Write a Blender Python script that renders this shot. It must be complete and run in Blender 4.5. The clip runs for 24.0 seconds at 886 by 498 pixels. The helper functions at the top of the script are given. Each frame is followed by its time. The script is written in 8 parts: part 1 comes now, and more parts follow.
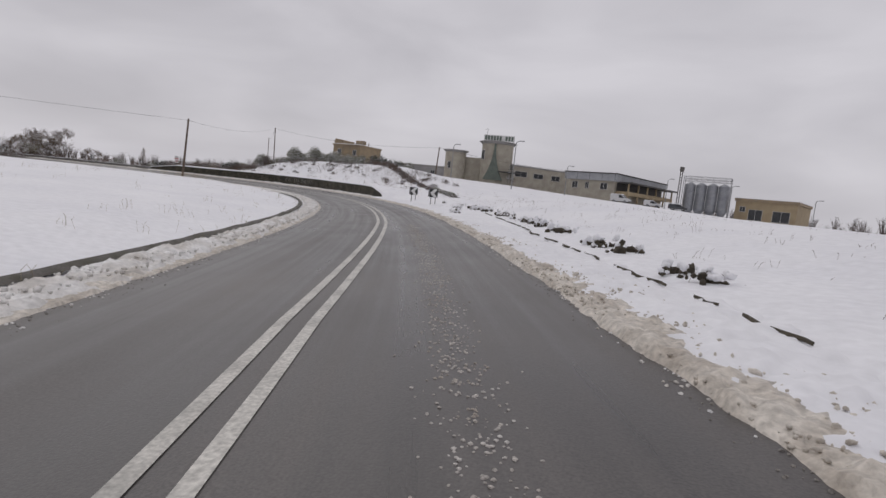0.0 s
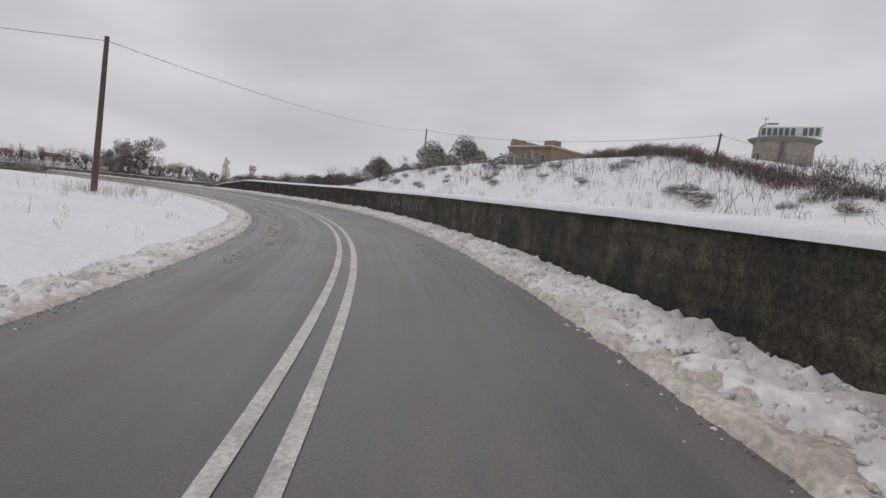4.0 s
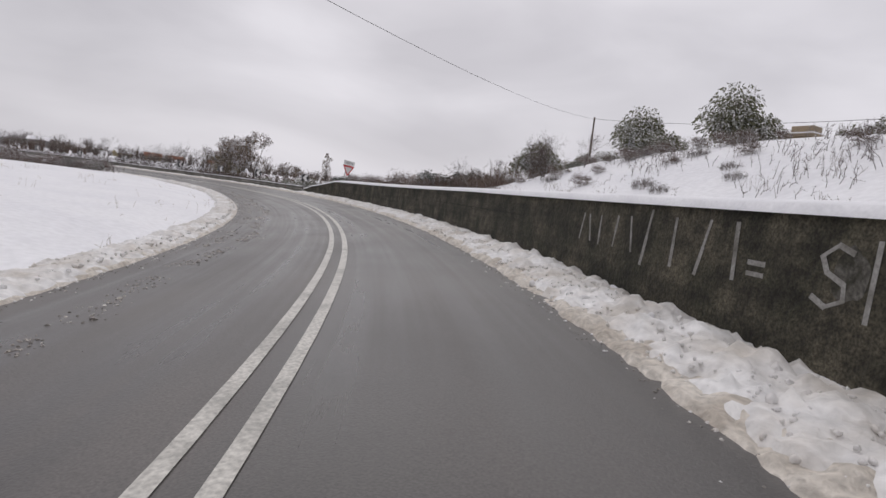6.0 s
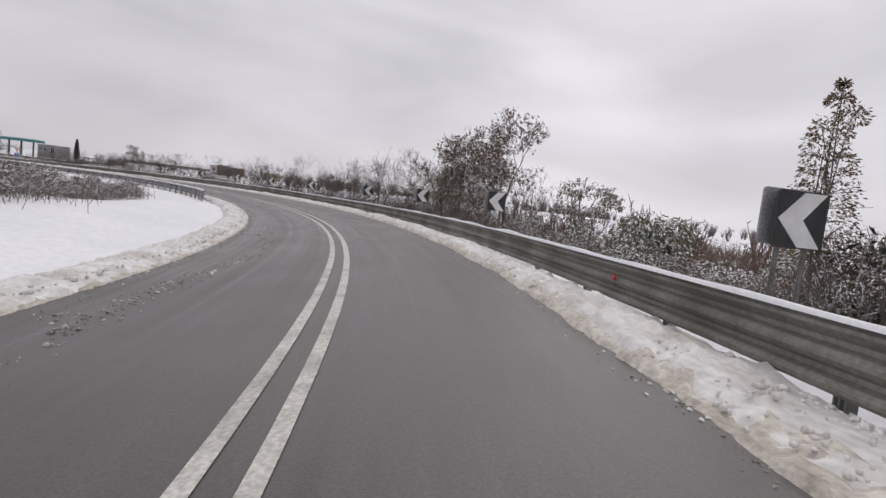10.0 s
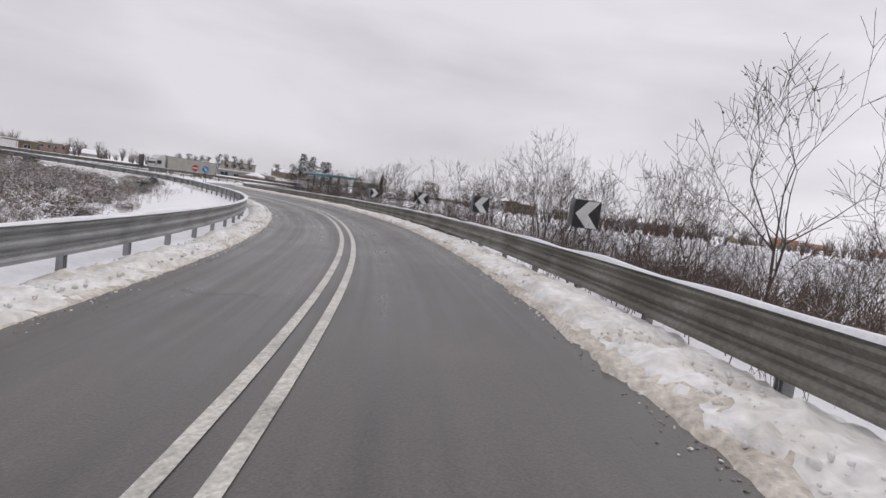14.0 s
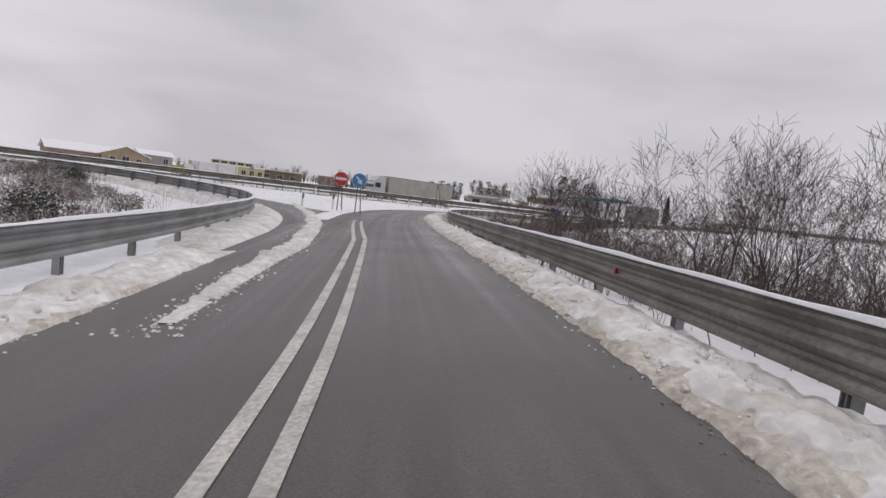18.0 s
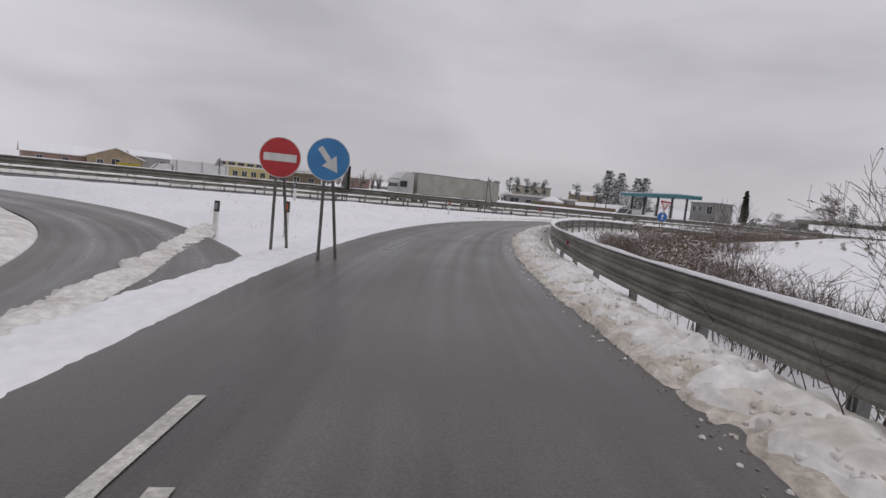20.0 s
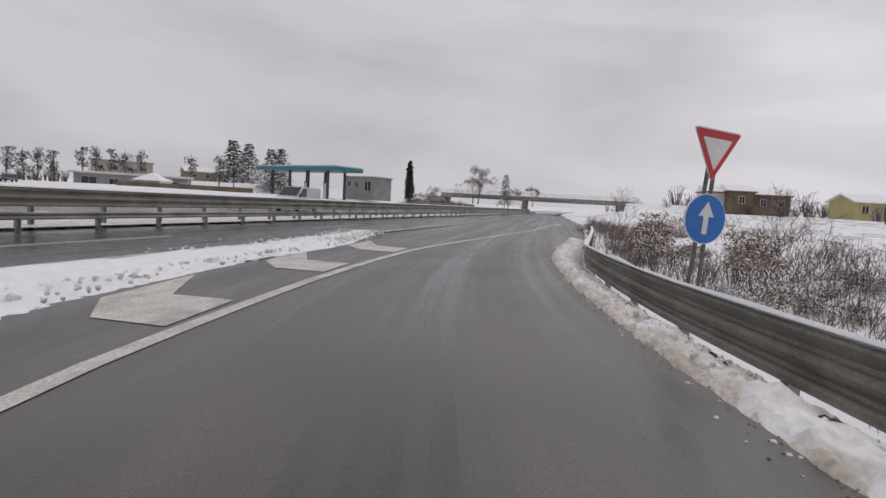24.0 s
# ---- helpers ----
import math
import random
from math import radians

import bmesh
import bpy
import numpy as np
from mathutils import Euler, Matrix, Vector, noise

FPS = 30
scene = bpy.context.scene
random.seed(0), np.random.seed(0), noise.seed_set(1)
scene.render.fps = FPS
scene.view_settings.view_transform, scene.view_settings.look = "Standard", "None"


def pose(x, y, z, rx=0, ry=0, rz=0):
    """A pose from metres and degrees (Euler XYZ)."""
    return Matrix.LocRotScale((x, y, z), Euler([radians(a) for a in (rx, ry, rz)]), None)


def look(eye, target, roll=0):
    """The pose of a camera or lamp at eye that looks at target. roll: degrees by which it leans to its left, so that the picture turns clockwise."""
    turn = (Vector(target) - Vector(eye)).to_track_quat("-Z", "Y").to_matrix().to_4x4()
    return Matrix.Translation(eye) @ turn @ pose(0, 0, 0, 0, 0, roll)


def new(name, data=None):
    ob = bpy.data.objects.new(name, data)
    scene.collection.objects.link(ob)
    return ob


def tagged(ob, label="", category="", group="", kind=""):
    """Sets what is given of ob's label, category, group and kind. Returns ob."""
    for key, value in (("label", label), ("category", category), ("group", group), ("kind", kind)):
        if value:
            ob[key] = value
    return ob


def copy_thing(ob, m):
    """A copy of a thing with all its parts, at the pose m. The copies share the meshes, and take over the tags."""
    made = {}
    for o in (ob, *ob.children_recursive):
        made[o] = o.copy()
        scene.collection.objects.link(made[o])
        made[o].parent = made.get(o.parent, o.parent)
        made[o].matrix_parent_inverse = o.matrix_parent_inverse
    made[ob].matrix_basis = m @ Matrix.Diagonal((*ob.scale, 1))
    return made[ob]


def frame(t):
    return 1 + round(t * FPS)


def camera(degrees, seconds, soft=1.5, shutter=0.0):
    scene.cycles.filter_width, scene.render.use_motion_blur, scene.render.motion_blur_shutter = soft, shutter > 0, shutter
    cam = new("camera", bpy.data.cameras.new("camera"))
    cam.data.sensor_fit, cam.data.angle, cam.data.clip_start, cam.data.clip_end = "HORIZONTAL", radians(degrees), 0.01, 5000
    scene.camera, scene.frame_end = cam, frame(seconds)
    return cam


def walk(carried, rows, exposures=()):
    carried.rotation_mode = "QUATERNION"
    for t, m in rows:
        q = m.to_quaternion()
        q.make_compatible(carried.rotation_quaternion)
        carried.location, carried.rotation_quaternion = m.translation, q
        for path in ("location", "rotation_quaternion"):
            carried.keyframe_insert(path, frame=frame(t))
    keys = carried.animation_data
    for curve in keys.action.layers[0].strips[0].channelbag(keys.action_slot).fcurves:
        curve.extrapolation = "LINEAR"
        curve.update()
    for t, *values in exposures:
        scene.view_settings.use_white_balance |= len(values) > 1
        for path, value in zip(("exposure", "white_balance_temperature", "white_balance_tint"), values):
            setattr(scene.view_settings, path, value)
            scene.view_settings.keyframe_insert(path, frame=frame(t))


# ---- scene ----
# The camera: carried by a car round the loop of a slip road.
cam = camera(80.8, 24.0, soft=1.5)
# seconds, place in metres, heading (left of +y), pitch, lean
PATH = [
    (0, 0.00, 0.00, 1.30, 17.49, -6.06, 5.76),
    (0.5, -2.49, 6.46, 1.30, 18.50, -5.97, 5.77),
    (1, -5.10, 12.75, 1.30, 20.21, -5.87, 5.79),
    (1.5, -7.85, 18.80, 1.30, 22.38, -5.83, 5.87),
    (2, -10.75, 24.52, 1.30, 25.01, -5.78, 5.92),
    (2.5, -13.79, 29.86, 1.30, 28.01, -5.65, 5.90),
    (3, -16.94, 34.78, 1.30, 31.01, -5.49, 5.83),
    (3.5, -20.24, 39.37, 1.30, 34.03, -5.29, 5.67),
    (4, -23.73, 43.71, 1.30, 37.31, -5.18, 5.61),
    (4.5, -27.47, 47.83, 1.30, 40.81, -5.37, 5.93),
    (5, -31.51, 51.75, 1.30, 44.49, -5.60, 6.32),
    (5.5, -35.80, 55.41, 1.30, 48.31, -5.67, 6.53),
    (6, -40.33, 58.76, 1.30, 52.22, -5.68, 6.67),
    (6.5, -45.01, 61.75, 1.30, 56.34, -5.65, 6.78),
    (7, -49.81, 64.34, 1.30, 60.49, -5.59, 6.81),
    (7.5, -54.75, 66.58, 1.30, 64.27, -5.53, 6.77),
    (8, -59.87, 68.53, 1.30, 67.82, -5.48, 6.57),
    (8.5, -65.12, 70.15, 1.30, 71.33, -5.49, 5.90),
    (9, -70.41, 71.44, 1.30, 74.86, -5.45, 5.41),
    (9.5, -75.76, 72.42, 1.30, 78.21, -5.25, 5.88),
    (10, -81.23, 73.07, 1.30, 81.84, -5.02, 6.51),
    (10.5, -86.77, 73.37, 1.30, 85.59, -4.81, 6.78),
    (11, -92.33, 73.29, 1.30, 89.80, -4.75, 6.60),
    (11.5, -97.88, 72.78, 1.30, 94.22, -5.10, 6.50),
    (12, -103.38, 71.85, 1.30, 98.64, -5.47, 6.50),
    (12.5, -108.80, 70.50, 1.30, 102.84, -5.51, 6.40),
    (13, -114.09, 68.79, 1.30, 106.60, -5.37, 6.60),
    (13.5, -119.23, 66.76, 1.30, 109.96, -4.96, 7.45),
    (14, -124.18, 64.48, 1.30, 113.15, -4.67, 7.95),
    (14.5, -128.99, 61.92, 1.30, 116.48, -5.15, 7.46),
    (15, -133.70, 59.06, 1.30, 119.74, -5.63, 6.79),
    (15.5, -138.25, 55.93, 1.30, 123.00, -5.29, 6.73),
    (16, -142.58, 52.56, 1.30, 126.35, -4.88, 6.83),
    (16.5, -146.68, 48.96, 1.30, 129.91, -5.05, 6.93),
    (17, -150.55, 45.09, 1.30, 133.71, -5.34, 7.03),
    (17.5, -154.06, 41.08, 1.30, 137.52, -5.44, 7.04),
    (18, -157.15, 37.06, 1.30, 141.00, -5.48, 7.03),
    (18.5, -159.92, 32.99, 1.30, 143.96, -5.44, 7.14),
    (19, -162.53, 28.81, 1.30, 145.43, -5.43, 7.07),
    (19.5, -165.12, 24.55, 1.30, 145.51, -5.69, 6.49),
    (20, -167.81, 20.21, 1.30, 144.28, -5.87, 5.65),
    (20.5, -170.70, 15.87, 1.30, 141.80, -5.63, 4.49),
    (21, -173.88, 11.61, 1.30, 138.12, -5.30, 3.55),
    (21.5, -177.43, 7.50, 1.30, 133.74, -5.21, 3.52),
    (22, -181.41, 3.59, 1.30, 128.94, -5.11, 3.86),
    (22.5, -185.80, -0.03, 1.30, 123.70, -4.73, 4.42),
    (23, -190.54, -3.24, 1.30, 117.88, -4.44, 4.76),
    (23.5, -195.63, -5.92, 1.30, 111.38, -4.64, 4.07),
    (24, -200.99, -7.98, 1.30, 104.68, -4.94, 3.27),
]
walk(cam, [(t, look((x, y, z), (x - math.sin(radians(a)) * math.cos(radians(p)), y + math.cos(radians(a)) * math.cos(radians(p)), z + math.sin(radians(p))), r)) for t, x, y, z, a, p, r in PATH],
     exposures=[(0.0, -0.1), (3.0, -0.12), (6.0, 0.17), (9.0, 0.24), (12.5, 0.38), (15.0, 0.42), (17.0, 0.36), (18.5, 0.12), (20.5, 0.02), (24.0, 0.07)])

# ---- light: an overcast winter sky ----
world = bpy.data.worlds.new("overcast_sky")
scene.world = world
world.use_nodes = True
wt = world.node_tree
wt.nodes.clear()
w_out = wt.nodes.new("ShaderNodeOutputWorld")
w_bg = wt.nodes.new("ShaderNodeBackground")
w_sky = wt.nodes.new("ShaderNodeTexSky")
w_sky.sky_type = "NISHITA"
w_sky.sun_disc = False
w_sky.sun_elevation, w_sky.sun_rotation = radians(52), radians(-60)
w_sky.air_density, w_sky.dust_density = 1.0, 4.0
w_cloud = wt.nodes.new("ShaderNodeTexNoise")
w_cloud.inputs["Scale"].default_value, w_cloud.inputs["Detail"].default_value = 2.2, 5.0
w_cloud.inputs["Roughness"].default_value, w_cloud.inputs["Distortion"].default_value = 0.45, 0.35
w_coord = wt.nodes.new("ShaderNodeTexCoord")
w_map = wt.nodes.new("ShaderNodeMapping")
w_map.inputs["Scale"].default_value = (1.0, 1.0, 3.2)
w_ramp = wt.nodes.new("ShaderNodeValToRGB")
w_ramp.color_ramp.elements[0].position, w_ramp.color_ramp.elements[0].color = 0.34, (5.62, 5.46, 5.86, 1)
w_ramp.color_ramp.elements[1].position, w_ramp.color_ramp.elements[1].color = 0.66, (7.3, 7.1, 7.55, 1)
w_mix = wt.nodes.new("ShaderNodeMixRGB")
w_mix.inputs["Fac"].default_value = 0.965
wt.links.new(w_coord.outputs["Generated"], w_map.inputs["Vector"])
wt.links.new(w_map.outputs["Vector"], w_cloud.inputs["Vector"])
wt.links.new(w_cloud.outputs["Fac"], w_ramp.inputs["Fac"])
wt.links.new(w_sky.outputs["Color"], w_mix.inputs["Color1"])
wt.links.new(w_ramp.outputs["Color"], w_mix.inputs["Color2"])
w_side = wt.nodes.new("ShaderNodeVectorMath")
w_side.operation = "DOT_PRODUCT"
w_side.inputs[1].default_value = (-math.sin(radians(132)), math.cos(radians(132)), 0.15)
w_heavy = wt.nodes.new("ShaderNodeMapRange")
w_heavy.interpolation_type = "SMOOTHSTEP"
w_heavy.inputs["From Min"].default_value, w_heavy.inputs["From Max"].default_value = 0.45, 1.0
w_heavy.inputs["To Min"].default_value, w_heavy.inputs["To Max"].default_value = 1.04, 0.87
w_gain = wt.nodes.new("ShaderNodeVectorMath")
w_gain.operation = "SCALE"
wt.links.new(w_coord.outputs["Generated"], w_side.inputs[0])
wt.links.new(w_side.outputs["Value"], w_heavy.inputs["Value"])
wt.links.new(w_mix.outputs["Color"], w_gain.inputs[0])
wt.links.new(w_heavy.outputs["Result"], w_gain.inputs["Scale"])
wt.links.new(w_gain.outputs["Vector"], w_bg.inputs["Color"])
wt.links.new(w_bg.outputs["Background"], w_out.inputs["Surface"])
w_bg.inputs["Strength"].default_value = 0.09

sun_data = bpy.data.lights.new("sun", "SUN")
sun_data.energy, sun_data.angle, sun_data.color = 0.5, radians(70), (1.0, 0.97, 0.93)
sun = new("sun", sun_data)
sun.matrix_world = look((0, 0, 60), (math.sin(radians(-60)) * -17, math.cos(radians(-60)) * -17, 38))

# ---- materials ----
MATS = {}


def surface(name, base, other=None, scale=3.0, fine=40.0, rough=0.7, rough_other=None, bump=0.2, metal=0.0, spread=(0.35, 0.65), bump_dist=0.01, fine_amount=0.35, vary=0.0):
    """A node material with variation at two scales: patches between two colours, a fine grain, relief."""
    if name in MATS:
        return MATS[name]
    m = bpy.data.materials.new(name)
    m.use_nodes = True
    nt = m.node_tree
    b = nt.nodes["Principled BSDF"]
    co = nt.nodes.new("ShaderNodeTexCoord")
    n1, n2 = nt.nodes.new("ShaderNodeTexNoise"), nt.nodes.new("ShaderNodeTexNoise")
    for n, s, d in ((n1, scale, 6.0), (n2, fine, 3.0)):
        n.inputs["Scale"].default_value, n.inputs["Detail"].default_value = s, d
        nt.links.new(co.outputs["Object"], n.inputs["Vector"])
    ramp = nt.nodes.new("ShaderNodeMapRange")
    ramp.inputs["From Min"].default_value, ramp.inputs["From Max"].default_value = spread
    nt.links.new(n1.outputs["Fac"], ramp.inputs["Value"])
    mix = nt.nodes.new("ShaderNodeMixRGB")
    mix.inputs["Color1"].default_value = (*base, 1)
    mix.inputs["Color2"].default_value = (*(other or [c * 0.75 for c in base]), 1)
    nt.links.new(ramp.outputs["Result"], mix.inputs["Fac"])
    grain = nt.nodes.new("ShaderNodeMapRange")
    grain.inputs["From Min"].default_value, grain.inputs["From Max"].default_value = 0.3, 0.7
    grain.inputs["To Min"].default_value, grain.inputs["To Max"].default_value = 1 - fine_amount, 1 + fine_amount * 0.4
    nt.links.new(n2.outputs["Fac"], grain.inputs["Value"])
    mul = nt.nodes.new("ShaderNodeVectorMath")
    mul.operation = "SCALE"
    nt.links.new(mix.outputs["Color"], mul.inputs[0])
    nt.links.new(grain.outputs["Result"], mul.inputs["Scale"])
    last = mul.outputs["Vector"]
    if vary:
        info = nt.nodes.new("ShaderNodeObjectInfo")
        vr = nt.nodes.new("ShaderNodeMapRange")
        vr.inputs["To Min"].default_value, vr.inputs["To Max"].default_value = 1 - vary, 1 + vary
        nt.links.new(info.outputs["Random"], vr.inputs["Value"])
        mul2 = nt.nodes.new("ShaderNodeVectorMath")
        mul2.operation = "SCALE"
        nt.links.new(last, mul2.inputs[0])
        nt.links.new(vr.outputs["Result"], mul2.inputs["Scale"])
        last = mul2.outputs["Vector"]
    nt.links.new(last, b.inputs["Base Color"])
    b.inputs["Metallic"].default_value = metal
    if rough_other is None:
        b.inputs["Roughness"].default_value = rough
    else:
        rr = nt.nodes.new("ShaderNodeMapRange")
        rr.inputs["To Min"].default_value, rr.inputs["To Max"].default_value = rough, rough_other
        nt.links.new(ramp.outputs["Result"], rr.inputs["Value"])
        nt.links.new(rr.outputs["Result"], b.inputs["Roughness"])
    if bump:
        bp = nt.nodes.new("ShaderNodeBump")
        bp.inputs["Strength"].default_value, bp.inputs["Distance"].default_value = bump, bump_dist
        nt.links.new(n2.outputs["Fac"], bp.inputs["Height"])
        nt.links.new(bp.outputs["Normal"], b.inputs["Normal"])
    MATS[name] = m
    return m


SNOW = surface("snow", (0.86, 0.86, 0.88), (0.8, 0.8, 0.83), 0.35, 6.0, 0.65, bump=0.35, bump_dist=0.06, fine_amount=0.08)
SNOW_PILE = surface("ploughed_snow", (0.81, 0.8, 0.79), (0.6, 0.56, 0.51), 1.9, 9.0, 0.6, bump=0.6, bump_dist=0.05, fine_amount=0.22, spread=(0.4, 0.68))
SLUSH_WET = surface("wet_grey_slush", (0.16, 0.145, 0.13), (0.3, 0.275, 0.25), 3.5, 18.0, 0.35, bump=0.6, bump_dist=0.03, fine_amount=0.35)
SLUSH = surface("dirty_slush", (0.42, 0.37, 0.32), (0.66, 0.63, 0.6), 2.5, 14.0, 0.45, bump=0.6, bump_dist=0.04, fine_amount=0.35)
SLUSH_TAN = surface("beige_slush", (0.68, 0.63, 0.56), (0.47, 0.415, 0.35), 2.6, 16.0, 0.5, bump=0.7, bump_dist=0.04, fine_amount=0.35, spread=(0.38, 0.66))
SNOW_CAP = surface("snow_cap", (0.88, 0.88, 0.9), (0.8, 0.8, 0.83), 2.0, 25.0, 0.65, bump=0.3, bump_dist=0.02, fine_amount=0.08)
SNOW_DIRTY = surface("gritty_ploughed_snow", (0.81, 0.8, 0.785), (0.58, 0.545, 0.5), 1.8, 11.0, 0.6, bump=0.5, bump_dist=0.05, fine_amount=0.25, spread=(0.38, 0.68))


def road_surface(name, base, worn, rough, streak=1.5):
    """Asphalt with streaks along the lane: u is metres across, v metres along."""
    m = surface(name, base, worn, 0.25, 60.0, rough, None, bump=0.35, bump_dist=0.006, fine_amount=0.3)
    nt = m.node_tree
    b = nt.nodes["Principled BSDF"]
    uv = nt.nodes.new("ShaderNodeUVMap")
    uv.uv_map = "lane"

    def lane_noise(sx, sy, detail):
        mp = nt.nodes.new("ShaderNodeMapping")
        mp.inputs["Scale"].default_value = (sx, sy, 1)
        nz = nt.nodes.new("ShaderNodeTexNoise")
        nz.inputs["Scale"].default_value, nz.inputs["Detail"].default_value = 1.0, detail
        nt.links.new(uv.outputs["UV"], mp.inputs["Vector"])
        nt.links.new(mp.outputs["Vector"], nz.inputs["Vector"])
        return nz.outputs["Fac"]

    def calc(op, a, c, d=0.0):
        n = nt.nodes.new("ShaderNodeMath")
        n.operation = op
        for k, v in enumerate((a, c, d)):
            if isinstance(v, (int, float)):
                n.inputs[k].default_value = v
            else:
                nt.links.new(v, n.inputs[k])
        return n.outputs[0]

    sep = nt.nodes.new("ShaderNodeSeparateXYZ")
    nt.links.new(uv.outputs["UV"], sep.inputs["Vector"])
    wander = calc("MULTIPLY_ADD", lane_noise(0.02, 0.05, 2.0), 0.9, -0.45)
    tracks = calc("COSINE", calc("MULTIPLY", calc("ADD", calc("ADD", sep.outputs["X"], 0.15), wander), 4.33), 0.0)
    fine = lane_noise(5.0, 0.06, 5.0)
    broad = lane_noise(1.1, 0.03, 3.0)
    blot = lane_noise(0.9, 0.5, 6.0)
    wear = calc("ADD", calc("MULTIPLY", tracks, -0.13 * streak), calc("ADD", calc("MULTIPLY_ADD", fine, 1.3 * streak, -0.65 * streak), calc("ADD", calc("MULTIPLY_ADD", broad, 1.2 * streak, -0.6 * streak), calc("MULTIPLY_ADD", blot, 0.9 * streak, -0.45 * streak))))
    gain = calc("ADD", wear, 1.0)
    old = b.inputs["Base Color"].links[0].from_socket
    sc = nt.nodes.new("ShaderNodeVectorMath")
    sc.operation = "SCALE"
    nt.links.new(old, sc.inputs[0])
    nt.links.new(gain, sc.inputs["Scale"])
    nt.links.new(sc.outputs["Vector"], b.inputs["Base Color"])
    nt.links.new(calc("MINIMUM", calc("MAXIMUM", calc("MULTIPLY_ADD", wear, 0.35, rough), 0.18), 0.75), b.inputs["Roughness"])
    return m


ASPHALT = road_surface("wet_asphalt", (0.112, 0.103, 0.097), (0.076, 0.07, 0.067), 0.38, 0.95)
ASPHALT_DARK = road_surface("wet_dark_asphalt", (0.03, 0.03, 0.031), (0.042, 0.041, 0.041), 0.3)
PAINT_LINE = surface("worn_road_paint", (0.62, 0.6, 0.55), (0.36, 0.35, 0.32), 2.2, 30.0, 0.5, bump=0.3, bump_dist=0.004, fine_amount=0.35, spread=(0.45, 0.75))
CONCRETE = surface("mossy_concrete", (0.1, 0.088, 0.062), (0.036, 0.035, 0.022), 1.3, 16.0, 0.9, bump=0.8, bump_dist=0.03, fine_amount=0.5)


def weathered(m):
    """Board marks and runs of damp down a concrete wall, by height and place."""
    nt = m.node_tree
    b = nt.nodes["Principled BSDF"]
    co = nt.nodes.new("ShaderNodeTexCoord")
    last = b.inputs["Base Color"].links[0].from_socket
    for scale, size, lo, hi in (((1, 1, 0.14), 3.0, 0.78, 1.12), ((0.25, 0.25, 4.0), 2.0, 0.75, 1.2), ((1, 1, 1), 3.2, 0.6, 1.35), ((1, 1, 1), 45.0, 0.55, 1.4)):
        mp = nt.nodes.new("ShaderNodeMapping")
        mp.inputs["Scale"].default_value = scale
        nz = nt.nodes.new("ShaderNodeTexNoise")
        nz.inputs["Scale"].default_value, nz.inputs["Detail"].default_value = size, 4.0
        mr = nt.nodes.new("ShaderNodeMapRange")
        mr.inputs["From Min"].default_value, mr.inputs["From Max"].default_value = 0.35, 0.65
        mr.inputs["To Min"].default_value, mr.inputs["To Max"].default_value = lo, hi
        sc = nt.nodes.new("ShaderNodeVectorMath")
        sc.operation = "SCALE"
        nt.links.new(co.outputs["Object"], mp.inputs["Vector"])
        nt.links.new(mp.outputs["Vector"], nz.inputs["Vector"])
        nt.links.new(nz.outputs["Fac"], mr.inputs["Value"])
        nt.links.new(last, sc.inputs[0])
        nt.links.new(mr.outputs["Result"], sc.inputs["Scale"])
        last = sc.outputs["Vector"]
    nt.links.new(last, b.inputs["Base Color"])


weathered(CONCRETE)
CONCRETE_PALE = surface("pale_concrete", (0.4, 0.38, 0.35), (0.27, 0.26, 0.24), 1.2, 25.0, 0.8, bump=0.3)
ZINC = surface("galvanised_steel", (0.34, 0.345, 0.35), (0.24, 0.245, 0.24), 1.4, 30.0, 0.5, 0.62, bump=0.1, metal=0.55, fine_amount=0.15)
ZINC_DIRTY = surface("dirty_galvanised_steel", (0.27, 0.262, 0.235), (0.17, 0.163, 0.14), 1.1, 20.0, 0.5, 0.65, bump=0.12, metal=0.45, fine_amount=0.25)
STEEL_DARK = surface("weathered_steel_post", (0.2, 0.19, 0.18), (0.12, 0.11, 0.1), 6.0, 60.0, 0.6, bump=0.15, metal=0.4)
BLACK = surface("black_sign_film", (0.025, 0.026, 0.027), (0.04, 0.04, 0.04), 6.0, 60.0, 0.4, bump=0.05)
WHITE = surface("white_sign_film", (0.72, 0.72, 0.71), (0.62, 0.62, 0.6), 5.0, 50.0, 0.4, bump=0.03, fine_amount=0.1)
RED = surface("red_sign_film", (0.52, 0.035, 0.04), (0.42, 0.03, 0.03), 5.0, 50.0, 0.4, bump=0.03, fine_amount=0.1)
BLUE = surface("blue_sign_film", (0.02, 0.16, 0.5), (0.02, 0.13, 0.42), 5.0, 50.0, 0.4, bump=0.03, fine_amount=0.1)
GREY_BACK = surface("grey_aluminium", (0.38, 0.38, 0.39), (0.3, 0.3, 0.31), 3.0, 40.0, 0.5, bump=0.05, metal=0.3)

# ---- helpers for meshes ----
def mesh_of(name, verts, faces, material=None, smooth=False):
    me = bpy.data.meshes.new(name)
    me.from_pydata([tuple(v) for v in verts], [], [tuple(f) for f in faces])
    if material:
        me.materials.append(material)
    if smooth:
        me.polygons.foreach_set("use_smooth", [True] * len(me.polygons))
    me.update()
    return me


def from_bm(name, bm, material=None, smooth=False):
    me = bpy.data.meshes.new(name)
    bm.to_mesh(me)
    bm.free()
    if material:
        me.materials.append(material)
    if smooth:
        me.polygons.foreach_set("use_smooth", [True] * len(me.polygons))
    return me


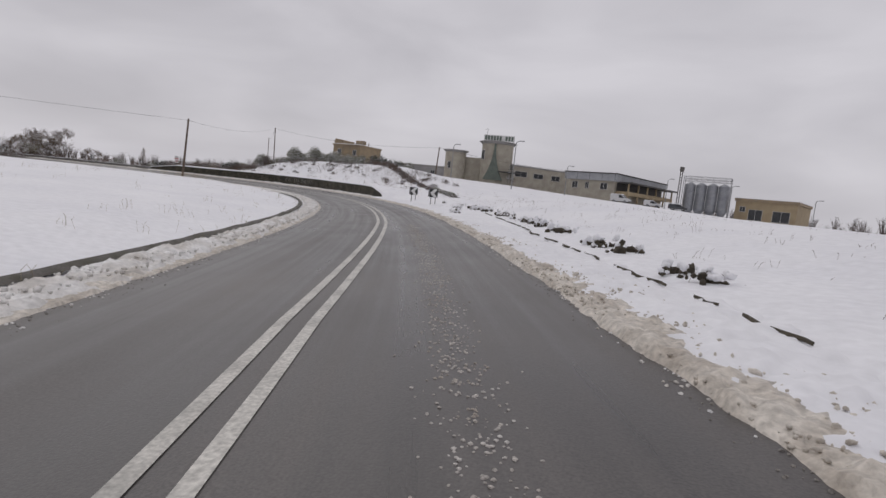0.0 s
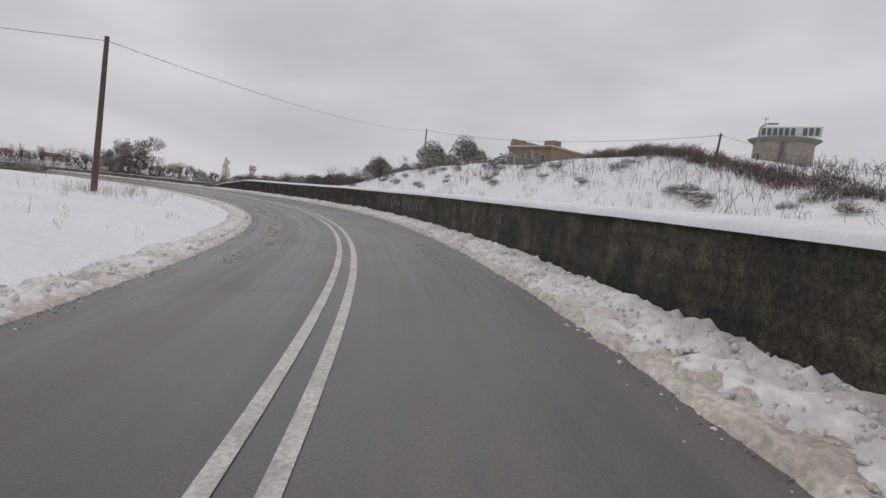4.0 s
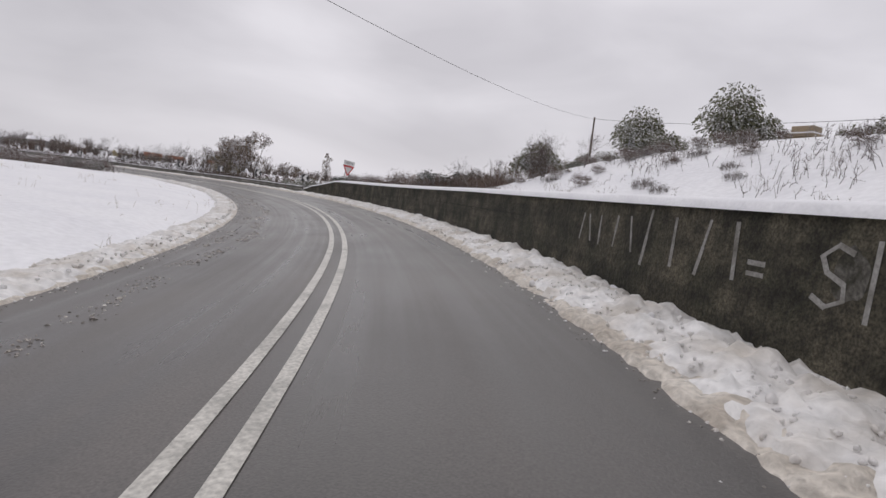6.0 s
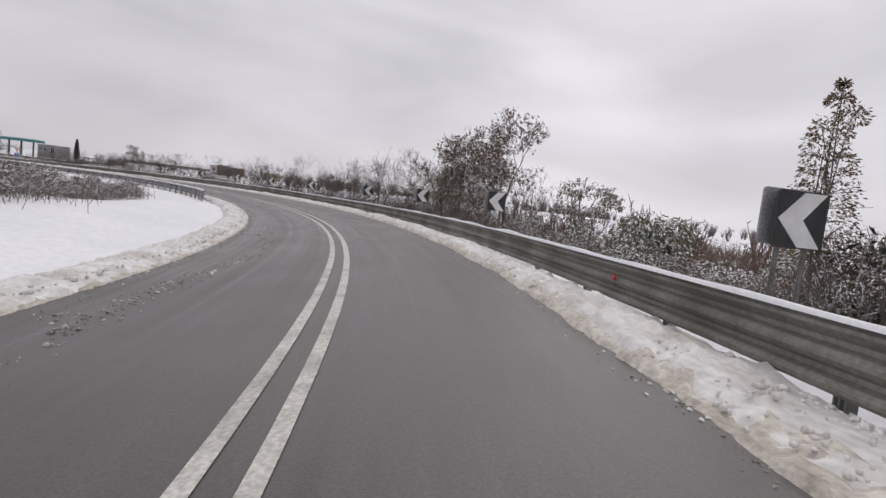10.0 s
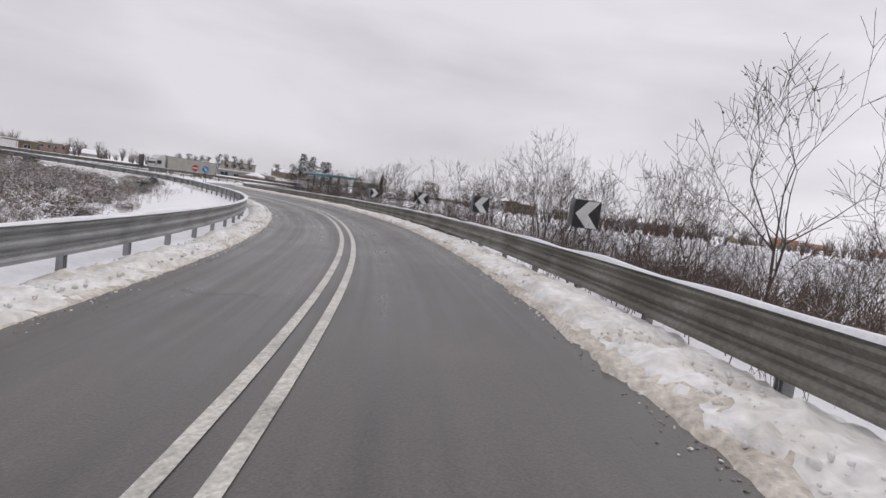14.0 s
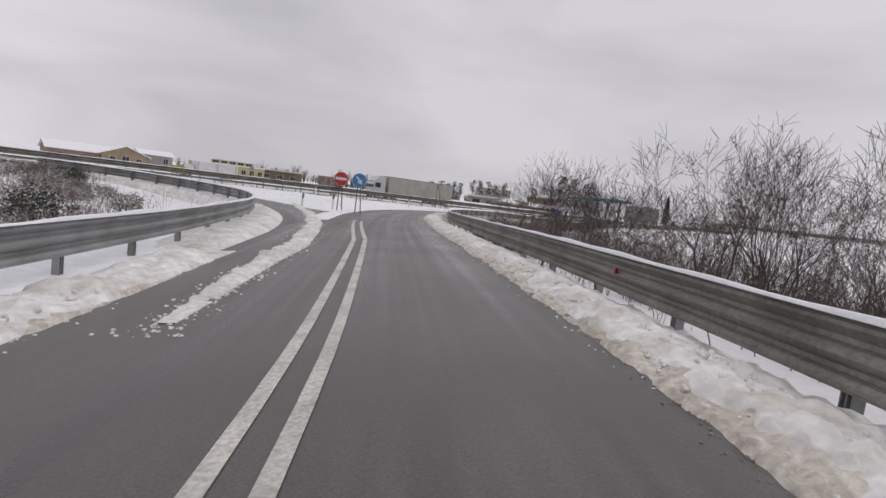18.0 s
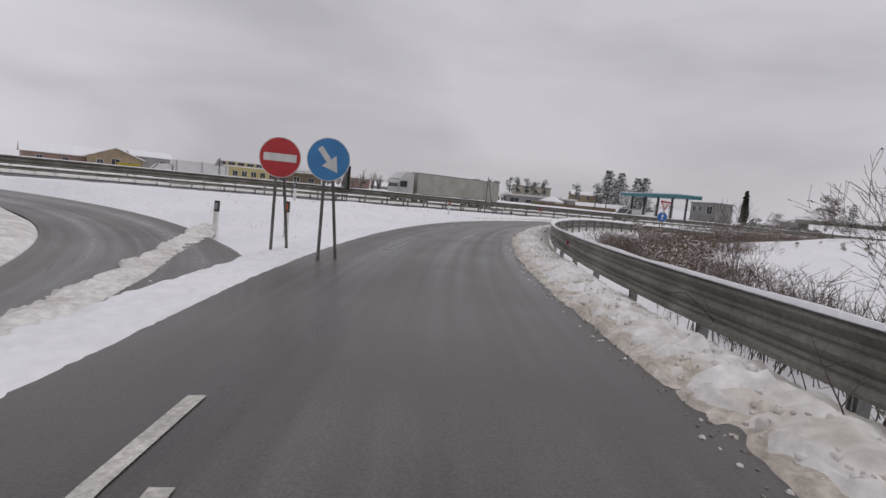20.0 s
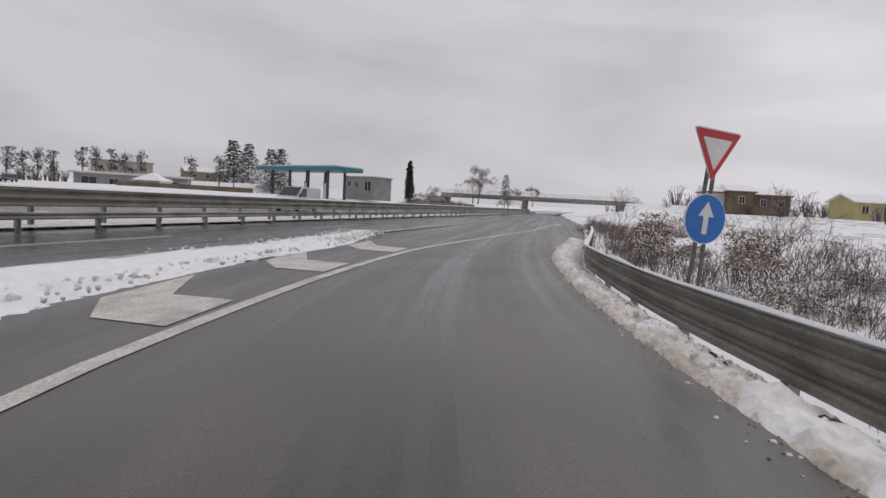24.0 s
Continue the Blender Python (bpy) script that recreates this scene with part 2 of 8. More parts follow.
def part(name, data, material, parent, label="", at=None, smooth=False):
    """One mesh object under a thing or a part. data: a bmesh or a mesh."""
    if isinstance(data, bmesh.types.BMesh):
        data = from_bm(name, data, material, smooth)
    ob = new(name, data)
    ob.parent = parent
    if at is not None:
        ob.matrix_basis = at
    return tagged(ob, label)


def thing(name, label, category, at=None, group="", kind=""):
    ob = new(name)
    ob.empty_display_size = 0.2
    if at is not None:
        ob.matrix_basis = at
    return tagged(ob, label, category, group, kind)


def box(bm, x0, y0, z0, x1, y1, z1, bevel=0.0):
    """A box between two corners, its edges bevelled."""
    vs = [bm.verts.new(p) for p in ((x0, y0, z0), (x1, y0, z0), (x1, y1, z0), (x0, y1, z0), (x0, y0, z1), (x1, y0, z1), (x1, y1, z1), (x0, y1, z1))]
    fs = [bm.faces.new([vs[i] for i in f]) for f in ((3, 2, 1, 0), (4, 5, 6, 7), (0, 1, 5, 4), (1, 2, 6, 5), (2, 3, 7, 6), (3, 0, 4, 7))]
    if bevel:
        edges = list({e for f in fs for e in f.edges})
        bmesh.ops.bevel(bm, geom=edges, offset=bevel, segments=2, affect="EDGES", profile=0.6)
    return bm


def boxed(x0, y0, z0, x1, y1, z1, bevel=0.0):
    return box(bmesh.new(), x0, y0, z0, x1, y1, z1, bevel)


def tube(bm, a, b, ra, rb, sides=6, cap=True):
    """A tapered round bar from a to b."""
    a, b = Vector(a), Vector(b)
    d = (b - a).normalized()
    u = d.orthogonal().normalized()
    w = d.cross(u)
    rings = []
    for p, r in ((a, ra), (b, rb)):
        rings.append([bm.verts.new(p + (u * math.cos(k * 2 * math.pi / sides) + w * math.sin(k * 2 * math.pi / sides)) * r) for k in range(sides)])
    for k in range(sides):
        bm.faces.new((rings[0][k], rings[0][(k + 1) % sides], rings[1][(k + 1) % sides], rings[1][k]))
    if cap:
        bm.faces.new(rings[0][::-1])
        bm.faces.new(rings[1])
    return bm


def prism(bm, outline, z0, z1):
    """An upright prism over a flat outline (counter-clockwise)."""
    lo = [bm.verts.new((x, y, z0)) for x, y in outline]
    hi = [bm.verts.new((x, y, z1)) for x, y in outline]
    n = len(outline)
    bm.faces.new(lo[::-1])
    bm.faces.new(hi)
    for k in range(n):
        bm.faces.new((lo[k], lo[(k + 1) % n], hi[(k + 1) % n], hi[k]))
    return bm


# ---- the line of the road: heading in degrees, every ten metres ----
HEADINGS = [20.7] * 8 + [20.7, 22.4, 25.4, 29.7, 34.8, 40.5, 46.9, 53.7, 61.0, 68.2, 74.6, 80.9, 87.5, 95.0, 103.0, 110.0, 115.9, 122.0, 127.9, 134.4,
            141.5, 147.6, 148.5, 144.5, 136.8, 128.0, 117.6, 106.1, 97.5, 93.5] + [93.2] * 30
ROAD_S = np.arange(-80, 580, 0.5)
ROAD_A = np.radians(np.interp(ROAD_S, np.arange(len(HEADINGS)) * 10.0 - 80, HEADINGS))
_mid = (ROAD_A[1:] + ROAD_A[:-1]) / 2
ROAD_X = np.concatenate([[0], np.cumsum(-np.sin(_mid) * 0.5)])
ROAD_Y = np.concatenate([[0], np.cumsum(np.cos(_mid) * 0.5)])
ROAD_X, ROAD_Y = ROAD_X - ROAD_X[160], ROAD_Y - ROAD_Y[160]


def over(s, knots):
    """A value along the road, from (distance, value) knots."""
    return np.interp(s, [k[0] for k in knots], [k[1] for k in knots])


BANK = [(-80, 4.8), (60, 4.8), (90, 5.6), (120, 5.2), (150, 5.4), (165, 6.0), (200, 5.9), (215, 5.6), (232, 3.4), (250, 3.0), (268, 2.3), (285, 0.5), (300, 0.0), (330, 0.0)]
SHOULDER = [(-80, 0.0), (112, 0.0), (124, 0.09), (200, 0.1), (222, 0.2), (240, 0.4), (265, 0.4), (275, 0.5), (285, 0.45), (300, 0.2)]


def cross(s, n):
    """Height of the banked road at n metres right of its line; past the asphalt the shoulder falls away."""
    edge = np.where(np.asarray(s) > 118, 2.2, 5.5)
    return np.tan(np.radians(over(s, BANK))) * np.clip(n, -5.5, edge) - over(s, SHOULDER) * np.clip(np.asarray(n) - 2.2, 0, 2.0)


def at_road(s, n, up=0.0):
    a = np.interp(s, ROAD_S, ROAD_A)
    return Vector((np.interp(s, ROAD_S, ROAD_X) + math.cos(a) * n, np.interp(s, ROAD_S, ROAD_Y) + math.sin(a) * n, float(cross(s, n)) + up))


def heading(s):
    return float(np.degrees(np.interp(s, ROAD_S, ROAD_A)))


def road_coords(x, y):
    """Distance along and right of the road for arrays of places."""
    x, y = np.atleast_1d(x), np.atleast_1d(y)
    k = slice(120, 760, 4)
    rx, ry, ra, rs = ROAD_X[k], ROAD_Y[k], ROAD_A[k], ROAD_S[k]
    s, n = np.empty(len(x)), np.empty(len(x))
    for i in range(0, len(x), 4000):
        d = (x[i:i + 4000, None] - rx) ** 2 + (y[i:i + 4000, None] - ry) ** 2
        j = d.argmin(1)
        dx, dy = x[i:i + 4000] - rx[j], y[i:i + 4000] - ry[j]
        s[i:i + 4000] = rs[j] - np.sin(ra[j]) * dx + np.cos(ra[j]) * dy
        n[i:i + 4000] = np.cos(ra[j]) * dx + np.sin(ra[j]) * dy
    return s, n


def hills(x, y, size, seed=0.0):
    """Smooth uneven heights from a few waves, about -1 to 1."""
    a = np.sin(x / size + 1.3 + seed) * np.cos(y / size * 0.9 - 0.7 * seed) + 0.5 * np.sin(x / size * 2.3 - y / size * 1.7 + seed * 2)
    return a / 1.5


HWY_Y = -22.4          # the crash barrier between the two carriageways
RIGHT_EDGE = [(-80, 1.95), (30, 1.93), (110, 1.9), (126, 1.93), (140, 1.82), (154, 1.69), (161, 1.68), (171, 1.75), (181, 1.79), (208, 1.75), (225, 1.6), (237, 1.43), (256, 1.53), (265, 1.8), (282, 2.0), (300, 3.4), (330, 5.2), (580, 5.2)]
LEFT_EDGE = [(-80, -3.9), (33, -3.6), (45, -3.6), (76, -3.9), (92, -4.1), (108, -4.25), (127, -3.75), (156, -3.55), (183, -3.5), (205, -3.2)]
WALL_FROM, WALL_TO = 48.8, 119.2
ASPHALT_LEFT = LEFT_EDGE + [(222, -3.2), (229, -2.7), (247, -3.15), (255, -3.4), (262, -3.6), (268, -4.0), (274, -4.7), (284, -4.8), (291, -6.2), (298, -7.0), (580, -7.0)]


def ramp(v, a, b):
    u = np.clip((v - a) / (b - a), 0, 1)
    return u * u * (3 - 2 * u)


# the branch for traffic that leaves the main road, turning off to the left
BR_A = [148, 149, 152, 158, 168, 182, 198, 215, 232, 248, 258, 263, 264, 263, 263]
br = [(at_road(211, -2.4).x, at_road(211, -2.4).y, 148.0)]
for k in range(150):
    a = float(np.interp(k * 0.6, np.arange(15) * 5.0, BR_A))
    x, y, _ = br[-1]
    br.append((x - math.sin(radians(a)) * 0.6, y + math.cos(radians(a)) * 0.6, a))


def land(x, y):
    """Height of the ground under the snow."""
    x, y = np.atleast_1d(np.asarray(x, float)), np.atleast_1d(np.asarray(y, float))
    s, n = road_coords(x, y)
    z = cross(s, n) - 0.06
    m = np.abs(n)
    # outside of the bend
    before = ramp(s, 60, 35)
    wall = ramp(s, WALL_FROM - 1, WALL_FROM + 3) * ramp(s, WALL_TO + 1, WALL_TO - 2)
    after = ramp(s, WALL_TO - 3, WALL_TO + 12)
    slope = 0.15 + 0.7 * ramp(n, 4, 13) + 0.2 * ramp(n, 6.2, 7.4) + 1.0 * ramp(y, 60, 140) + 2.5 * ramp(x, 20, -40) * ramp(y, 80, 140) - 0.8 * ramp(x, 20, 60) + 0.12 * hills(x, y, 6)
    bank = 0.9 * ramp(n, 3.8, 4.9) + 3.3 * ramp(n, 5.5, 15) * ramp(s, 112, 92) * ramp(s, 45, 75) + 1.5 * ramp(n, 15, 50) + 0.25 * hills(x, y, 5) * ramp(n, 5, 8)
    fall = -0.05 - (1.0 + 2.2 * ramp(s, 140, 170)) * ramp(n, 5, 16) - 3.0 * ramp(n, 14, 60) * ramp(s, 130, 200) + 0.2 * hills(x, y, 7) + 6.0 * ramp(n, 70, 170)
    field = ramp(s, 230, 252)
    fall = fall * (1 - field) + field * (0.25 + 0.25 * hills(x, y, 7) * ramp(n, 4, 7) + 1.5 * ramp(n, 6.0, 17) * ramp(s, 250, 275) + 0.9 * ramp(x, -225, -300))
    right = np.where(n > 2.4, 1.0, 0.0) * ramp(n, 2.4, 4.0)
    z = z + right * (before * slope * (1 - wall) * (1 - after) + np.maximum(wall, (1 - before) * (1 - after)) * bank * (1 - after) + after * fall)
    # the rising ground with the factory
    plateau = 3.9 - 0.055 * (np.clip(x, -90, 60) + 7)
    w = ramp(n, 12, 32) * ramp(x, -105, -75) * ramp(y, 20, 50) * ramp(s, 115, 95)
    z = z * (1 - w) + w * (0.8 + (plateau - 0.8) * np.clip((y - 12) / 122, 0, 1) + 0.12 * hills(x, y, 8))
    # inside of the bend
    left = ramp(-n, 3.6, 8.0)
    inner = 0.25 + 0.35 * ramp(-n, 5, 20) + 0.12 * hills(x, y, 9)
    hollow = ramp(s, 128, 165) * ramp(-n, 6.0, 11) * ramp(y, -12, 2) * ramp(s, 250, 232)
    z = z + left * ramp(m, 60, 20) * (0.28 * np.ones_like(z) + inner) * (1 - hollow) - hollow * 0.45
    # the main road and beyond it
    near = ramp(y, -4.0, -13.0) * ramp(x, -330, -280) + ramp(y, 4, -6) * ramp(x, -245, -300)
    near = np.clip(near, 0, 1)
    z = z * (1 - near) + near * -0.02
    beyond = ramp(y, -40, -62)
    z = z + beyond * (1.3 * ramp(x, -240, -300) + 0.3 * hills(x, y, 30))
    corridor = (n > over(s, ASPHALT_LEFT) - 0.8) & (n < over(s, RIGHT_EDGE) + 1.2)
    z = np.where(corridor, np.minimum(z, cross(s, n) - 0.09), z)
    inside = np.nonzero((x > -185) & (x < -110) & (y > -20) & (y < 30))[0]
    if len(inside):
        bx, by = np.array([q[0] for q in br[12:]]), np.array([q[1] for q in br[12:]])
        d = np.hypot(x[inside, None] - bx, y[inside, None] - by)
        low = cross(s[inside], n[inside]) * (1 - ramp(d.argmin(1) + 12, 40, 85)) - 0.12
        z[inside] = np.where(d.min(1) < 3.0, np.minimum(z[inside], low), z[inside])
    # distance
    r = np.hypot(x + 140, y - 30)
    far = ramp(r, 250, 800)
    z = z * (1 - far) + far * (-4 + 10 * hills(x, y, 500, 1.0) + 16 * ramp(r, 900, 2600))
    return z


def land_z(x, y):
    return float(land(x, y)[0])


def spaced(lo, hi, step, far, growth=1.22):
    line = list(np.arange(lo, hi + step / 2, step))
    d = step
    while line[-1] < far:
        d = min(d * growth, 160)
        line.append(line[-1] + d)
    d = step
    while line[0] > -far:
        d = min(d * growth, 160)
        line.insert(0, line[0] - d)
    return np.array(line)


# ---- the ground: one sheet of snow to the horizon ----
gx, gy = spaced(-262, 30, 1.0, 3400), spaced(-42, 124, 1.0, 3400)
GX, GY = np.meshgrid(gx, gy)
GZ = land(GX.ravel(), GY.ravel())
nx, ny = len(gx), len(gy)
idx = np.arange(nx * ny).reshape(ny, nx)
quads = np.stack([idx[:-1, :-1], idx[:-1, 1:], idx[1:, 1:], idx[1:, :-1]], -1).reshape(-1, 4)
ground = new("ground", mesh_of("ground", np.stack([GX.ravel(), GY.ravel(), GZ], -1), quads.tolist(), SNOW, True))
tagged(ground, "snow-covered fields and verges beside the slip road", "ground", kind="structure")


def lay_lane(me, uvs):
    """Metres across and along the lane for each corner, for streaks in the asphalt."""
    layer = me.uv_layers.new(name="lane")
    for loop in me.loops:
        layer.data[loop.index].uv = uvs[loop.vertex_index]


def strip(name, s0, s1, step, profile, material, label, category, kind="structure", parent=None, smooth=True):
    """A ribbon along the road. profile(s): a list of (n, height above the banked road)."""
    rows, verts = np.arange(s0, s1 + step / 2, step), []
    for s in rows:
        pts = profile(s)
        verts += [at_road(s, n, h) for n, h in pts]
    w = len(verts) // len(rows)
    faces = [(i * w + j, i * w + j + 1, (i + 1) * w + j + 1, (i + 1) * w + j) for i in range(len(rows) - 1) for j in range(w - 1)]
    ob = new(name, mesh_of(name, verts, faces, material, smooth))
    if material == ASPHALT:
        lay_lane(ob.data, [(n, s) for s in rows for n, h in profile(s)])
    if parent is not None:
        ob.parent = parent
    return tagged(ob, label, category, kind=kind)


# ---- roads ----
def road_profile(s):
    l, r = float(over(s, ASPHALT_LEFT)) - 0.35 * (s < 225), float(over(s, RIGHT_EDGE)) + 0.9
    return [(l + (r - l) * k / 8, 0.02) for k in range(9)]


strip("road", -80, 575, 1.0, road_profile, ASPHALT, "wet grey asphalt slip road curving to the left", "road")

def branch_at(k, n, up=0.0):
    x, y, a = br[min(k, len(br) - 1)]
    x, y = x + math.cos(radians(a)) * n, y + math.sin(radians(a)) * n
    s, off = road_coords(x, y)
    w = float(ramp(k, 40, 85))
    return Vector((x, y, up + float(cross(s, off)[0]) * (1 - w)))


def branch_strip(name, k0, k1, profile, material, label, category, kind="structure"):
    verts = [branch_at(k, n, h) for k in range(k0, k1 + 1) for n, h in profile(k)]
    w = len(verts) // (k1 - k0 + 1)
    faces = [(i * w + j, i * w + j + 1, (i + 1) * w + j + 1, (i + 1) * w + j) for i in range(k1 - k0) for j in range(w - 1)]
    me = mesh_of(name, verts, faces, material, True)
    if material == ASPHALT:
        lay_lane(me, [(n, k * 0.6) for k in range(k0, k1 + 1) for n, h in profile(k)])
    return tagged(new(name, me), label, category, kind=kind)


branch_strip("road_branch", 0, 149, lambda k: [(-1.1, 0.035 - 0.1 * max(0.0, 1 - k / 36)), (0, 0.04 - 0.1 * max(0.0, 1 - k / 36)), (2.2, 0.035 - 0.1 * max(0.0, 1 - k / 36))], ASPHALT, "wet asphalt exit lane branching off to the left", "road")


def flat_strip(name, x0, x1, y0, y1, z, material, label, category, step=4.0):
    xs = np.arange(x0, x1 + step / 2, step)
    verts = [(x, y, z) for x in xs for y in (y0, (y0 + y1) / 2, y1)]
    faces = [(3 * i + j, 3 * i + j + 1, 3 * i + j + 4, 3 * i + j + 3) for i in range(len(xs) - 1) for j in range(2)]
    me = mesh_of(name, verts, faces, material)
    if material == ASPHALT_DARK:
        lay_lane(me, [(v[1], v[0]) for v in verts])
    return tagged(new(name, me), label, category, kind="structure")


flat_strip("road_main_near", -900, 300, -21.3, -15.6, 0.03, ASPHALT_DARK, "wet black carriageway of the main road", "road")
flat_strip("road_main_far", -900, 300, -38.5, -26.5, 0.03, ASPHALT_DARK, "wet far carriageway of the main road behind the barrier", "road")

# ---- painted lines ----
LINE_N = [(-80, -1.2), (5, -1.15), (20, -0.74), (33, -0.68), (45, -0.66), (74, -0.92), (88, -0.86), (106, -0.68), (125, -0.9), (154, -1.1), (165, -1.0), (181, -0.86), (190, -0.7), (208, -0.86), (218, -0.98), (226, -1.5)]


def line_strip(name, s0, s1, knots, off, width, label):
    return strip(name, s0, s1, 1.0, lambda s: [(float(over(s, knots)) + off - width / 2, 0.028), (float(over(s, knots)) + off + width / 2, 0.028)], PAINT_LINE, label, "road line")


line_strip("lane_line", -60, 227, LINE_N, 0.0, 0.115, "worn white line, the left one of a double centre line")
line_strip("lane_line", -60, 226, LINE_N, 0.3, 0.115, "worn white line, the right one of a double centre line")
line_strip("edge_line", 252, 330, [(252, -3.05), (256, -3.0), (261, -2.95), (266, -2.85), (272, -2.7), (276, -2.35), (282, -1.75), (290, -0.3), (300, 1.2), (330, 3.6)], 0.0, 0.2, "broad white edge line at the merging lane")

# ---- ploughed snow along the edges ----
def berm(name, s0, s1, inner, outer, height, material, label, seed, step=0.1, across=14, rough=0.08, skew=0.75, wander=1.0):
    """A heap of ploughed snow between two lines beside the road, lumpy at three scales."""
    rows, verts = np.arange(s0, s1 + step / 2, step), []
    A, B, H = over(rows, inner), over(rows, outer), over(rows, height)
    RX, RY, RA = np.interp(rows, ROAD_S, ROAD_X), np.interp(rows, ROAD_S, ROAD_Y), np.interp(rows, ROAD_S, ROAD_A)
    us = np.arange(across + 1) / across
    for i, s in enumerate(rows):
        a, b = A[i], B[i]
        wob = 0.16 * noise.noise(Vector((s * 0.5, seed, 0))) + 0.12 * noise.noise(Vector((s * 1.9, seed, 5))) + 0.07 * noise.noise(Vector((s * 5.3, seed, 7)))
        wob *= wander
        tall = H[i] * (0.8 + 0.5 * noise.noise(Vector((s * 0.35, seed, 9))) + 0.35 * noise.noise(Vector((s * 1.6, seed, 2))))
        ends = min(1.0, (s - s0) / 1.5, (s1 - s) / 1.5)
        ns = a + (b - a) * us + wob * (1 - us)
        zs = cross(s, ns)
        for j in range(across + 1):
            u, n = us[j], ns[j]
            if 0 < j < across:
                lump = 0.8 * noise.noise(Vector((s * 2.3, n * 2.7, seed))) + 0.7 * noise.noise(Vector((s * 6.5, n * 6.7, seed + 3))) + 0.6 * noise.noise(Vector((s * 13, n * 13, seed)))
                h = max(tall * ends * math.sin(math.pi * min(1, u * 1.05) ** skew) ** 0.7 + rough * lump * ends, -0.03) + 0.03
            else:
                h = -0.03
            verts.append((RX[i] + math.cos(RA[i]) * n, RY[i] + math.sin(RA[i]) * n, zs[j] + h))
    w = across + 1
    faces = [(i * w + j, i * w + j + 1, (i + 1) * w + j + 1, (i + 1) * w + j) for i in range(len(rows) - 1) for j in range(across)]
    ob = new(name, mesh_of(name, verts, faces, material, True))
    return tagged(ob, label, "snow bank", kind="structure")


def shifted(knots, d):
    return [(s, v + d) for s, v in knots]


RAIL_N = [(-80, 3.1), (119, 3.12), (222, 3.1), (240, 2.72), (262, 2.72), (282, 2.9), (300, 4.6), (330, 6.6), (580, 6.6)]
berm("snow_bank", -60, 50, shifted(RIGHT_EDGE, 0.2), shifted(RIGHT_EDGE, 1.9), [(0, 0.07), (30, 0.1), (50, 0.17)], SNOW, "low bank of trodden snow on the verge", 1.0, rough=0.075)
berm("snow_bank", 49, 119, shifted(RIGHT_EDGE, 0.1), [(49, 3.22), (119, 3.25)], [(49, 0.12), (70, 0.15), (119, 0.17)], SNOW_PILE, "lumpy bank of ploughed snow against the concrete wall", 2.0, rough=0.12, skew=1.0)
berm("snow_bank", 118.5, 300, shifted(RIGHT_EDGE, 0.1), shifted(RAIL_N, 0.15), [(120, 0.16), (200, 0.15), (225, 0.14), (240, 0.09), (290, 0.09)], SNOW_PILE, "bank of ploughed snow under the crash barrier", 3.0, rough=0.09)
berm("snow_bank", -60, 60, shifted(LEFT_EDGE, -1.0), LEFT_EDGE, [(0, 0.16), (60, 0.14)], SNOW_DIRTY, "gritty ridge of ploughed snow along the inner edge", 4.0, rough=0.1)
berm("snow_bank", 58, 215, shifted(LEFT_EDGE, -1.0), shifted(LEFT_EDGE, 0.05), [(58, 0.18), (212, 0.2)], SNOW_PILE, "bank of ploughed snow along the inner edge of the bend", 5.0)
# beige slush that the wheels throw against the banks
berm("slush_edge", -10, 300, shifted(RIGHT_EDGE, -0.03), shifted(RIGHT_EDGE, 0.62), [(0, 0.075), (60, 0.06), (150, 0.05), (230, 0.045), (300, 0.03)], SLUSH_TAN, "beige gritty slush at the foot of the snow bank", 14.0, across=9, rough=0.075, wander=0.45)
berm("slush_edge", -10, 212, shifted(LEFT_EDGE, -0.42), shifted(LEFT_EDGE, 0.09), [(0, 0.05), (212, 0.04)], SLUSH_TAN, "beige gritty slush along the inner edge of the road", 15.0, across=7, rough=0.055, wander=0.5)

# ---- the retaining wall ----
WALL_N = 3.32


def wall_top(s):
    return float(over(s, [(WALL_FROM - 0.1, 0.02), (WALL_FROM + 0.9, 0.45), (WALL_FROM + 4.2, 1.0), (WALL_FROM + 8, 1.06), (72, 1.2), (88, 1.26), (104, 1.2), (111.5, 1.19), (WALL_TO, 0.45)]))


def wall_panel(s0, s1):
    bm = bmesh.new()
    k = 4
    rows = []
    for i in range(k + 1):
        s = s0 + (s1 - s0) * i / k
        t = wall_top(s)
        rows.append([bm.verts.new(at_road(s, n, h)) for n, h in ((WALL_N, -0.3), (WALL_N + 0.03, t - 0.02), (WALL_N + 0.05, t), (WALL_N + 0.35, t), (WALL_N + 0.35, -0.3))])
    for a, b in zip(rows, rows[1:]):
        for j in range(4):
            bm.faces.new((a[j], b[j], b[j + 1], a[j + 1]))
    bm.faces.new(rows[0])
    bm.faces.new(rows[-1][::-1])
    bmesh.ops.recalc_face_normals(bm, faces=bm.faces)
    return bm


wall = thing("retaining_wall", "long dark mossy concrete retaining wall with painted scrawls, capped with snow", "wall", kind="structure")
edges = [WALL_FROM, WALL_FROM + 4.2] + list(np.arange(58.0, 111.0, 5.0)) + [WALL_TO - 7.7, WALL_TO]
for a, b in zip(edges, edges[1:]):
    part("panel", wall_panel(a, b - 0.008), CONCRETE, wall)


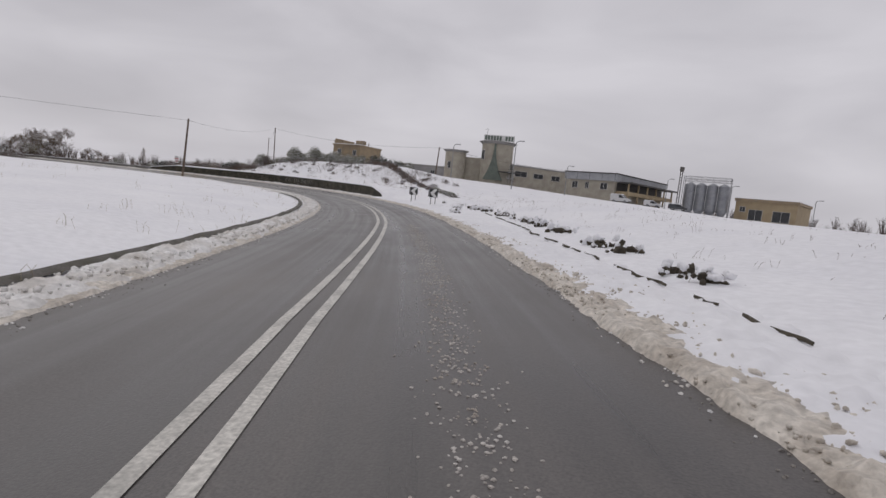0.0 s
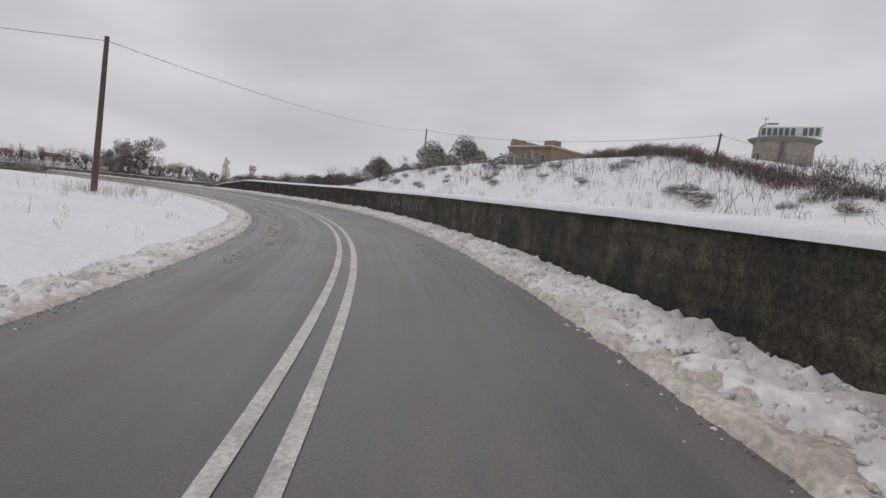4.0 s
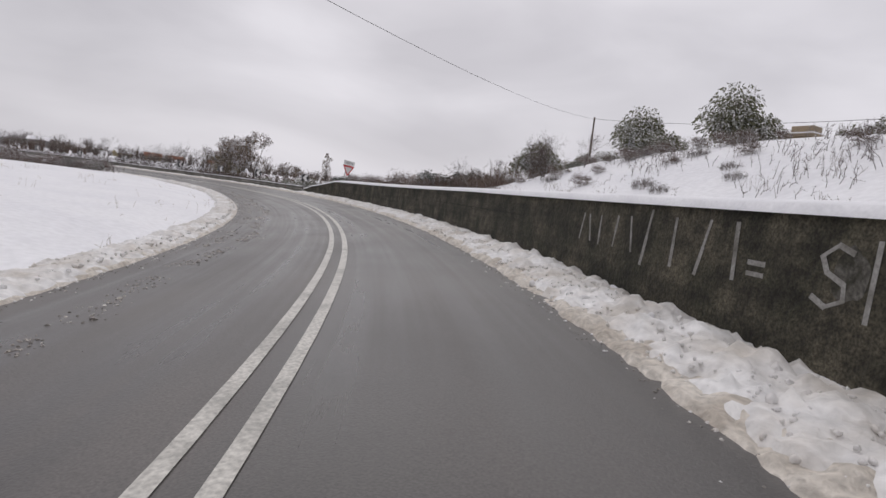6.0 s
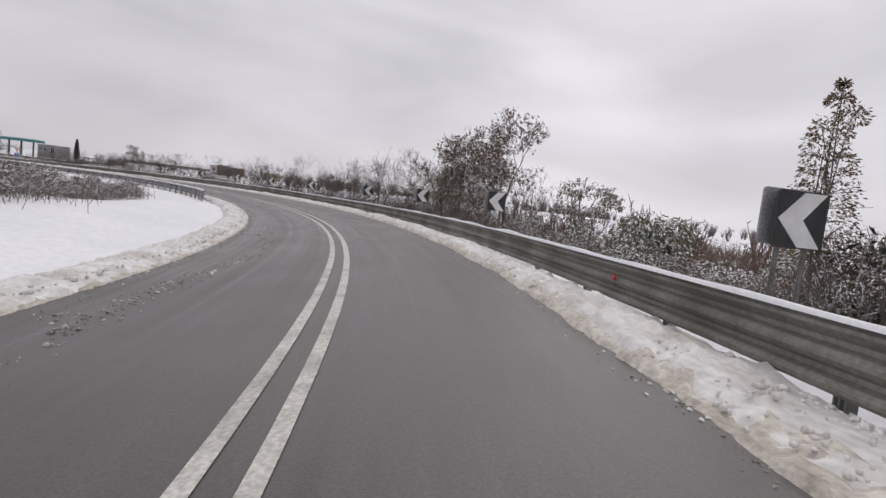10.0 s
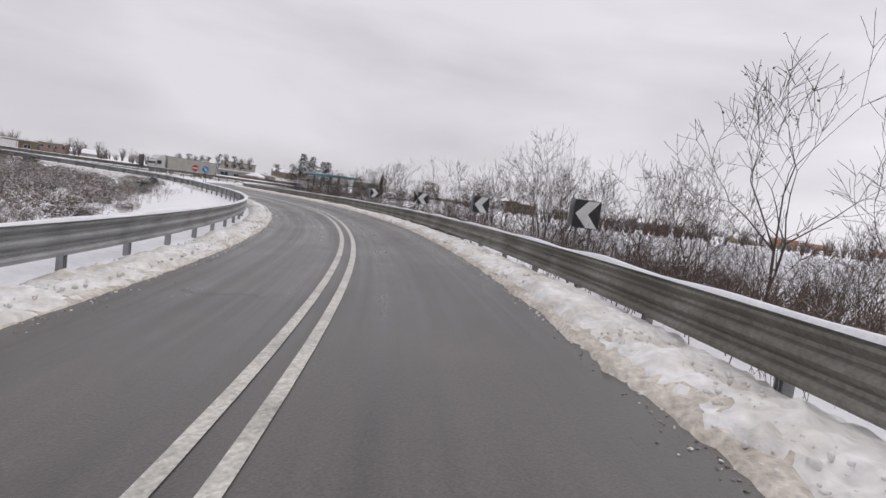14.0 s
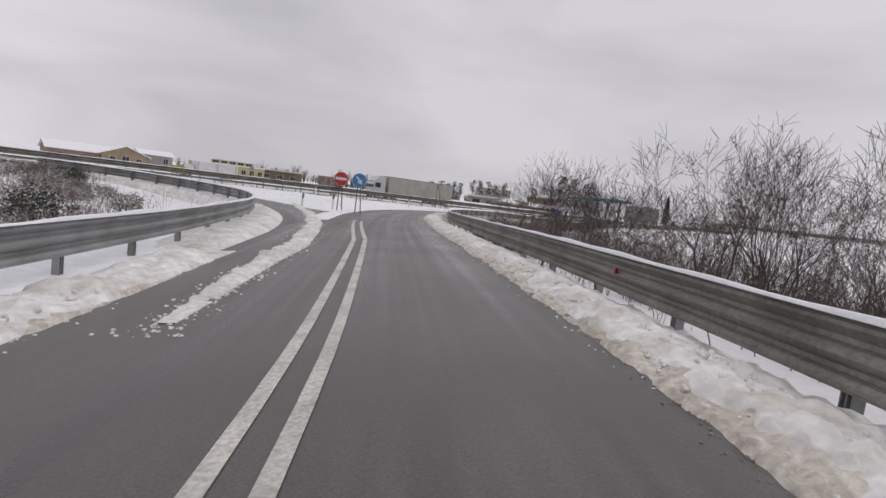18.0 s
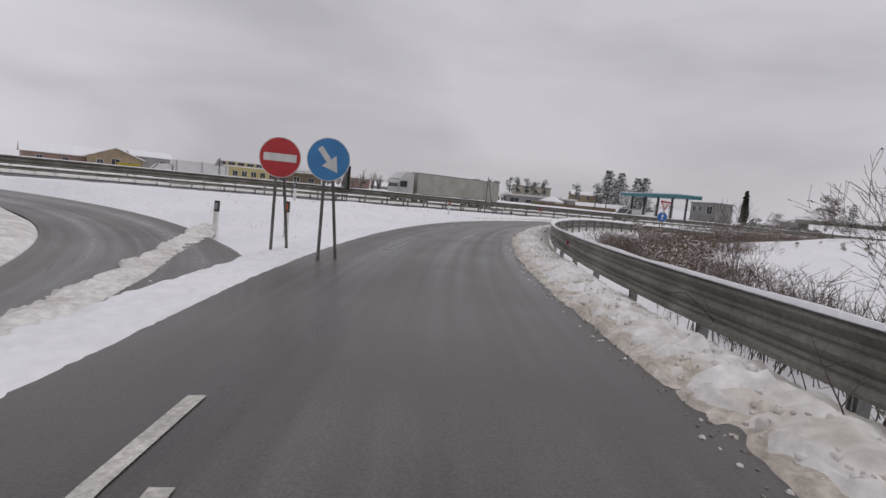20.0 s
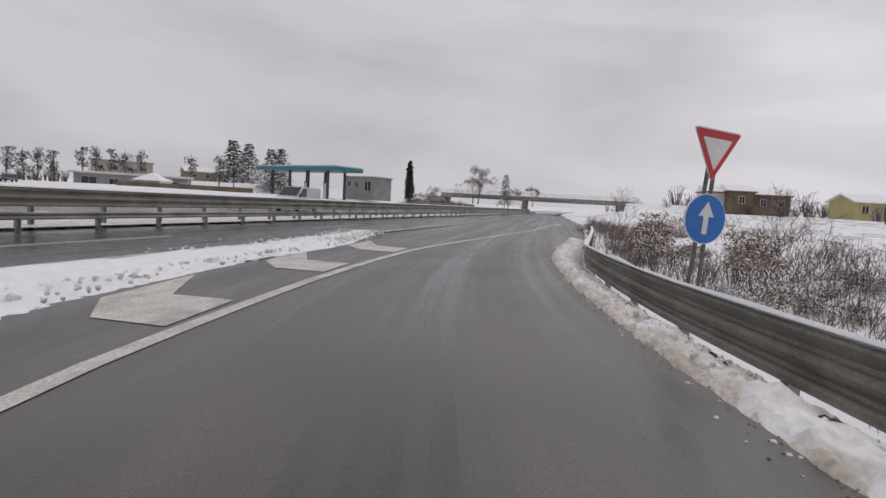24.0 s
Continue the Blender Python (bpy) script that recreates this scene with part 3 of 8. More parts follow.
def cap_profile(s):
    t = wall_top(s)
    q = at_road(s, WALL_N + 2.6)
    back = land_z(q.x, q.y) - q.z
    e = min(1.0, max(0.0, (s - WALL_FROM + 0.2) / 0.8))

    def sink(n, h):
        g = at_road(s, n)
        return (n, e * h + (1 - e) * (land_z(g.x, g.y) - g.z - 0.2))
    return [(WALL_N - 0.03 + 0.04 * noise.noise(Vector((s * 2, 0, 0))), t - 0.02), (WALL_N, t - 0.02 + e * (0.09 + 0.03 * noise.noise(Vector((s, 3, 0))))), (WALL_N + 0.36, t - 0.02 + e * 0.12),
            sink(WALL_N + 1.1, t * 0.75 + max(back, t) * 0.25 + 0.08), sink(WALL_N + 1.9, t * 0.4 + back * 0.6 + 0.06), (WALL_N + 2.6, back - 0.03)]


strip("snow_cap", WALL_FROM - 0.2, WALL_TO, 0.5, cap_profile, SNOW_CAP, "thick snow lying on top of the wall", "snow", kind="", parent=wall)

# ---- crash barriers ----
WAVE = [(0.0, 0.0), (0.035, 0.03), (0.035, 0.06), (0.0, 0.1), (-0.045, 0.13), (-0.045, 0.17), (0.0, 0.2), (0.035, 0.24), (0.035, 0.27), (0.0, 0.31), (-0.045, 0.34), (-0.045, 0.38), (0.0, 0.42), (0.035, 0.45), (0.035, 0.48), (0.0, 0.51)]


def beam_along(place, count, low, side, thick=0.012, wave=WAVE, step=1.0):
    """A corrugated beam through place(i, n, h), on the side of the road given."""
    verts, faces = [], []
    for i in range(count + 1):
        for n, h in wave:
            verts.append(place(i / count, side * n, low + h))
        for n, h in wave[::-1]:
            verts.append(place(i / count, side * (n - 0.02), low + h))
    w = 2 * len(wave)
    for i in range(count):
        for j in range(w):
            faces.append((i * w + j, i * w + (j + 1) % w, (i + 1) * w + (j + 1) % w, (i + 1) * w + j))
    faces += [tuple(range(w - 1, -1, -1)), tuple(range(count * w, count * w + w))]
    return verts, faces


def barrier(name, place, length, low, side, label, material, spacing=2.25, panel=4.5, snow=True, wave=WAVE, post_off=0.1, seed=0, reflectors=()):
    """A crash barrier: posts, beams and the snow on them. place(d, n, h) gives a point at a distance along it."""
    rail = thing(name, label, "guard rail", at=Matrix.Translation(place(0, 0, 0)))
    base = rail.matrix_basis.translation
    top = low + wave[-1][1]
    d = 0.0
    while d < length - 0.5:
        e = min(d + panel, length)
        v, f = beam_along(lambda u, n, h: place(d + (e - d) * u, n, h) - base, 4, low, side, wave=wave)
        part("beam", mesh_of("beam", v, f, material), material, rail)
        d = e
    d = 0.6
    while d < length:
        a, c = place(d, side * -post_off, 0) - base, place(d + 0.1, side * -post_off, 0) - base
        along = (c - a).normalized()
        out = Vector((along.y, -along.x, 0))
        bm = bmesh.new()
        for o, t, wdt in ((0.0, 0.006, 0.06), (0.05, 0.05, 0.006), (-0.05, 0.05, 0.006)):
            vs = []
            for zz in (-0.5, top - 0.02):
                for sx, sy in ((-1, -1), (1, -1), (1, 1), (-1, 1)):
                    vs.append(bm.verts.new(a + along * (o + sx * (0.006 if o == 0 else 0.006)) + out * (sy * 0.05) + Vector((0, 0, zz))))
            for q in ((0, 1, 5, 4), (1, 2, 6, 5), (2, 3, 7, 6), (3, 0, 4, 7), (4, 5, 6, 7)):
                bm.faces.new([vs[k] for k in q])
        part("post", bm, ZINC, rail)
        d += spacing
    if snow:
        verts, faces, rows = [], [], np.arange(0, length + 0.2, 0.4)
        for r in rows:
            hgt = max(0.012, 0.055 + 0.05 * noise.noise(Vector((r * 0.6, seed, 1))))
            for n, h in ((0.06, 0.0), (0.05, hgt * 0.8), (0.0, hgt), (-0.08, hgt * 0.8), (-0.11, -0.01)):
                verts.append(place(min(r, length), side * n, top + h + 0.004) - base)
        faces = [(i * 5 + j, i * 5 + j + 1, (i + 1) * 5 + j + 1, (i + 1) * 5 + j) for i in range(len(rows) - 1) for j in range(4)]
        part("snow_cap", mesh_of("snow_cap", verts, faces, SNOW_CAP, True), SNOW_CAP, rail, "strip of snow on the top edge")
    for r in reflectors:
        p = place(r, side * 0.06, low + 0.3) - base
        bm = bmesh.new()
        bmesh.ops.create_cone(bm, cap_ends=True, segments=12, radius1=0.045, radius2=0.04, depth=0.02, matrix=Matrix.Translation(p) @ pose(0, 0, 0, 90, 0, 0))
        part("reflector", bm, RED, rail, "small round red reflector")
    return rail


RAIL_UP = [(119, 0.13), (158, 0.13), (181, 0.21), (208, 0.2), (240, 0.21), (262, 0.24), (282, 0.18), (300, 0.16)]
barrier("guard_rail", lambda d, n, h: at_road(118.9 + d, float(over(118.9 + d, RAIL_N)) + n, h + float(over(118.9 + d, RAIL_UP))), 190, 0.0, -1, "galvanised three-wave crash barrier with snow along its top", ZINC_DIRTY, reflectors=(4, 34, 41, 66, 92, 118, 137))
LRAIL_N = [(150, -5.2), (160, -4.9), (185, -4.65), (211, -4.7)]


def left_place(d, n, h):
    s = 155 + d
    if s < 211:
        return at_road(s, float(over(s, LRAIL_N)) + n, h)
    k = (s - 211) / 0.6
    return branch_at(int(k), -2.3 + n, h).lerp(branch_at(int(k) + 1, -2.3 + n, h), k - int(k))


barrier("guard_rail", left_place, 100, 0.3, 1, "grey crash barrier along the inside of the bend, snow on top", ZINC, seed=4)
barrier("guard_rail", lambda d, n, h: Vector((-20 - d, HWY_Y + n, 0.0 + h)), 330, 0.6, 1, "tall dark crash barrier between the carriageways", ZINC_DIRTY, spacing=2.25, seed=7)
LOW_WAVE = [(0.0, 0.0), (0.03, 0.04), (0.0, 0.1), (0.03, 0.16), (0.0, 0.2)]
barrier("guard_rail", lambda d, n, h: Vector((-100 - d, HWY_Y + 0.9 + n, 0.0 + h)), 260, 0.3, 1, "low crash barrier with slim posts beside the near carriageway", ZINC_DIRTY, wave=LOW_WAVE, seed=8, snow=False)

berm("snow_bank", 226, 261, [(226, -3.6), (261, -4.2)], [(226, -2.55), (238, -2.85), (247, -3.1), (255, -3.35), (261, -3.5)], [(226, 0.07)], SNOW, "thin edge of trodden snow beside the merging lane", 6.0, rough=0.05)
# dark channel with dead grass inside the bend
strip("gutter", -60, 57, 1.0, lambda s: [(float(over(s, LEFT_EDGE)) - 1.36, 0.13), (float(over(s, LEFT_EDGE)) - 1.26, 0.17 + 0.06 * noise.noise(Vector((s * 0.9, 0, 0)))), (float(over(s, LEFT_EDGE)) - 1.1, 0.09)],
      surface("wet_kerb_grass", (0.06, 0.055, 0.035), (0.12, 0.11, 0.1), 3.0, 30.0, 0.8, bump=0.5), "dark wet gutter edge with dead grass", "gutter")
berm("snow_bank", 256, 289, [(256, -7.6), (268, -7.0), (276, -6.4), (282, -5.4), (289, -5.2)], [(256, -3.55), (262, -3.6), (268, -3.95), (274, -4.45), (278, -4.2), (283, -3.7), (289, -4.6)], [(259, 0.08), (270, 0.16), (294, 0.12)], SNOW, "lumpy ridge of snow between the merging lane and the main road", 11.0, rough=0.09)


def straight_berm(x0, x1, y0, y1, tall, material, label, seed, step=0.5):
    """A lumpy ridge of snow along the main road."""
    xs, verts = np.arange(x0, x1 + step / 2, step), []
    for x in xs:
        h = tall * (0.7 + 0.7 * noise.noise(Vector((x * 0.3, seed, 0))))
        for j in range(7):
            u = j / 6
            y = y0 + (y1 - y0) * u + 0.2 * noise.noise(Vector((x * 0.7, seed, 4)))
            verts.append((x, y, max(0.0, h * math.sin(math.pi * u) + 0.05 * noise.noise(Vector((x * 3, y * 3, seed))) * (0 < u < 1)) + 0.0 - 0.05 * (u in (0, 1))))
    faces = [(i * 7 + j, (i + 1) * 7 + j, (i + 1) * 7 + j + 1, i * 7 + j + 1) for i in range(len(xs) - 1) for j in range(6)]
    return tagged(new("snow_bank", mesh_of("snow_bank", verts, faces, material, True)), label, "snow bank", kind="structure")


straight_berm(-214, -110, -15.9, -14.4, 0.16, SNOW, "low ridge of snow at the edge of the main road", 21.0)
straight_berm(-330, -110, -26.9, -25.6, 0.25, SNOW_PILE, "ridge of ploughed snow along the far carriageway", 22.0, 1.0)
straight_berm(-330, -110, -39.8, -38.2, 0.35, SNOW_PILE, "ploughed snow on the far side of the main road", 23.0, 1.0)

# ridges of slush left by the wheels
RIDGE = [(205, -2.2), (209, -2.2), (213.5, -2.32), (216, -2.2), (220, -2.4), (224, -2.8), (228, -3.6), (231, -4.4), (236, -6.3), (240, -8.2), (246, -11.5)]
berm("slush_ridge", 209, 246, [(s, v - float(over(s, [(209, 0.1), (214, 0.3), (246, 0.36)]))) for s, v in RIDGE], [(s, v + float(over(s, [(209, 0.1), (214, 0.3), (246, 0.36)]))) for s, v in RIDGE], [(209, 0.03), (214, 0.065), (246, 0.09)], SNOW_DIRTY, "chunky ridge of beige slush between the wheel tracks of the exit lane", 31.0, rough=0.06)


def branch_bank(k):
    f = min(1.0, k / 12)
    rows = [(-3.2 + 2.15 * j / 8 + 0.12 * noise.noise(Vector((k * 0.4, 3, 0))) * j / 8, (0.02 + 0.2 * math.sin(math.pi * j / 8) ** 0.7 + 0.06 * noise.noise(Vector((k * 1.7, j * 1.3, 8)))) if 0 < j < 8 else (-0.5 if j == 0 else -0.03)) for j in range(9)]
    return [(n, h * f - 0.3 * (1 - f)) for n, h in rows]


branch_strip("snow_bank", 1, 149, branch_bank, SNOW_PILE, "bank of ploughed snow along the exit lane", "snow bank")

# ---- plants ----
def snowy(name, colour, other, amount=0.5, snow=(0.82, 0.82, 0.85), rough=0.8, lo=0.15, hi=0.65, per_island=0.25):
    """Bark or leaves with snow lying on what faces up."""
    if name in MATS:
        return MATS[name]
    m = bpy.data.materials.new(name)
    m.use_nodes = True
    nt = m.node_tree
    b = nt.nodes["Principled BSDF"]
    b.inputs["Roughness"].default_value = rough
    geo = nt.nodes.new("ShaderNodeNewGeometry")
    sep = nt.nodes.new("ShaderNodeSeparateXYZ")
    nt.links.new(geo.outputs["Normal"], sep.inputs["Vector"])
    co = nt.nodes.new("ShaderNodeTexCoord")
    n1, n2 = nt.nodes.new("ShaderNodeTexNoise"), nt.nodes.new("ShaderNodeTexNoise")
    n1.inputs["Scale"].default_value, n2.inputs["Scale"].default_value = 1.7, 11.0
    for n in (n1, n2):
        nt.links.new(co.outputs["Object"], n.inputs["Vector"])
    mix = nt.nodes.new("ShaderNodeMixRGB")
    mix.inputs["Color1"].default_value, mix.inputs["Color2"].default_value = (*colour, 1), (*other, 1)
    isl = nt.nodes.new("ShaderNodeMath")
    isl.operation = "ADD"
    mul = nt.nodes.new("ShaderNodeMath")
    mul.operation = "MULTIPLY_ADD"
    mul.inputs[1].default_value, mul.inputs[2].default_value = per_island * 2, -per_island
    nt.links.new(geo.outputs["Random Per Island"], mul.inputs[0])
    nt.links.new(n1.outputs["Fac"], isl.inputs[0])
    nt.links.new(mul.outputs[0], isl.inputs[1])
    nt.links.new(isl.outputs[0], mix.inputs["Fac"])
    z = nt.nodes.new("ShaderNodeMapRange")
    z.inputs["From Min"].default_value, z.inputs["From Max"].default_value = lo, hi
    nt.links.new(sep.outputs["Z"], z.inputs["Value"])
    g = nt.nodes.new("ShaderNodeMapRange")
    g.inputs["From Min"].default_value, g.inputs["From Max"].default_value = 0.62 - amount * 0.5, 0.78 - amount * 0.5
    nt.links.new(n2.outputs["Fac"], g.inputs["Value"])
    both = nt.nodes.new("ShaderNodeMath")
    both.operation = "MULTIPLY"
    nt.links.new(z.outputs["Result"], both.inputs[0])
    nt.links.new(g.outputs["Result"], both.inputs[1])
    top = nt.nodes.new("ShaderNodeMixRGB")
    top.inputs["Color2"].default_value = (*snow, 1)
    nt.links.new(mix.outputs["Color"], top.inputs["Color1"])
    nt.links.new(both.outputs[0], top.inputs["Fac"])
    nt.links.new(top.outputs["Color"], b.inputs["Base Color"])
    MATS[name] = m
    return m


BARK = snowy("bare_bark", (0.1, 0.078, 0.066), (0.06, 0.046, 0.04), 0.16, lo=0.35, hi=0.9)
BARK_GREY = snowy("grey_bark", (0.15, 0.122, 0.105), (0.09, 0.074, 0.066), 0.55, lo=0.1, hi=0.65)
TWIG_RED = snowy("red_brown_twigs", (0.125, 0.078, 0.062), (0.14, 0.104, 0.076), 0.32, lo=0.2, hi=0.8)
LEAF_OLIVE = snowy("olive_leaves", (0.1, 0.105, 0.055), (0.17, 0.165, 0.095), 0.68, lo=0.18, hi=0.75)
LEAF_DARK = snowy("dark_evergreen", (0.025, 0.032, 0.02), (0.05, 0.055, 0.035), 0.35, lo=0.25, hi=0.8)
LEAF_YELLOW = snowy("yellowing_leaves", (0.2, 0.17, 0.06), (0.27, 0.22, 0.09), 0.4)
LEAF_BROWN = snowy("brown_leaves", (0.2, 0.125, 0.065), (0.14, 0.1, 0.06), 0.45)
LEAF_PINE = snowy("conifer_needles", (0.03, 0.042, 0.032), (0.05, 0.058, 0.04), 0.42, lo=0.2, hi=0.8)
LEAF_FADED = snowy("faded_grass", (0.3, 0.24, 0.13), (0.18, 0.14, 0.08), 0.4)


class Shape:
    """Lists of corners and faces that grow into one mesh."""

    def __init__(self):
        self.v, self.f = [], []

    def bar(self, a, b, ra, rb, sides=3):
        d = (b - a)
        if d.length < 1e-4:
            return
        d = d.normalized()
        u = d.orthogonal().normalized()
        w = d.cross(u)
        k0 = len(self.v)
        for p, r in ((a, ra), (b, rb)):
            for k in range(sides):
                t = 2 * math.pi * k / sides
                self.v.append(p + u * (math.cos(t) * r) + w * (math.sin(t) * r))
        for k in range(sides):
            self.f.append((k0 + k, k0 + (k + 1) % sides, k0 + sides + (k + 1) % sides, k0 + sides + k))

    def leaf(self, p, d, side, length, width):
        k0 = len(self.v)
        m = p + d * (length * 0.5)
        self.v += [p, m + side * width, p + d * length, m - side * width]
        self.f.append((k0, k0 + 1, k0 + 2, k0 + 3))

    def mesh(self, name, material, smooth=False):
        return mesh_of(name, self.v, self.f, material, smooth)


def any_way(rng):
    while True:
        v = Vector((rng.uniform(-1, 1), rng.uniform(-1, 1), rng.uniform(-1, 1)))
        if 0.05 < v.length < 1:
            return v.normalized()


def limb(shape, p, d, length, r, depth, rng, up=0.25, wild=0.35, fork=(2, 3), sides=4, twig=0.006):
    """A limb of a few crooked pieces that forks at its end and along its way."""
    pieces = 3
    q = p
    for k in range(pieces):
        d = (d + any_way(rng) * wild * 0.45 + Vector((0, 0, up * 0.3))).normalized()
        e = q + d * (length / pieces)
        r2 = max(r * (1 - 0.22), twig)
        shape.bar(q, e, r, r2, sides if r > 0.02 else 3)
        q, r = e, r2
        if depth > 0 and k > 0 and rng.random() < 0.75:
            s = (d + any_way(rng) * 0.95 + Vector((0, 0, up))).normalized()
            limb(shape, q, s, length * rng.uniform(0.45, 0.7), max(r * 0.6, twig), depth - 1, rng, up, wild, fork, sides, twig)
    if depth > 0:
        for _ in range(rng.randint(*fork)):
            s = (d + any_way(rng) * 0.75 + Vector((0, 0, up))).normalized()
            limb(shape, q, s, length * rng.uniform(0.55, 0.8), max(r * 0.72, twig), depth - 1, rng, up, wild, fork, sides, twig)


def bare_tree(seed, height, stems, depth, label, up=0.3, wild=0.35, r0=0.05, material=None, name="bare_tree", group="", fork=(2, 3), twig=0.006, spread=0.4, leaves=0, leaf_size=0.17):
    rng = random.Random(seed)
    ob = thing(name, label, "tree", group=group)
    trunk, crown = Shape(), Shape()
    for k in range(stems):
        a = rng.uniform(0, 6.283)
        lean = rng.uniform(0.0, 0.28) if stems > 1 else rng.uniform(0, 0.08)
        d = Vector((math.cos(a) * lean, math.sin(a) * lean, 1)).normalized()
        p = Vector((math.cos(a) * 0.12, math.sin(a) * 0.12, -0.3)) * (stems > 1) + Vector((0, 0, -0.3)) * (stems == 1)
        h = height * rng.uniform(0.3, 0.42)
        q, r = p, r0 * rng.uniform(0.75, 1.1)
        for j in range(4):
            d = (d + any_way(rng) * 0.1).normalized()
            e = q + d * (h / 4)
            trunk.bar(q, e, r, r * 0.93, 6)
            q, r = e, r * 0.93
            if j > 0 and rng.random() < 0.7:
                limb(crown, q, (d * 0.6 + any_way(rng) * 0.8 + Vector((0, 0, 0.4))).normalized(), height * rng.uniform(0.16, 0.24), r * 0.5, depth - 1, rng, up, wild, fork, 4, twig)
        for _ in range(3):
            limb(crown, q, (d + any_way(rng) * spread).normalized(), height * rng.uniform(0.22, 0.3), r * 0.8, depth, rng, up, wild, fork, 4, twig)
    part("trunk", trunk.mesh("trunk", material or BARK, True), None, ob)
    part("crown", crown.mesh("crown", material or BARK), None, ob, "bare twigs dusted with snow")
    if leaves:
        leaf = Shape()
        for k in range(leaves):
            p = rng.choice(crown.v)
            if p.z > height * 0.2:
                d = (any_way(rng) + Vector((0, 0, -0.5))).normalized()
                leaf.leaf(p, d, d.orthogonal().normalized(), leaf_size * rng.uniform(0.7, 1.5), leaf_size * rng.uniform(0.22, 0.42))
        part("foliage", leaf.mesh("foliage", LEAF_BROWN), None, ob, "withered brown leaves still on the twigs")
    return ob


def lobes_of(rng, width, height, count):
    out = []
    for k in range(count):
        a = rng.uniform(0, 6.283)
        r = width * 0.5 * math.sqrt(rng.random()) * 0.75
        z = height * rng.uniform(0.35, 0.85)
        out.append((Vector((math.cos(a) * r, math.sin(a) * r, z)), width * rng.uniform(0.16, 0.3)))
    return out


def leafy(seed, width, height, leaves, label, material, name, category="shrub", drooping=0.6, size=0.16, lobes=9, twigs=60, bark=None, trunk_r=0.07, leaf_label="", group="", column=False):
    """An evergreen shrub or tree: stems, and a crown of many small hanging leaves in uneven lobes."""
    rng = random.Random(seed)
    ob = thing(name, label, category, group=group)
    stem, crown = Shape(), Shape()
    ls = lobes_of(rng, width, height, lobes)
    if column:
        ls = [(Vector((rng.uniform(-0.1, 0.1) * width, rng.uniform(-0.1, 0.1) * width, height * (0.08 + 0.84 * k / (lobes - 1)))), width * 0.45 * (1 - k / (lobes - 1)) ** 0.7 * min(1.0, 0.6 + 2.4 * k / (lobes - 1)) + 0.07) for k in range(lobes)]
    for c, r in ls:
        a = Vector((rng.uniform(-0.15, 0.15), rng.uniform(-0.15, 0.15), -0.3))
        m = a.lerp(c, 0.5) + any_way(rng) * 0.15 * width * 0.3
        stem.bar(a, m, trunk_r, trunk_r * 0.7, 5)
        stem.bar(m, c, trunk_r * 0.7, trunk_r * 0.3, 4)
    for k in range(twigs):
        c, r = rng.choice(ls)
        d = any_way(rng)
        d.z = abs(d.z) * 0.6 + 0.1
        stem.bar(c, c + d * r * 1.25, 0.012, 0.004, 3)
    per = leaves // len(ls)
    for c, r in ls:
        for k in range(per):
            d = any_way(rng)
            if d.z < -0.55:
                d.z *= -0.5
            p = c + d * r * (0.55 + 0.5 * rng.random() ** 0.5)
            way = (Vector((d.x, d.y, d.z * 0.3)) + Vector((0, 0, -drooping * (0.4 + rng.random()))) + any_way(rng) * 0.6).normalized()
            side = way.cross(any_way(rng)).normalized()
            crown.leaf(p, way, side, size * rng.uniform(0.7, 1.6), size * rng.uniform(0.16, 0.3))
    part("trunk", stem.mesh("trunk", bark or BARK_GREY), None, ob)
    part("crown", crown.mesh("crown", material), None, ob, leaf_label)
    return ob


def brush(seed, width, height, count, label, material, name="brush", group=""):
    """A thicket of thin upright and arching twigs."""
    rng = random.Random(seed)
    ob = thing(name, label, "shrub", group=group)
    low, top = Shape(), Shape()
    for k in range(count):
        a, r = rng.uniform(0, 6.283), width * 0.5 * math.sqrt(rng.random())
        p = Vector((math.cos(a) * r, math.sin(a) * r, -0.15))
        d = Vector((math.cos(a) * r / width * 0.9 + rng.uniform(-0.3, 0.3), math.sin(a) * r / width * 0.9 + rng.uniform(-0.3, 0.3), 1)).normalized()
        h = height * rng.uniform(0.55, 1.05) * (1 - 0.45 * (2 * r / width) ** 2)
        q = p + d * h * 0.45
        low.bar(p, q, 0.016, 0.011, 3)
        for _ in range(3):
            e = (d + any_way(rng) * 0.55 + Vector((0, 0, 0.1))).normalized()
            m = q + e * h * rng.uniform(0.25, 0.45)
            top.bar(q, m, 0.011, 0.007, 3)
            for _ in range(3):
                g = (e + any_way(rng) * 0.8 + Vector((0, 0, -0.05))).normalized()
                top.bar(m, m + g * h * rng.uniform(0.12, 0.3), 0.008, 0.004, 3)
    tagged(part("thicket", low.mesh("thicket", material), None, ob), kind="stuff")
    tagged(part("crown", top.mesh("crown", material), None, ob), "fine twigs with snow on them", kind="stuff")
    return ob


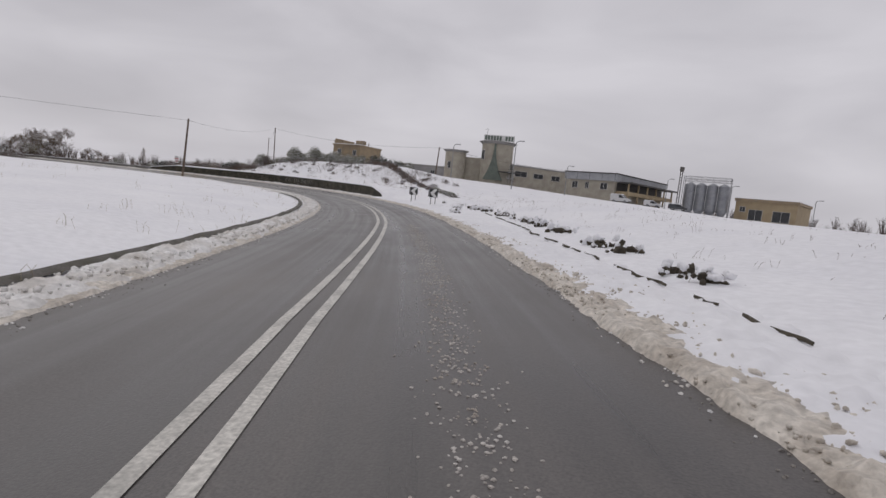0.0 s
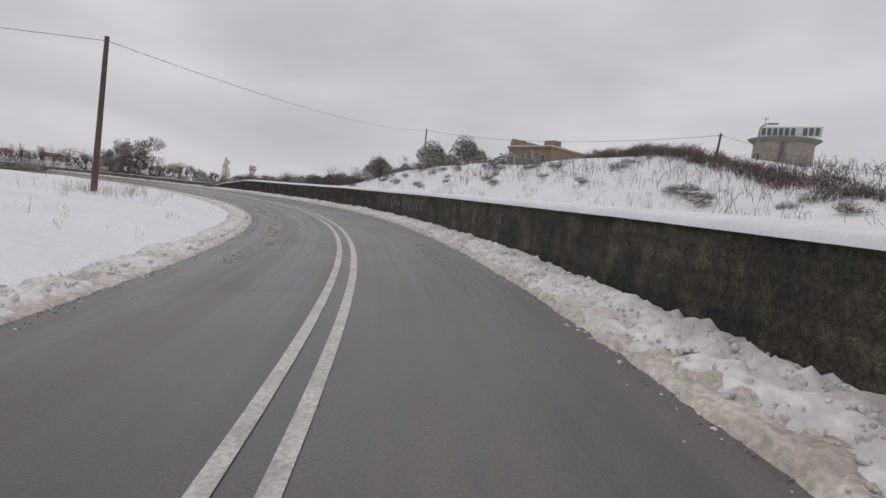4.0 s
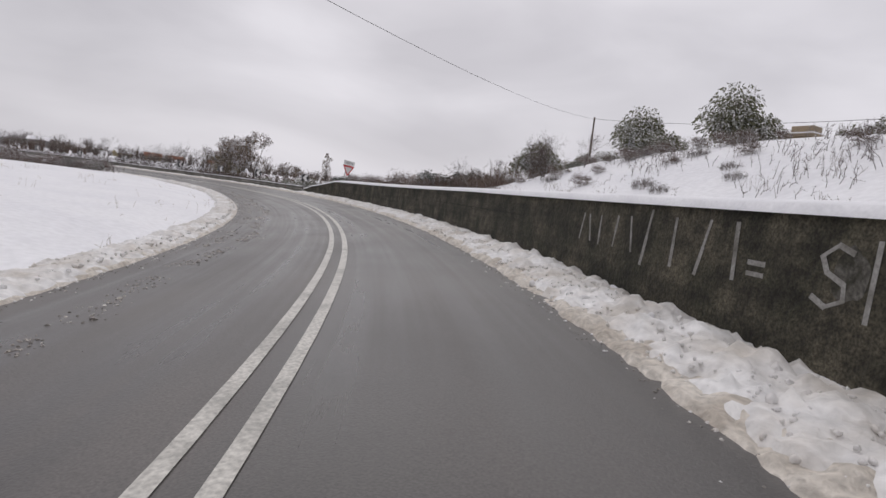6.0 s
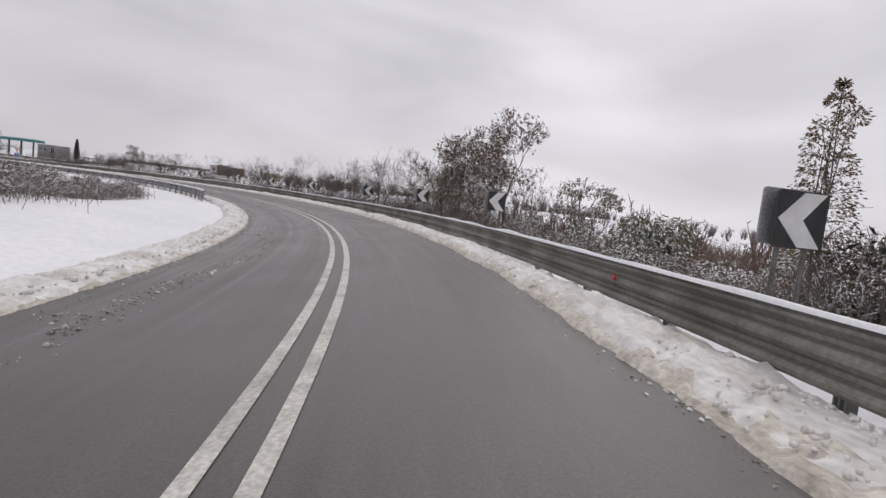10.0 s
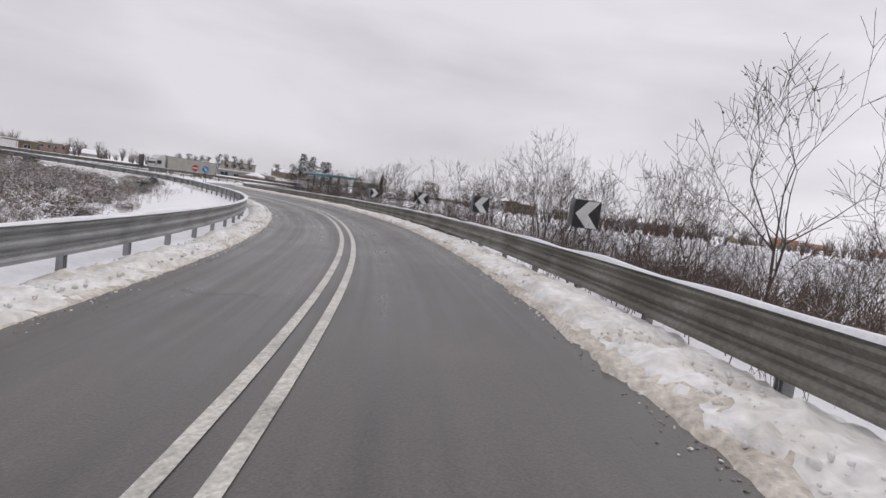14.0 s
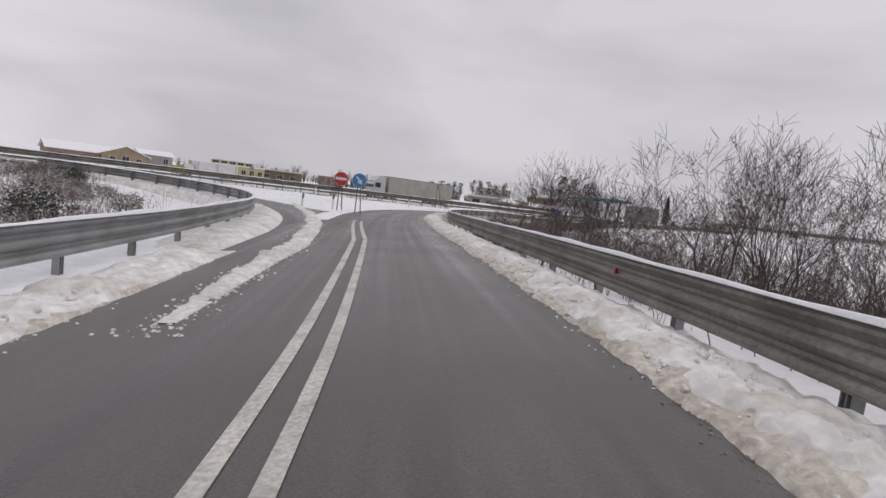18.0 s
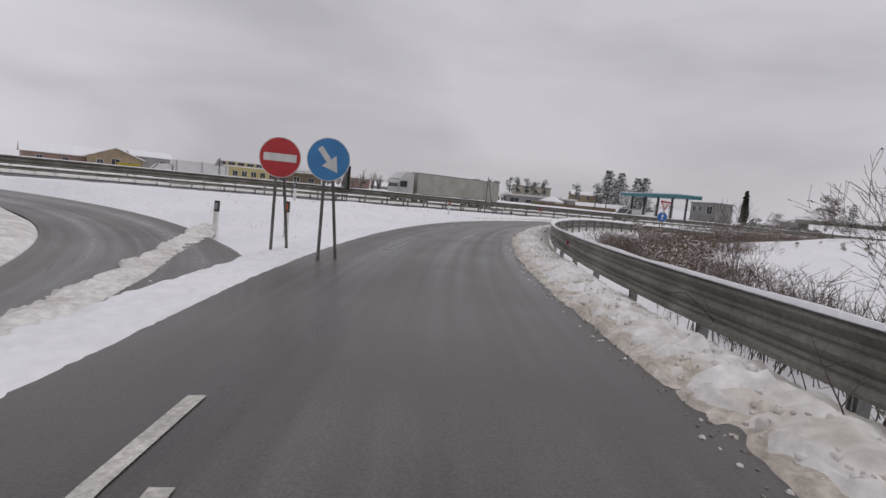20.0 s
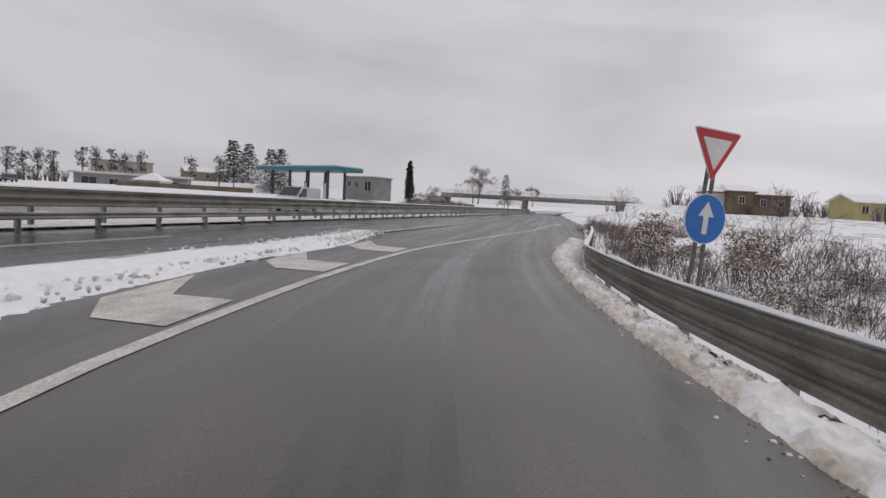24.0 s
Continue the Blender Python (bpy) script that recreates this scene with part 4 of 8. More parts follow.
def conifer(seed, height, width, label, name="conifer_tree", tiers=16, material=None, leaves="dark needles with some snow", sprays=20, low=0.07):
    """A conical tree: uneven drooping boughs with sprays of needles or leaves."""
    rng = random.Random(seed)
    ob = thing(name, label, "tree")
    trunk, crown = Shape(), Shape()
    trunk.bar(Vector((0, 0, -0.5)), Vector((0, 0, height * 0.98)), height * 0.014, 0.02, 7)
    for t in range(tiers * 8):
        u = (t // 8 + 0.4 * rng.random()) / tiers
        z = height * (low + (0.98 - low) * u)
        a = t * 2.4 + rng.uniform(-0.5, 0.5)
        reach = width * 0.5 * (1 - u) ** 0.85 * rng.uniform(0.5, 1.15) + 0.02 * height
        out = Vector((math.cos(a), math.sin(a), 0))
        p0, p1, p2 = Vector((0, 0, z)), out * reach * 0.55 + Vector((0, 0, z + reach * 0.08)), out * reach + Vector((0, 0, z - reach * rng.uniform(0.1, 0.4)))
        trunk.bar(p0, p1, 0.004 * height, 0.003 * height, 3)
        trunk.bar(p1, p2, 0.003 * height, 0.001 * height, 3)
        for j in range(sprays):
            w = 0.15 + 0.85 * rng.random()
            p = p0 * (1 - w) ** 2 + p1 * (2 * w * (1 - w)) + p2 * w * w
            d = (out * 0.7 + Vector((-out.y, out.x, 0)) * rng.uniform(-1, 1) + Vector((0, 0, rng.uniform(-0.55, 0.15)))).normalized()
            side = (d.cross(Vector((0, 0, 1))) + any_way(rng) * 0.5).normalized()
            crown.leaf(p, d, side, height * 0.06 * rng.uniform(0.5, 1.3), height * 0.013 * rng.uniform(0.7, 1.4))
    part("trunk", trunk.mesh("trunk", BARK_GREY), None, ob)
    part("crown", crown.mesh("crown", material or LEAF_PINE), None, ob, leaves)
    return ob


def pine(seed, height, label, name="pine_tree"):
    rng = random.Random(seed)
    ob = thing(name, label, "tree")
    trunk, crown = Shape(), Shape()
    q = Vector((0, 0, -0.5))
    for k in range(6):
        e = Vector((rng.uniform(-0.15, 0.15), rng.uniform(-0.15, 0.15), height * (k + 1) / 6.3))
        trunk.bar(q, e, 0.2 * (1 - k * 0.12), 0.2 * (1 - (k + 1) * 0.12), 6)
        q = e
    for k in range(15):
        z = height * rng.uniform(0.42, 1.0)
        a = rng.uniform(0, 6.283)
        r = height * 0.17 * rng.uniform(0.2, 1.0) * (1.15 - 0.6 * z / height)
        c = Vector((math.cos(a) * r, math.sin(a) * r, z))
        trunk.bar(Vector((0, 0, z - 0.5)), c, 0.06, 0.03, 3)
        for j in range(55):
            d = any_way(rng)
            d.z *= 0.6
            p = c + d * height * 0.07 * rng.random() ** 0.4
            crown.leaf(p, (d + any_way(rng) * 0.5).normalized(), any_way(rng).cross(d).normalized(), height * 0.035, height * 0.009)
    part("trunk", trunk.mesh("trunk", BARK_GREY), None, ob)
    part("crown", crown.mesh("crown", LEAF_PINE), None, ob, "tufts of dark needles")
    return ob


PROTO = []


def proto(ob):
    PROTO.append(ob)
    return ob


def plant(model, x, y, turn, size=1.0, sink=0.0, z=None):
    h = land_z(x, y) if z is None else z
    c = copy_thing(model, pose(x, y, h - sink, 0, 0, turn))
    c.scale = (size, size, size)
    return c


SAPLINGS = [proto(bare_tree(s, 6.0, st, 3, lab, r0=0.036, up=0.16, wild=0.5, group="roadside saplings", fork=(2, 2), twig=0.0046, spread=0.6, leaves=110, leaf_size=0.06)) for s, st, lab in
            ((11, 3, "slender leafless roadside tree with several stems and snow on its twigs"), (12, 2, "thin leafless roadside tree dusted with snow"),
             (13, 4, "bushy leafless sapling with many snowy twigs"), (14, 2, "tall thin leafless sapling behind the crash barrier"), (15, 3, "leafless young tree with upright branches"))]
OAKS = [proto(bare_tree(s, 9.0, 1, 5, "broad old tree with dense bare snowy branches", up=0.1, wild=0.6, r0=0.17, material=BARK_GREY, name="oak_tree", spread=0.8, leaves=2400, leaf_size=0.17)) for s in (21, 22)]
OLIVES = [proto(leafy(s, 5.5, 4.2, 9000, "round grey-green tree weighed down by snow", LEAF_OLIVE, "olive_tree", "tree", 1.0, 0.25, 14, 120, leaf_label="drooping grey-green foliage under snow")) for s in (31, 32)]
SHRUBS = [proto(leafy(s, 3.0, 1.7, 2000, lab, m, "shrub", "shrub", 0.5, 0.17, 9, 60, trunk_r=0.03)) for s, m, lab in
          ((41, LEAF_OLIVE, "low evergreen shrub bent under snow"), (42, LEAF_DARK, "dark evergreen shrub with snow on top"), (43, LEAF_OLIVE, "snow-laden evergreen hedge shrub"))]
LEAF_SCRUB = snowy("withered_scrub_leaves", (0.11, 0.08, 0.062), (0.16, 0.12, 0.092), 0.68, lo=0.08, hi=0.55)
SCRUB = [proto(leafy(s, 3.2, 1.6, 1500, lab, LEAF_SCRUB, "scrub_bush", "shrub", 0.2, 0.1, 14, 260, trunk_r=0.02, bark=TWIG_RED)) for s, lab in
         ((44, "brown withered scrub bush under a dusting of snow"), (45, "sprawling brown bramble bush with snow on its leaves"))]
BRUSHES = [proto(brush(s, 2.6, 1.6, 110, lab, m)) for s, m, lab in
           ((51, TWIG_RED, "reddish-brown thicket of bare stems with snow"), (52, BARK_GREY, "grey thicket of bare stems laden with snow"), (53, TWIG_RED, "low brown bramble thicket under snow"))]
rng = random.Random(5)
# trees and scrub outside the bend, behind the barrier
for k in range(190):
    s = 143 + 88 * (k + rng.random()) / 190
    n = (5.7, 7.0, 8.6, 11.0, 14.5, 19.0)[k % 6] + rng.uniform(-0.4, 1.2)
    p = at_road(s, n)
    plant(rng.choice(SAPLINGS), p.x, p.y, rng.uniform(0, 360), rng.uniform(0.5, 0.82) * (0.85 if s > 205 else 1.0), 0.05)
for k in range(90):
    s, n = rng.uniform(136, 262), 5.0 + 4 * rng.random()
    p = at_road(s, n)
    plant(rng.choice(BRUSHES), p.x, p.y, rng.uniform(0, 360), rng.uniform(0.4, 0.8), 0.05)


def thickets(name, spots, label, material, seed):
    """Scrub over a stretch of ground: arching stems with side twigs. spots: (x, y, height)."""
    r = random.Random(seed)
    sh = Shape()
    zs = land(np.array([q[0] for q in spots]), np.array([q[1] for q in spots]))
    for (x, y, h), z in zip(spots, zs):
        p = Vector((x, y, z - 0.05))
        d = Vector((r.uniform(-0.45, 0.45), r.uniform(-0.45, 0.45), 1)).normalized()
        q = p + d * h * 0.5
        e = (d + any_way(r) * 0.6).normalized()
        t = q + e * h * 0.4
        sh.bar(p, q, 0.009, 0.0065)
        sh.bar(q, t, 0.0065, 0.0045)
        for a, b in ((q, 0.3), (q, 0.4), (t, 0.25), (t, 0.3), (t, 0.2)):
            sh.bar(a, a + (e + any_way(r) * 0.9 + Vector((0, 0, -0.15))).normalized() * h * b, 0.005, 0.0025)
    return tagged(new(name, sh.mesh(name, material)), label, "scrub", kind="stuff")


def clumps(rng, count, centres, spread):
    out = []
    for k in range(count):
        x, y, h = rng.choice(centres)
        out.append((x + rng.gauss(0, spread), y + rng.gauss(0, spread), h * rng.uniform(0.5, 1.15)))
    return out


mid = []
for k in range(420):
    s, n = rng.uniform(134, 236), 6.0 + 36 * rng.random() ** 1.3
    p = at_road(s, n)
    mid.append((p.x, p.y, rng.uniform(0.8, 1.9)))
thickets("roadside_scrub", clumps(rng, 15000, mid, 1.1), "brown leafless scrub on the slope behind the crash barrier", TWIG_RED, 61)
thickets("roadside_scrub", clumps(rng, 6000, [(q.x, q.y, 1.2) for q in [at_road(rng.uniform(138, 232), rng.uniform(4.6, 9.0)) for k in range(160)]], 0.6), "dense leafless shoots close behind the crash barrier", BARK, 67)
mid = []
while len(mid) < 330:
    x, y = rng.uniform(-162, -112), rng.uniform(-12, 44)
    if road_coords(x, y)[1][0] < -8.0 and noise.noise(Vector((x * 0.12, y * 0.12, 3))) > -0.28:
        mid.append((x, y, rng.uniform(0.3, 0.85)))
for k in range(130):
    p = at_road(rng.uniform(131, 176), -(9.5 + 7.5 * rng.random()))
    mid.append((p.x, p.y, rng.uniform(0.35, 0.9)))
for k in range(110):
    p = at_road(rng.uniform(136, 186), -(8.5 + 16 * rng.random()))
    if noise.noise(Vector((p.x * 0.16, p.y * 0.16, 5))) > -0.25:
        plant(rng.choice(SCRUB), p.x, p.y, rng.uniform(0, 360), rng.uniform(0.28, 0.7), 0.1)
for x, y, h in rng.sample(mid, 120):
    plant(rng.choice(SCRUB), x, y, rng.uniform(0, 360), rng.uniform(0.3, 0.8), 0.1)
for x, y, h in rng.sample(mid, 110):
    plant(rng.choice((SHRUBS[0], SHRUBS[1], SHRUBS[2], BRUSHES[1], BRUSHES[0])), x, y, rng.uniform(0, 360), rng.uniform(0.25, 0.55), 0.08)
thickets("hollow_scrub", clumps(rng, 14000, [(x, y, h * 1.15) for x, y, h in mid], 0.75), "snow-laden brambles and scrub in the hollow inside the bend", BARK_GREY, 62)
thickets("hollow_scrub", clumps(rng, 6500, mid[::3], 0.8), "reddish dead bramble stems in the hollow", TWIG_RED, 63)
mid = []
for k in range(95):
    s, n = rng.uniform(232, 318), 5.4 + 7 * rng.random() ** 1.4
    p = at_road(s, n)
    mid.append((p.x, p.y, rng.uniform(0.4, 1.1)))
thickets("verge_scrub", clumps(rng, 6800, mid, 0.75), "reddish bramble scrub beside the merging lane", TWIG_RED, 64)
for k in range(55):
    p = at_road(rng.uniform(194, 234), rng.uniform(5.6, 14))
    plant(rng.choice(SAPLINGS), p.x, p.y, rng.uniform(0, 360), rng.uniform(0.5, 0.75), 0.05)
# brambles along the foot of the slope, close behind the inner barrier
mid = []
while len(mid) < 260:
    y = rng.uniform(-8, 37)
    x = float(over(y, [(-8, -161.5), (6, -162.0), (20, -156.5), (37, -146.0)])) + 2.2 + 13 * rng.random() ** 1.2
    if road_coords(x, y)[1][0] < -7.5 and noise.noise(Vector((x * 0.2, y * 0.2, 9))) > -0.2:
        mid.append((x, y, rng.uniform(0.35, 0.85)))
for x, y, h in mid[:95]:
    plant(rng.choice(SCRUB + [BRUSHES[1], BRUSHES[2]]), x, y, rng.uniform(0, 360), rng.uniform(0.22, 0.55), 0.08)
for x, y, h in mid[95:107]:
    plant(SHRUBS[1], x, y, rng.uniform(0, 360), rng.uniform(0.25, 0.42), 0.08)
thickets("hollow_scrub", clumps(rng, 5000, mid[::2], 0.6), "snowy brambles at the foot of the slope inside the bend", BARK_GREY, 68)
thickets("hollow_scrub", clumps(rng, 4200, mid[1::5], 0.7), "reddish dead stems at the foot of the slope inside the bend", TWIG_RED, 69)
# big old trees beyond the wall's end
for x, y, m, sz in ((-111.5, 81.0, 0, 0.8), (-114.5, 79.4, 1, 0.74), (-118.5, 79.2, 0, 0.82), (-123.0, 80.5, 1, 0.85), (-107.0, 84.5, 1, 0.5)):
    plant(OAKS[m], x, y, rng.uniform(0, 360), sz)
for s, n, m, sz in ((124.5, 11.5, 0, 0.5), (132, 9.8, 1, 0.52), (128, 12.5, 1, 0.5), (137, 10.5, 0, 0.4)):
    p = at_road(s, n)
    plant(OLIVES[m], p.x, p.y, rng.uniform(0, 360), sz, 0.2)
for k in range(60):
    s, n = rng.uniform(118, 146), rng.uniform(6.2, 11)
    p = at_road(s, n)
    plant(rng.choice(SHRUBS[:1] + SCRUB + SCRUB), p.x, p.y, rng.uniform(0, 360), rng.uniform(0.35, 0.62), 0.1)
for s, n, sz in ((139, 8.5, 0.3), (142, 10.5, 0.36), (145, 9.0, 0.3), (127, 10.0, 0.32), (121, 9.5, 0.34)):
    p = at_road(s, n)
    plant(OLIVES[int(s) % 2], p.x, p.y, s * 37, sz, 0.15)
for k in range(12):
    p = at_road(rng.uniform(94, 106), rng.uniform(9, 13))
    plant(rng.choice(SAPLINGS), p.x, p.y, rng.uniform(0, 360), rng.uniform(0.3, 0.42), 0.1)
# the bank above the wall
for x, y, m, sz in ((-51.1, 81.8, 0, 0.56), (-47.0, 85.0, 1, 0.46), (-55.9, 82.6, 1, 0.42), (-62.5, 82.6, 0, 0.52), (-59.0, 86.5, 1, 0.3), (-62.6, 85.6, 1, 0.34), (-68.5, 83.5, 1, 0.28), (-73.5, 85.0, 0, 0.28)):
    plant(OLIVES[m], x, y, rng.uniform(0, 360), sz, 0.2)
for k in range(70):
    s, n = rng.uniform(54, 119), rng.uniform(8.5, 14.5)
    if s > 96:
        n = rng.uniform(6.2, 11)
    p = at_road(s, n)
    plant(rng.choice(BRUSHES + SCRUB if s > 99 else [BRUSHES[1], SCRUB[0], SCRUB[1]]), p.x, p.y, rng.uniform(0, 360), rng.uniform(0.45, 0.8) if s > 99 else rng.uniform(0.2, 0.36), 0.1)
for s, n, m, sz in ((100.0, 15.5, 0, 0.36), (98.6, 16.2, 1, 0.33), (96.2, 16.0, 0, 0.6), (97.4, 18.5, 1, 0.5)):
    p = at_road(s, n)
    plant(OLIVES[m], p.x, p.y, s * 53, sz, 0.2)
for s, n, sz in ((95.2, 10.2, 0.26), (97.0, 9.4, 0.2), (98.4, 10.8, 0.3), (96.2, 12.6, 0.34), (94.2, 12.2, 0.24), (99.2, 12.4, 0.36), (92.4, 10.4, 0.24), (97.6, 13.8, 0.3)):
    p = at_road(s, n)
    plant(SCRUB[int(s * 5) % 2], p.x, p.y, s * 61, sz, 0.08)
for k in range(10):
    s, n = rng.uniform(101, 118), rng.uniform(8.5, 16)
    p = at_road(s, n)
    plant(rng.choice(SHRUBS[1:] + SCRUB), p.x, p.y, rng.uniform(0, 360), rng.uniform(0.32, 0.5), 0.15)
mid = [at_road(rng.uniform(99, 120), rng.uniform(7.5, 17)) for k in range(60)]
thickets("bank_scrub", clumps(rng, 3200, [(q.x, q.y, 1.2) for q in mid], 0.6), "tall reddish thicket of bare stems above the wall", TWIG_RED, 65)
mid = [at_road(rng.uniform(58, 92), rng.uniform(10.0, 16)) for k in range(50)]
thickets("bank_scrub", clumps(rng, 1400, [(q.x, q.y, 0.5) for q in mid], 0.8), "snowy scrub on the bank above the wall", BARK_GREY, 66)
# the hedge in front of the factory and the ruined house
for k in range(70):
    s = 42 + 36 * (k + rng.random()) / 70
    q = at_road(s, float(over(s, [(42, 8.0), (60, 11.0), (78, 15.5)])) + rng.uniform(-0.35, 0.35))
    plant(rng.choice((SHRUBS[0], SHRUBS[2], BRUSHES[2], BRUSHES[0], BRUSHES[1]) if s < 52 else BRUSHES), q.x, q.y, rng.uniform(0, 360), float(over(s, [(42, 0.2), (60, 0.36), (78, 0.5)])) * rng.uniform(0.75, 1.2), 0.1)
for k in range(22):
    x, y = rng.uniform(-82, -44), rng.uniform(96, 108)
    plant(rng.choice(SHRUBS), x, y, rng.uniform(0, 360), rng.uniform(1.0, 1.7), 0.2)
# the small tree with brown leaves by the wall's end
xt = leafy(61, 1.6, 4.6, 3400, "narrow young tree with withered brown leaves and snow", LEAF_BROWN, "young_tree", "tree", 0.5, 0.075, 15, 90, trunk_r=0.025, leaf_label="withered brown leaves", column=True)
xt.matrix_basis = pose(-89.8, 81.2, land_z(-89.8, 81.2), 0, 0, 20)
# yellowing trees in front of the old ones
WILLOW = proto(leafy(63, 3.4, 4.4, 2600, "tree with thin yellowing foliage dusted with snow", LEAF_YELLOW, "willow_tree", "tree", 0.6, 0.1, 13, 120, trunk_r=0.05, leaf_label="thin yellow-green foliage"))
for x, y, turn, w in ((-113.8, 77.2, 30, 0.8), (-116.6, 77.8, 140, 0.95), (-112.2, 79.0, 250, 0.6)):
    plant(WILLOW, x, y, turn, w, 0.1)
# rusty bushes among the scrub beside the merging lane
for k in range(46):
    p = at_road(rng.uniform(244, 312), 5.0 + 5.5 * rng.random())
    plant(rng.choice(SCRUB + BRUSHES[:1]), p.x, p.y, rng.uniform(0, 360), rng.uniform(0.22, 0.5), 0.1)
RUST = proto(leafy(62, 1.8, 1.6, 900, "rust-coloured bush with withered leaves behind the barrier", LEAF_BROWN, "rusty_bush", "shrub", 0.5, 0.1, 9, 80, trunk_r=0.02, leaf_label="withered rust-brown leaves"))
for s, n, w in ((143, 8.2, 1.0), (145.5, 7.6, 0.9), (148, 8.4, 1.1), (150.5, 7.8, 0.9), (240, 6.2, 0.8), (244, 7.5, 1.0), (250, 5.4, 0.6), (263, 6.6, 0.7), (268, 5.2, 0.9), (286, 5.6, 1.0), (283, 7.4, 1.0), (296, 7.2, 1.1), (272, 5.0, 0.75), (279, 6.0, 0.6), (291, 6.5, 0.9)):
    p = at_road(s, n)
    plant(RUST, p.x, p.y, s * 40, w, 0.08)
for k in range(26):
    s, n = rng.uniform(100, 124), rng.uniform(6.5, 11.5)
    p = at_road(s, n)
    plant(rng.choice(SCRUB + BRUSHES + [RUST, SHRUBS[1]]), p.x, p.y, rng.uniform(0, 360), rng.uniform(0.55, 0.95), 0.1)
for s, n, w in ((236, 6.5, 0.5), (246, 8.5, 0.42), (275, 9.0, 0.4), (284, 8.0, 0.5), (310, 7.5, 0.6)):
    p = at_road(s, n)
    plant(SAPLINGS[int(s) % 5], p.x, p.y, s * 31, w, 0.08)

# ---- buildings ----
PLASTER_CREAM = surface("cream_plaster", (0.42, 0.39, 0.32), (0.33, 0.3, 0.25), 0.6, 12.0, 0.85, bump=0.2, fine_amount=0.15)
PLASTER_TAN = surface("tan_plaster", (0.4, 0.32, 0.2), (0.32, 0.25, 0.16), 0.5, 12.0, 0.85, bump=0.2, fine_amount=0.15)
PLASTER_OCHRE = surface("worn_ochre_plaster", (0.37, 0.285, 0.18), (0.26, 0.21, 0.15), 0.7, 9.0, 0.9, bump=0.4, fine_amount=0.25)
PLASTER_YELLOW = surface("yellow_plaster", (0.5, 0.435, 0.2), (0.43, 0.37, 0.18), 0.4, 12.0, 0.85, bump=0.15, fine_amount=0.12)
PLASTER_PINK = surface("red_brown_plaster", (0.3, 0.2, 0.16), (0.24, 0.17, 0.14), 0.5, 12.0, 0.85, bump=0.2, fine_amount=0.15)
PLASTER_GREY = surface("grey_plaster", (0.33, 0.32, 0.31), (0.25, 0.245, 0.24), 0.5, 12.0, 0.85, bump=0.2, fine_amount=0.15)
PLASTER_WHITE = surface("white_plaster", (0.62, 0.61, 0.59), (0.52, 0.51, 0.5), 0.5, 12.0, 0.8, bump=0.15, fine_amount=0.1)
BROWN_WALL = surface("dark_brown_wall", (0.13, 0.1, 0.07), (0.2, 0.16, 0.1), 0.6, 12.0, 0.9, bump=0.3)
FASCIA = surface("grey_metal_fascia", (0.4, 0.41, 0.43), (0.33, 0.34, 0.36), 0.8, 20.0, 0.5, bump=0.1, metal=0.2)
DARK_TRIM = surface("dark_trim", (0.05, 0.048, 0.045), (0.08, 0.075, 0.07), 2.0, 30.0, 0.6, bump=0.1)
TEAL = surface("teal_canopy_paint", (0.04, 0.2, 0.23), (0.035, 0.16, 0.18), 1.0, 20.0, 0.5, bump=0.08)
ROOF_RED = surface("red_roof_tiles", (0.34, 0.13, 0.07), (0.26, 0.1, 0.06), 1.0, 12.0, 0.85, bump=0.4)
SILO = surface("silo_steel", (0.36, 0.37, 0.39), (0.28, 0.29, 0.31), 0.8, 8.0, 0.45, bump=0.2, metal=0.5)
GLASS_DARK = surface("dark_window_glass", (0.03, 0.033, 0.037), (0.05, 0.052, 0.055), 0.8, 5.0, 0.12, bump=0.0)


def window(parent, x, y, z, w, h, turn=0.0, mat=None, sill=True):
    """A window in a wall whose outside faces -y before it is turned."""
    m = pose(x, y, z, 0, 0, turn)
    win = part("window", boxed(-w / 2, -0.06, 0, w / 2, 0.02, h), GLASS_DARK, parent, at=m)
    fr = bmesh.new()
    t = 0.07
    for a in ((-w / 2 - t, -0.1, -t, -w / 2, 0.0, h + t), (w / 2, -0.1, -t, w / 2 + t, 0.0, h + t), (-w / 2, -0.1, h, w / 2, 0.0, h + t), (-w / 2, -0.1, -t, w / 2, 0.0, 0), (-0.03, -0.09, 0, 0.03, 0.0, h)):
        box(fr, *a)
    part("frame", fr, mat or PLASTER_WHITE, win)
    if sill:
        part("sill", boxed(-w / 2 - 0.12, -0.2, -0.14, w / 2 + 0.12, 0.0, -0.075, 0.01), CONCRETE_PALE, win)
    return win


def flat_house(name, label, x, y, z, turn, w, d, h, mat, windows=(), over=0.3, roof_h=0.25, roof_mat=None, snow=0.15, category="building", side_windows=()):
    """A flat-roofed building; its front faces -y before it is turned. windows: (x, z, width, height)."""
    ob = thing(name, label, category, at=pose(x, y, z, 0, 0, turn))
    part("wall", boxed(-w / 2, 0, -2, w / 2, d, h, 0.03), mat, ob)
    part("roof", boxed(-w / 2 - over, -over, h, w / 2 + over, d + over, h + roof_h, 0.03), roof_mat or CONCRETE_PALE, ob)
    if snow:
        part("roof_snow", boxed(-w / 2 - over + 0.08, -over + 0.08, h + roof_h, w / 2 + over - 0.08, d + over - 0.08, h + roof_h + snow, 0.05), SNOW_CAP, ob, "snow lying on the roof")
    for wx, wz, ww, wh in windows:
        window(ob, wx, 0, wz, ww, wh)
    for wy, wz, ww, wh in side_windows:
        window(ob, w / 2, wy, wz, ww, wh, 90)
    return ob


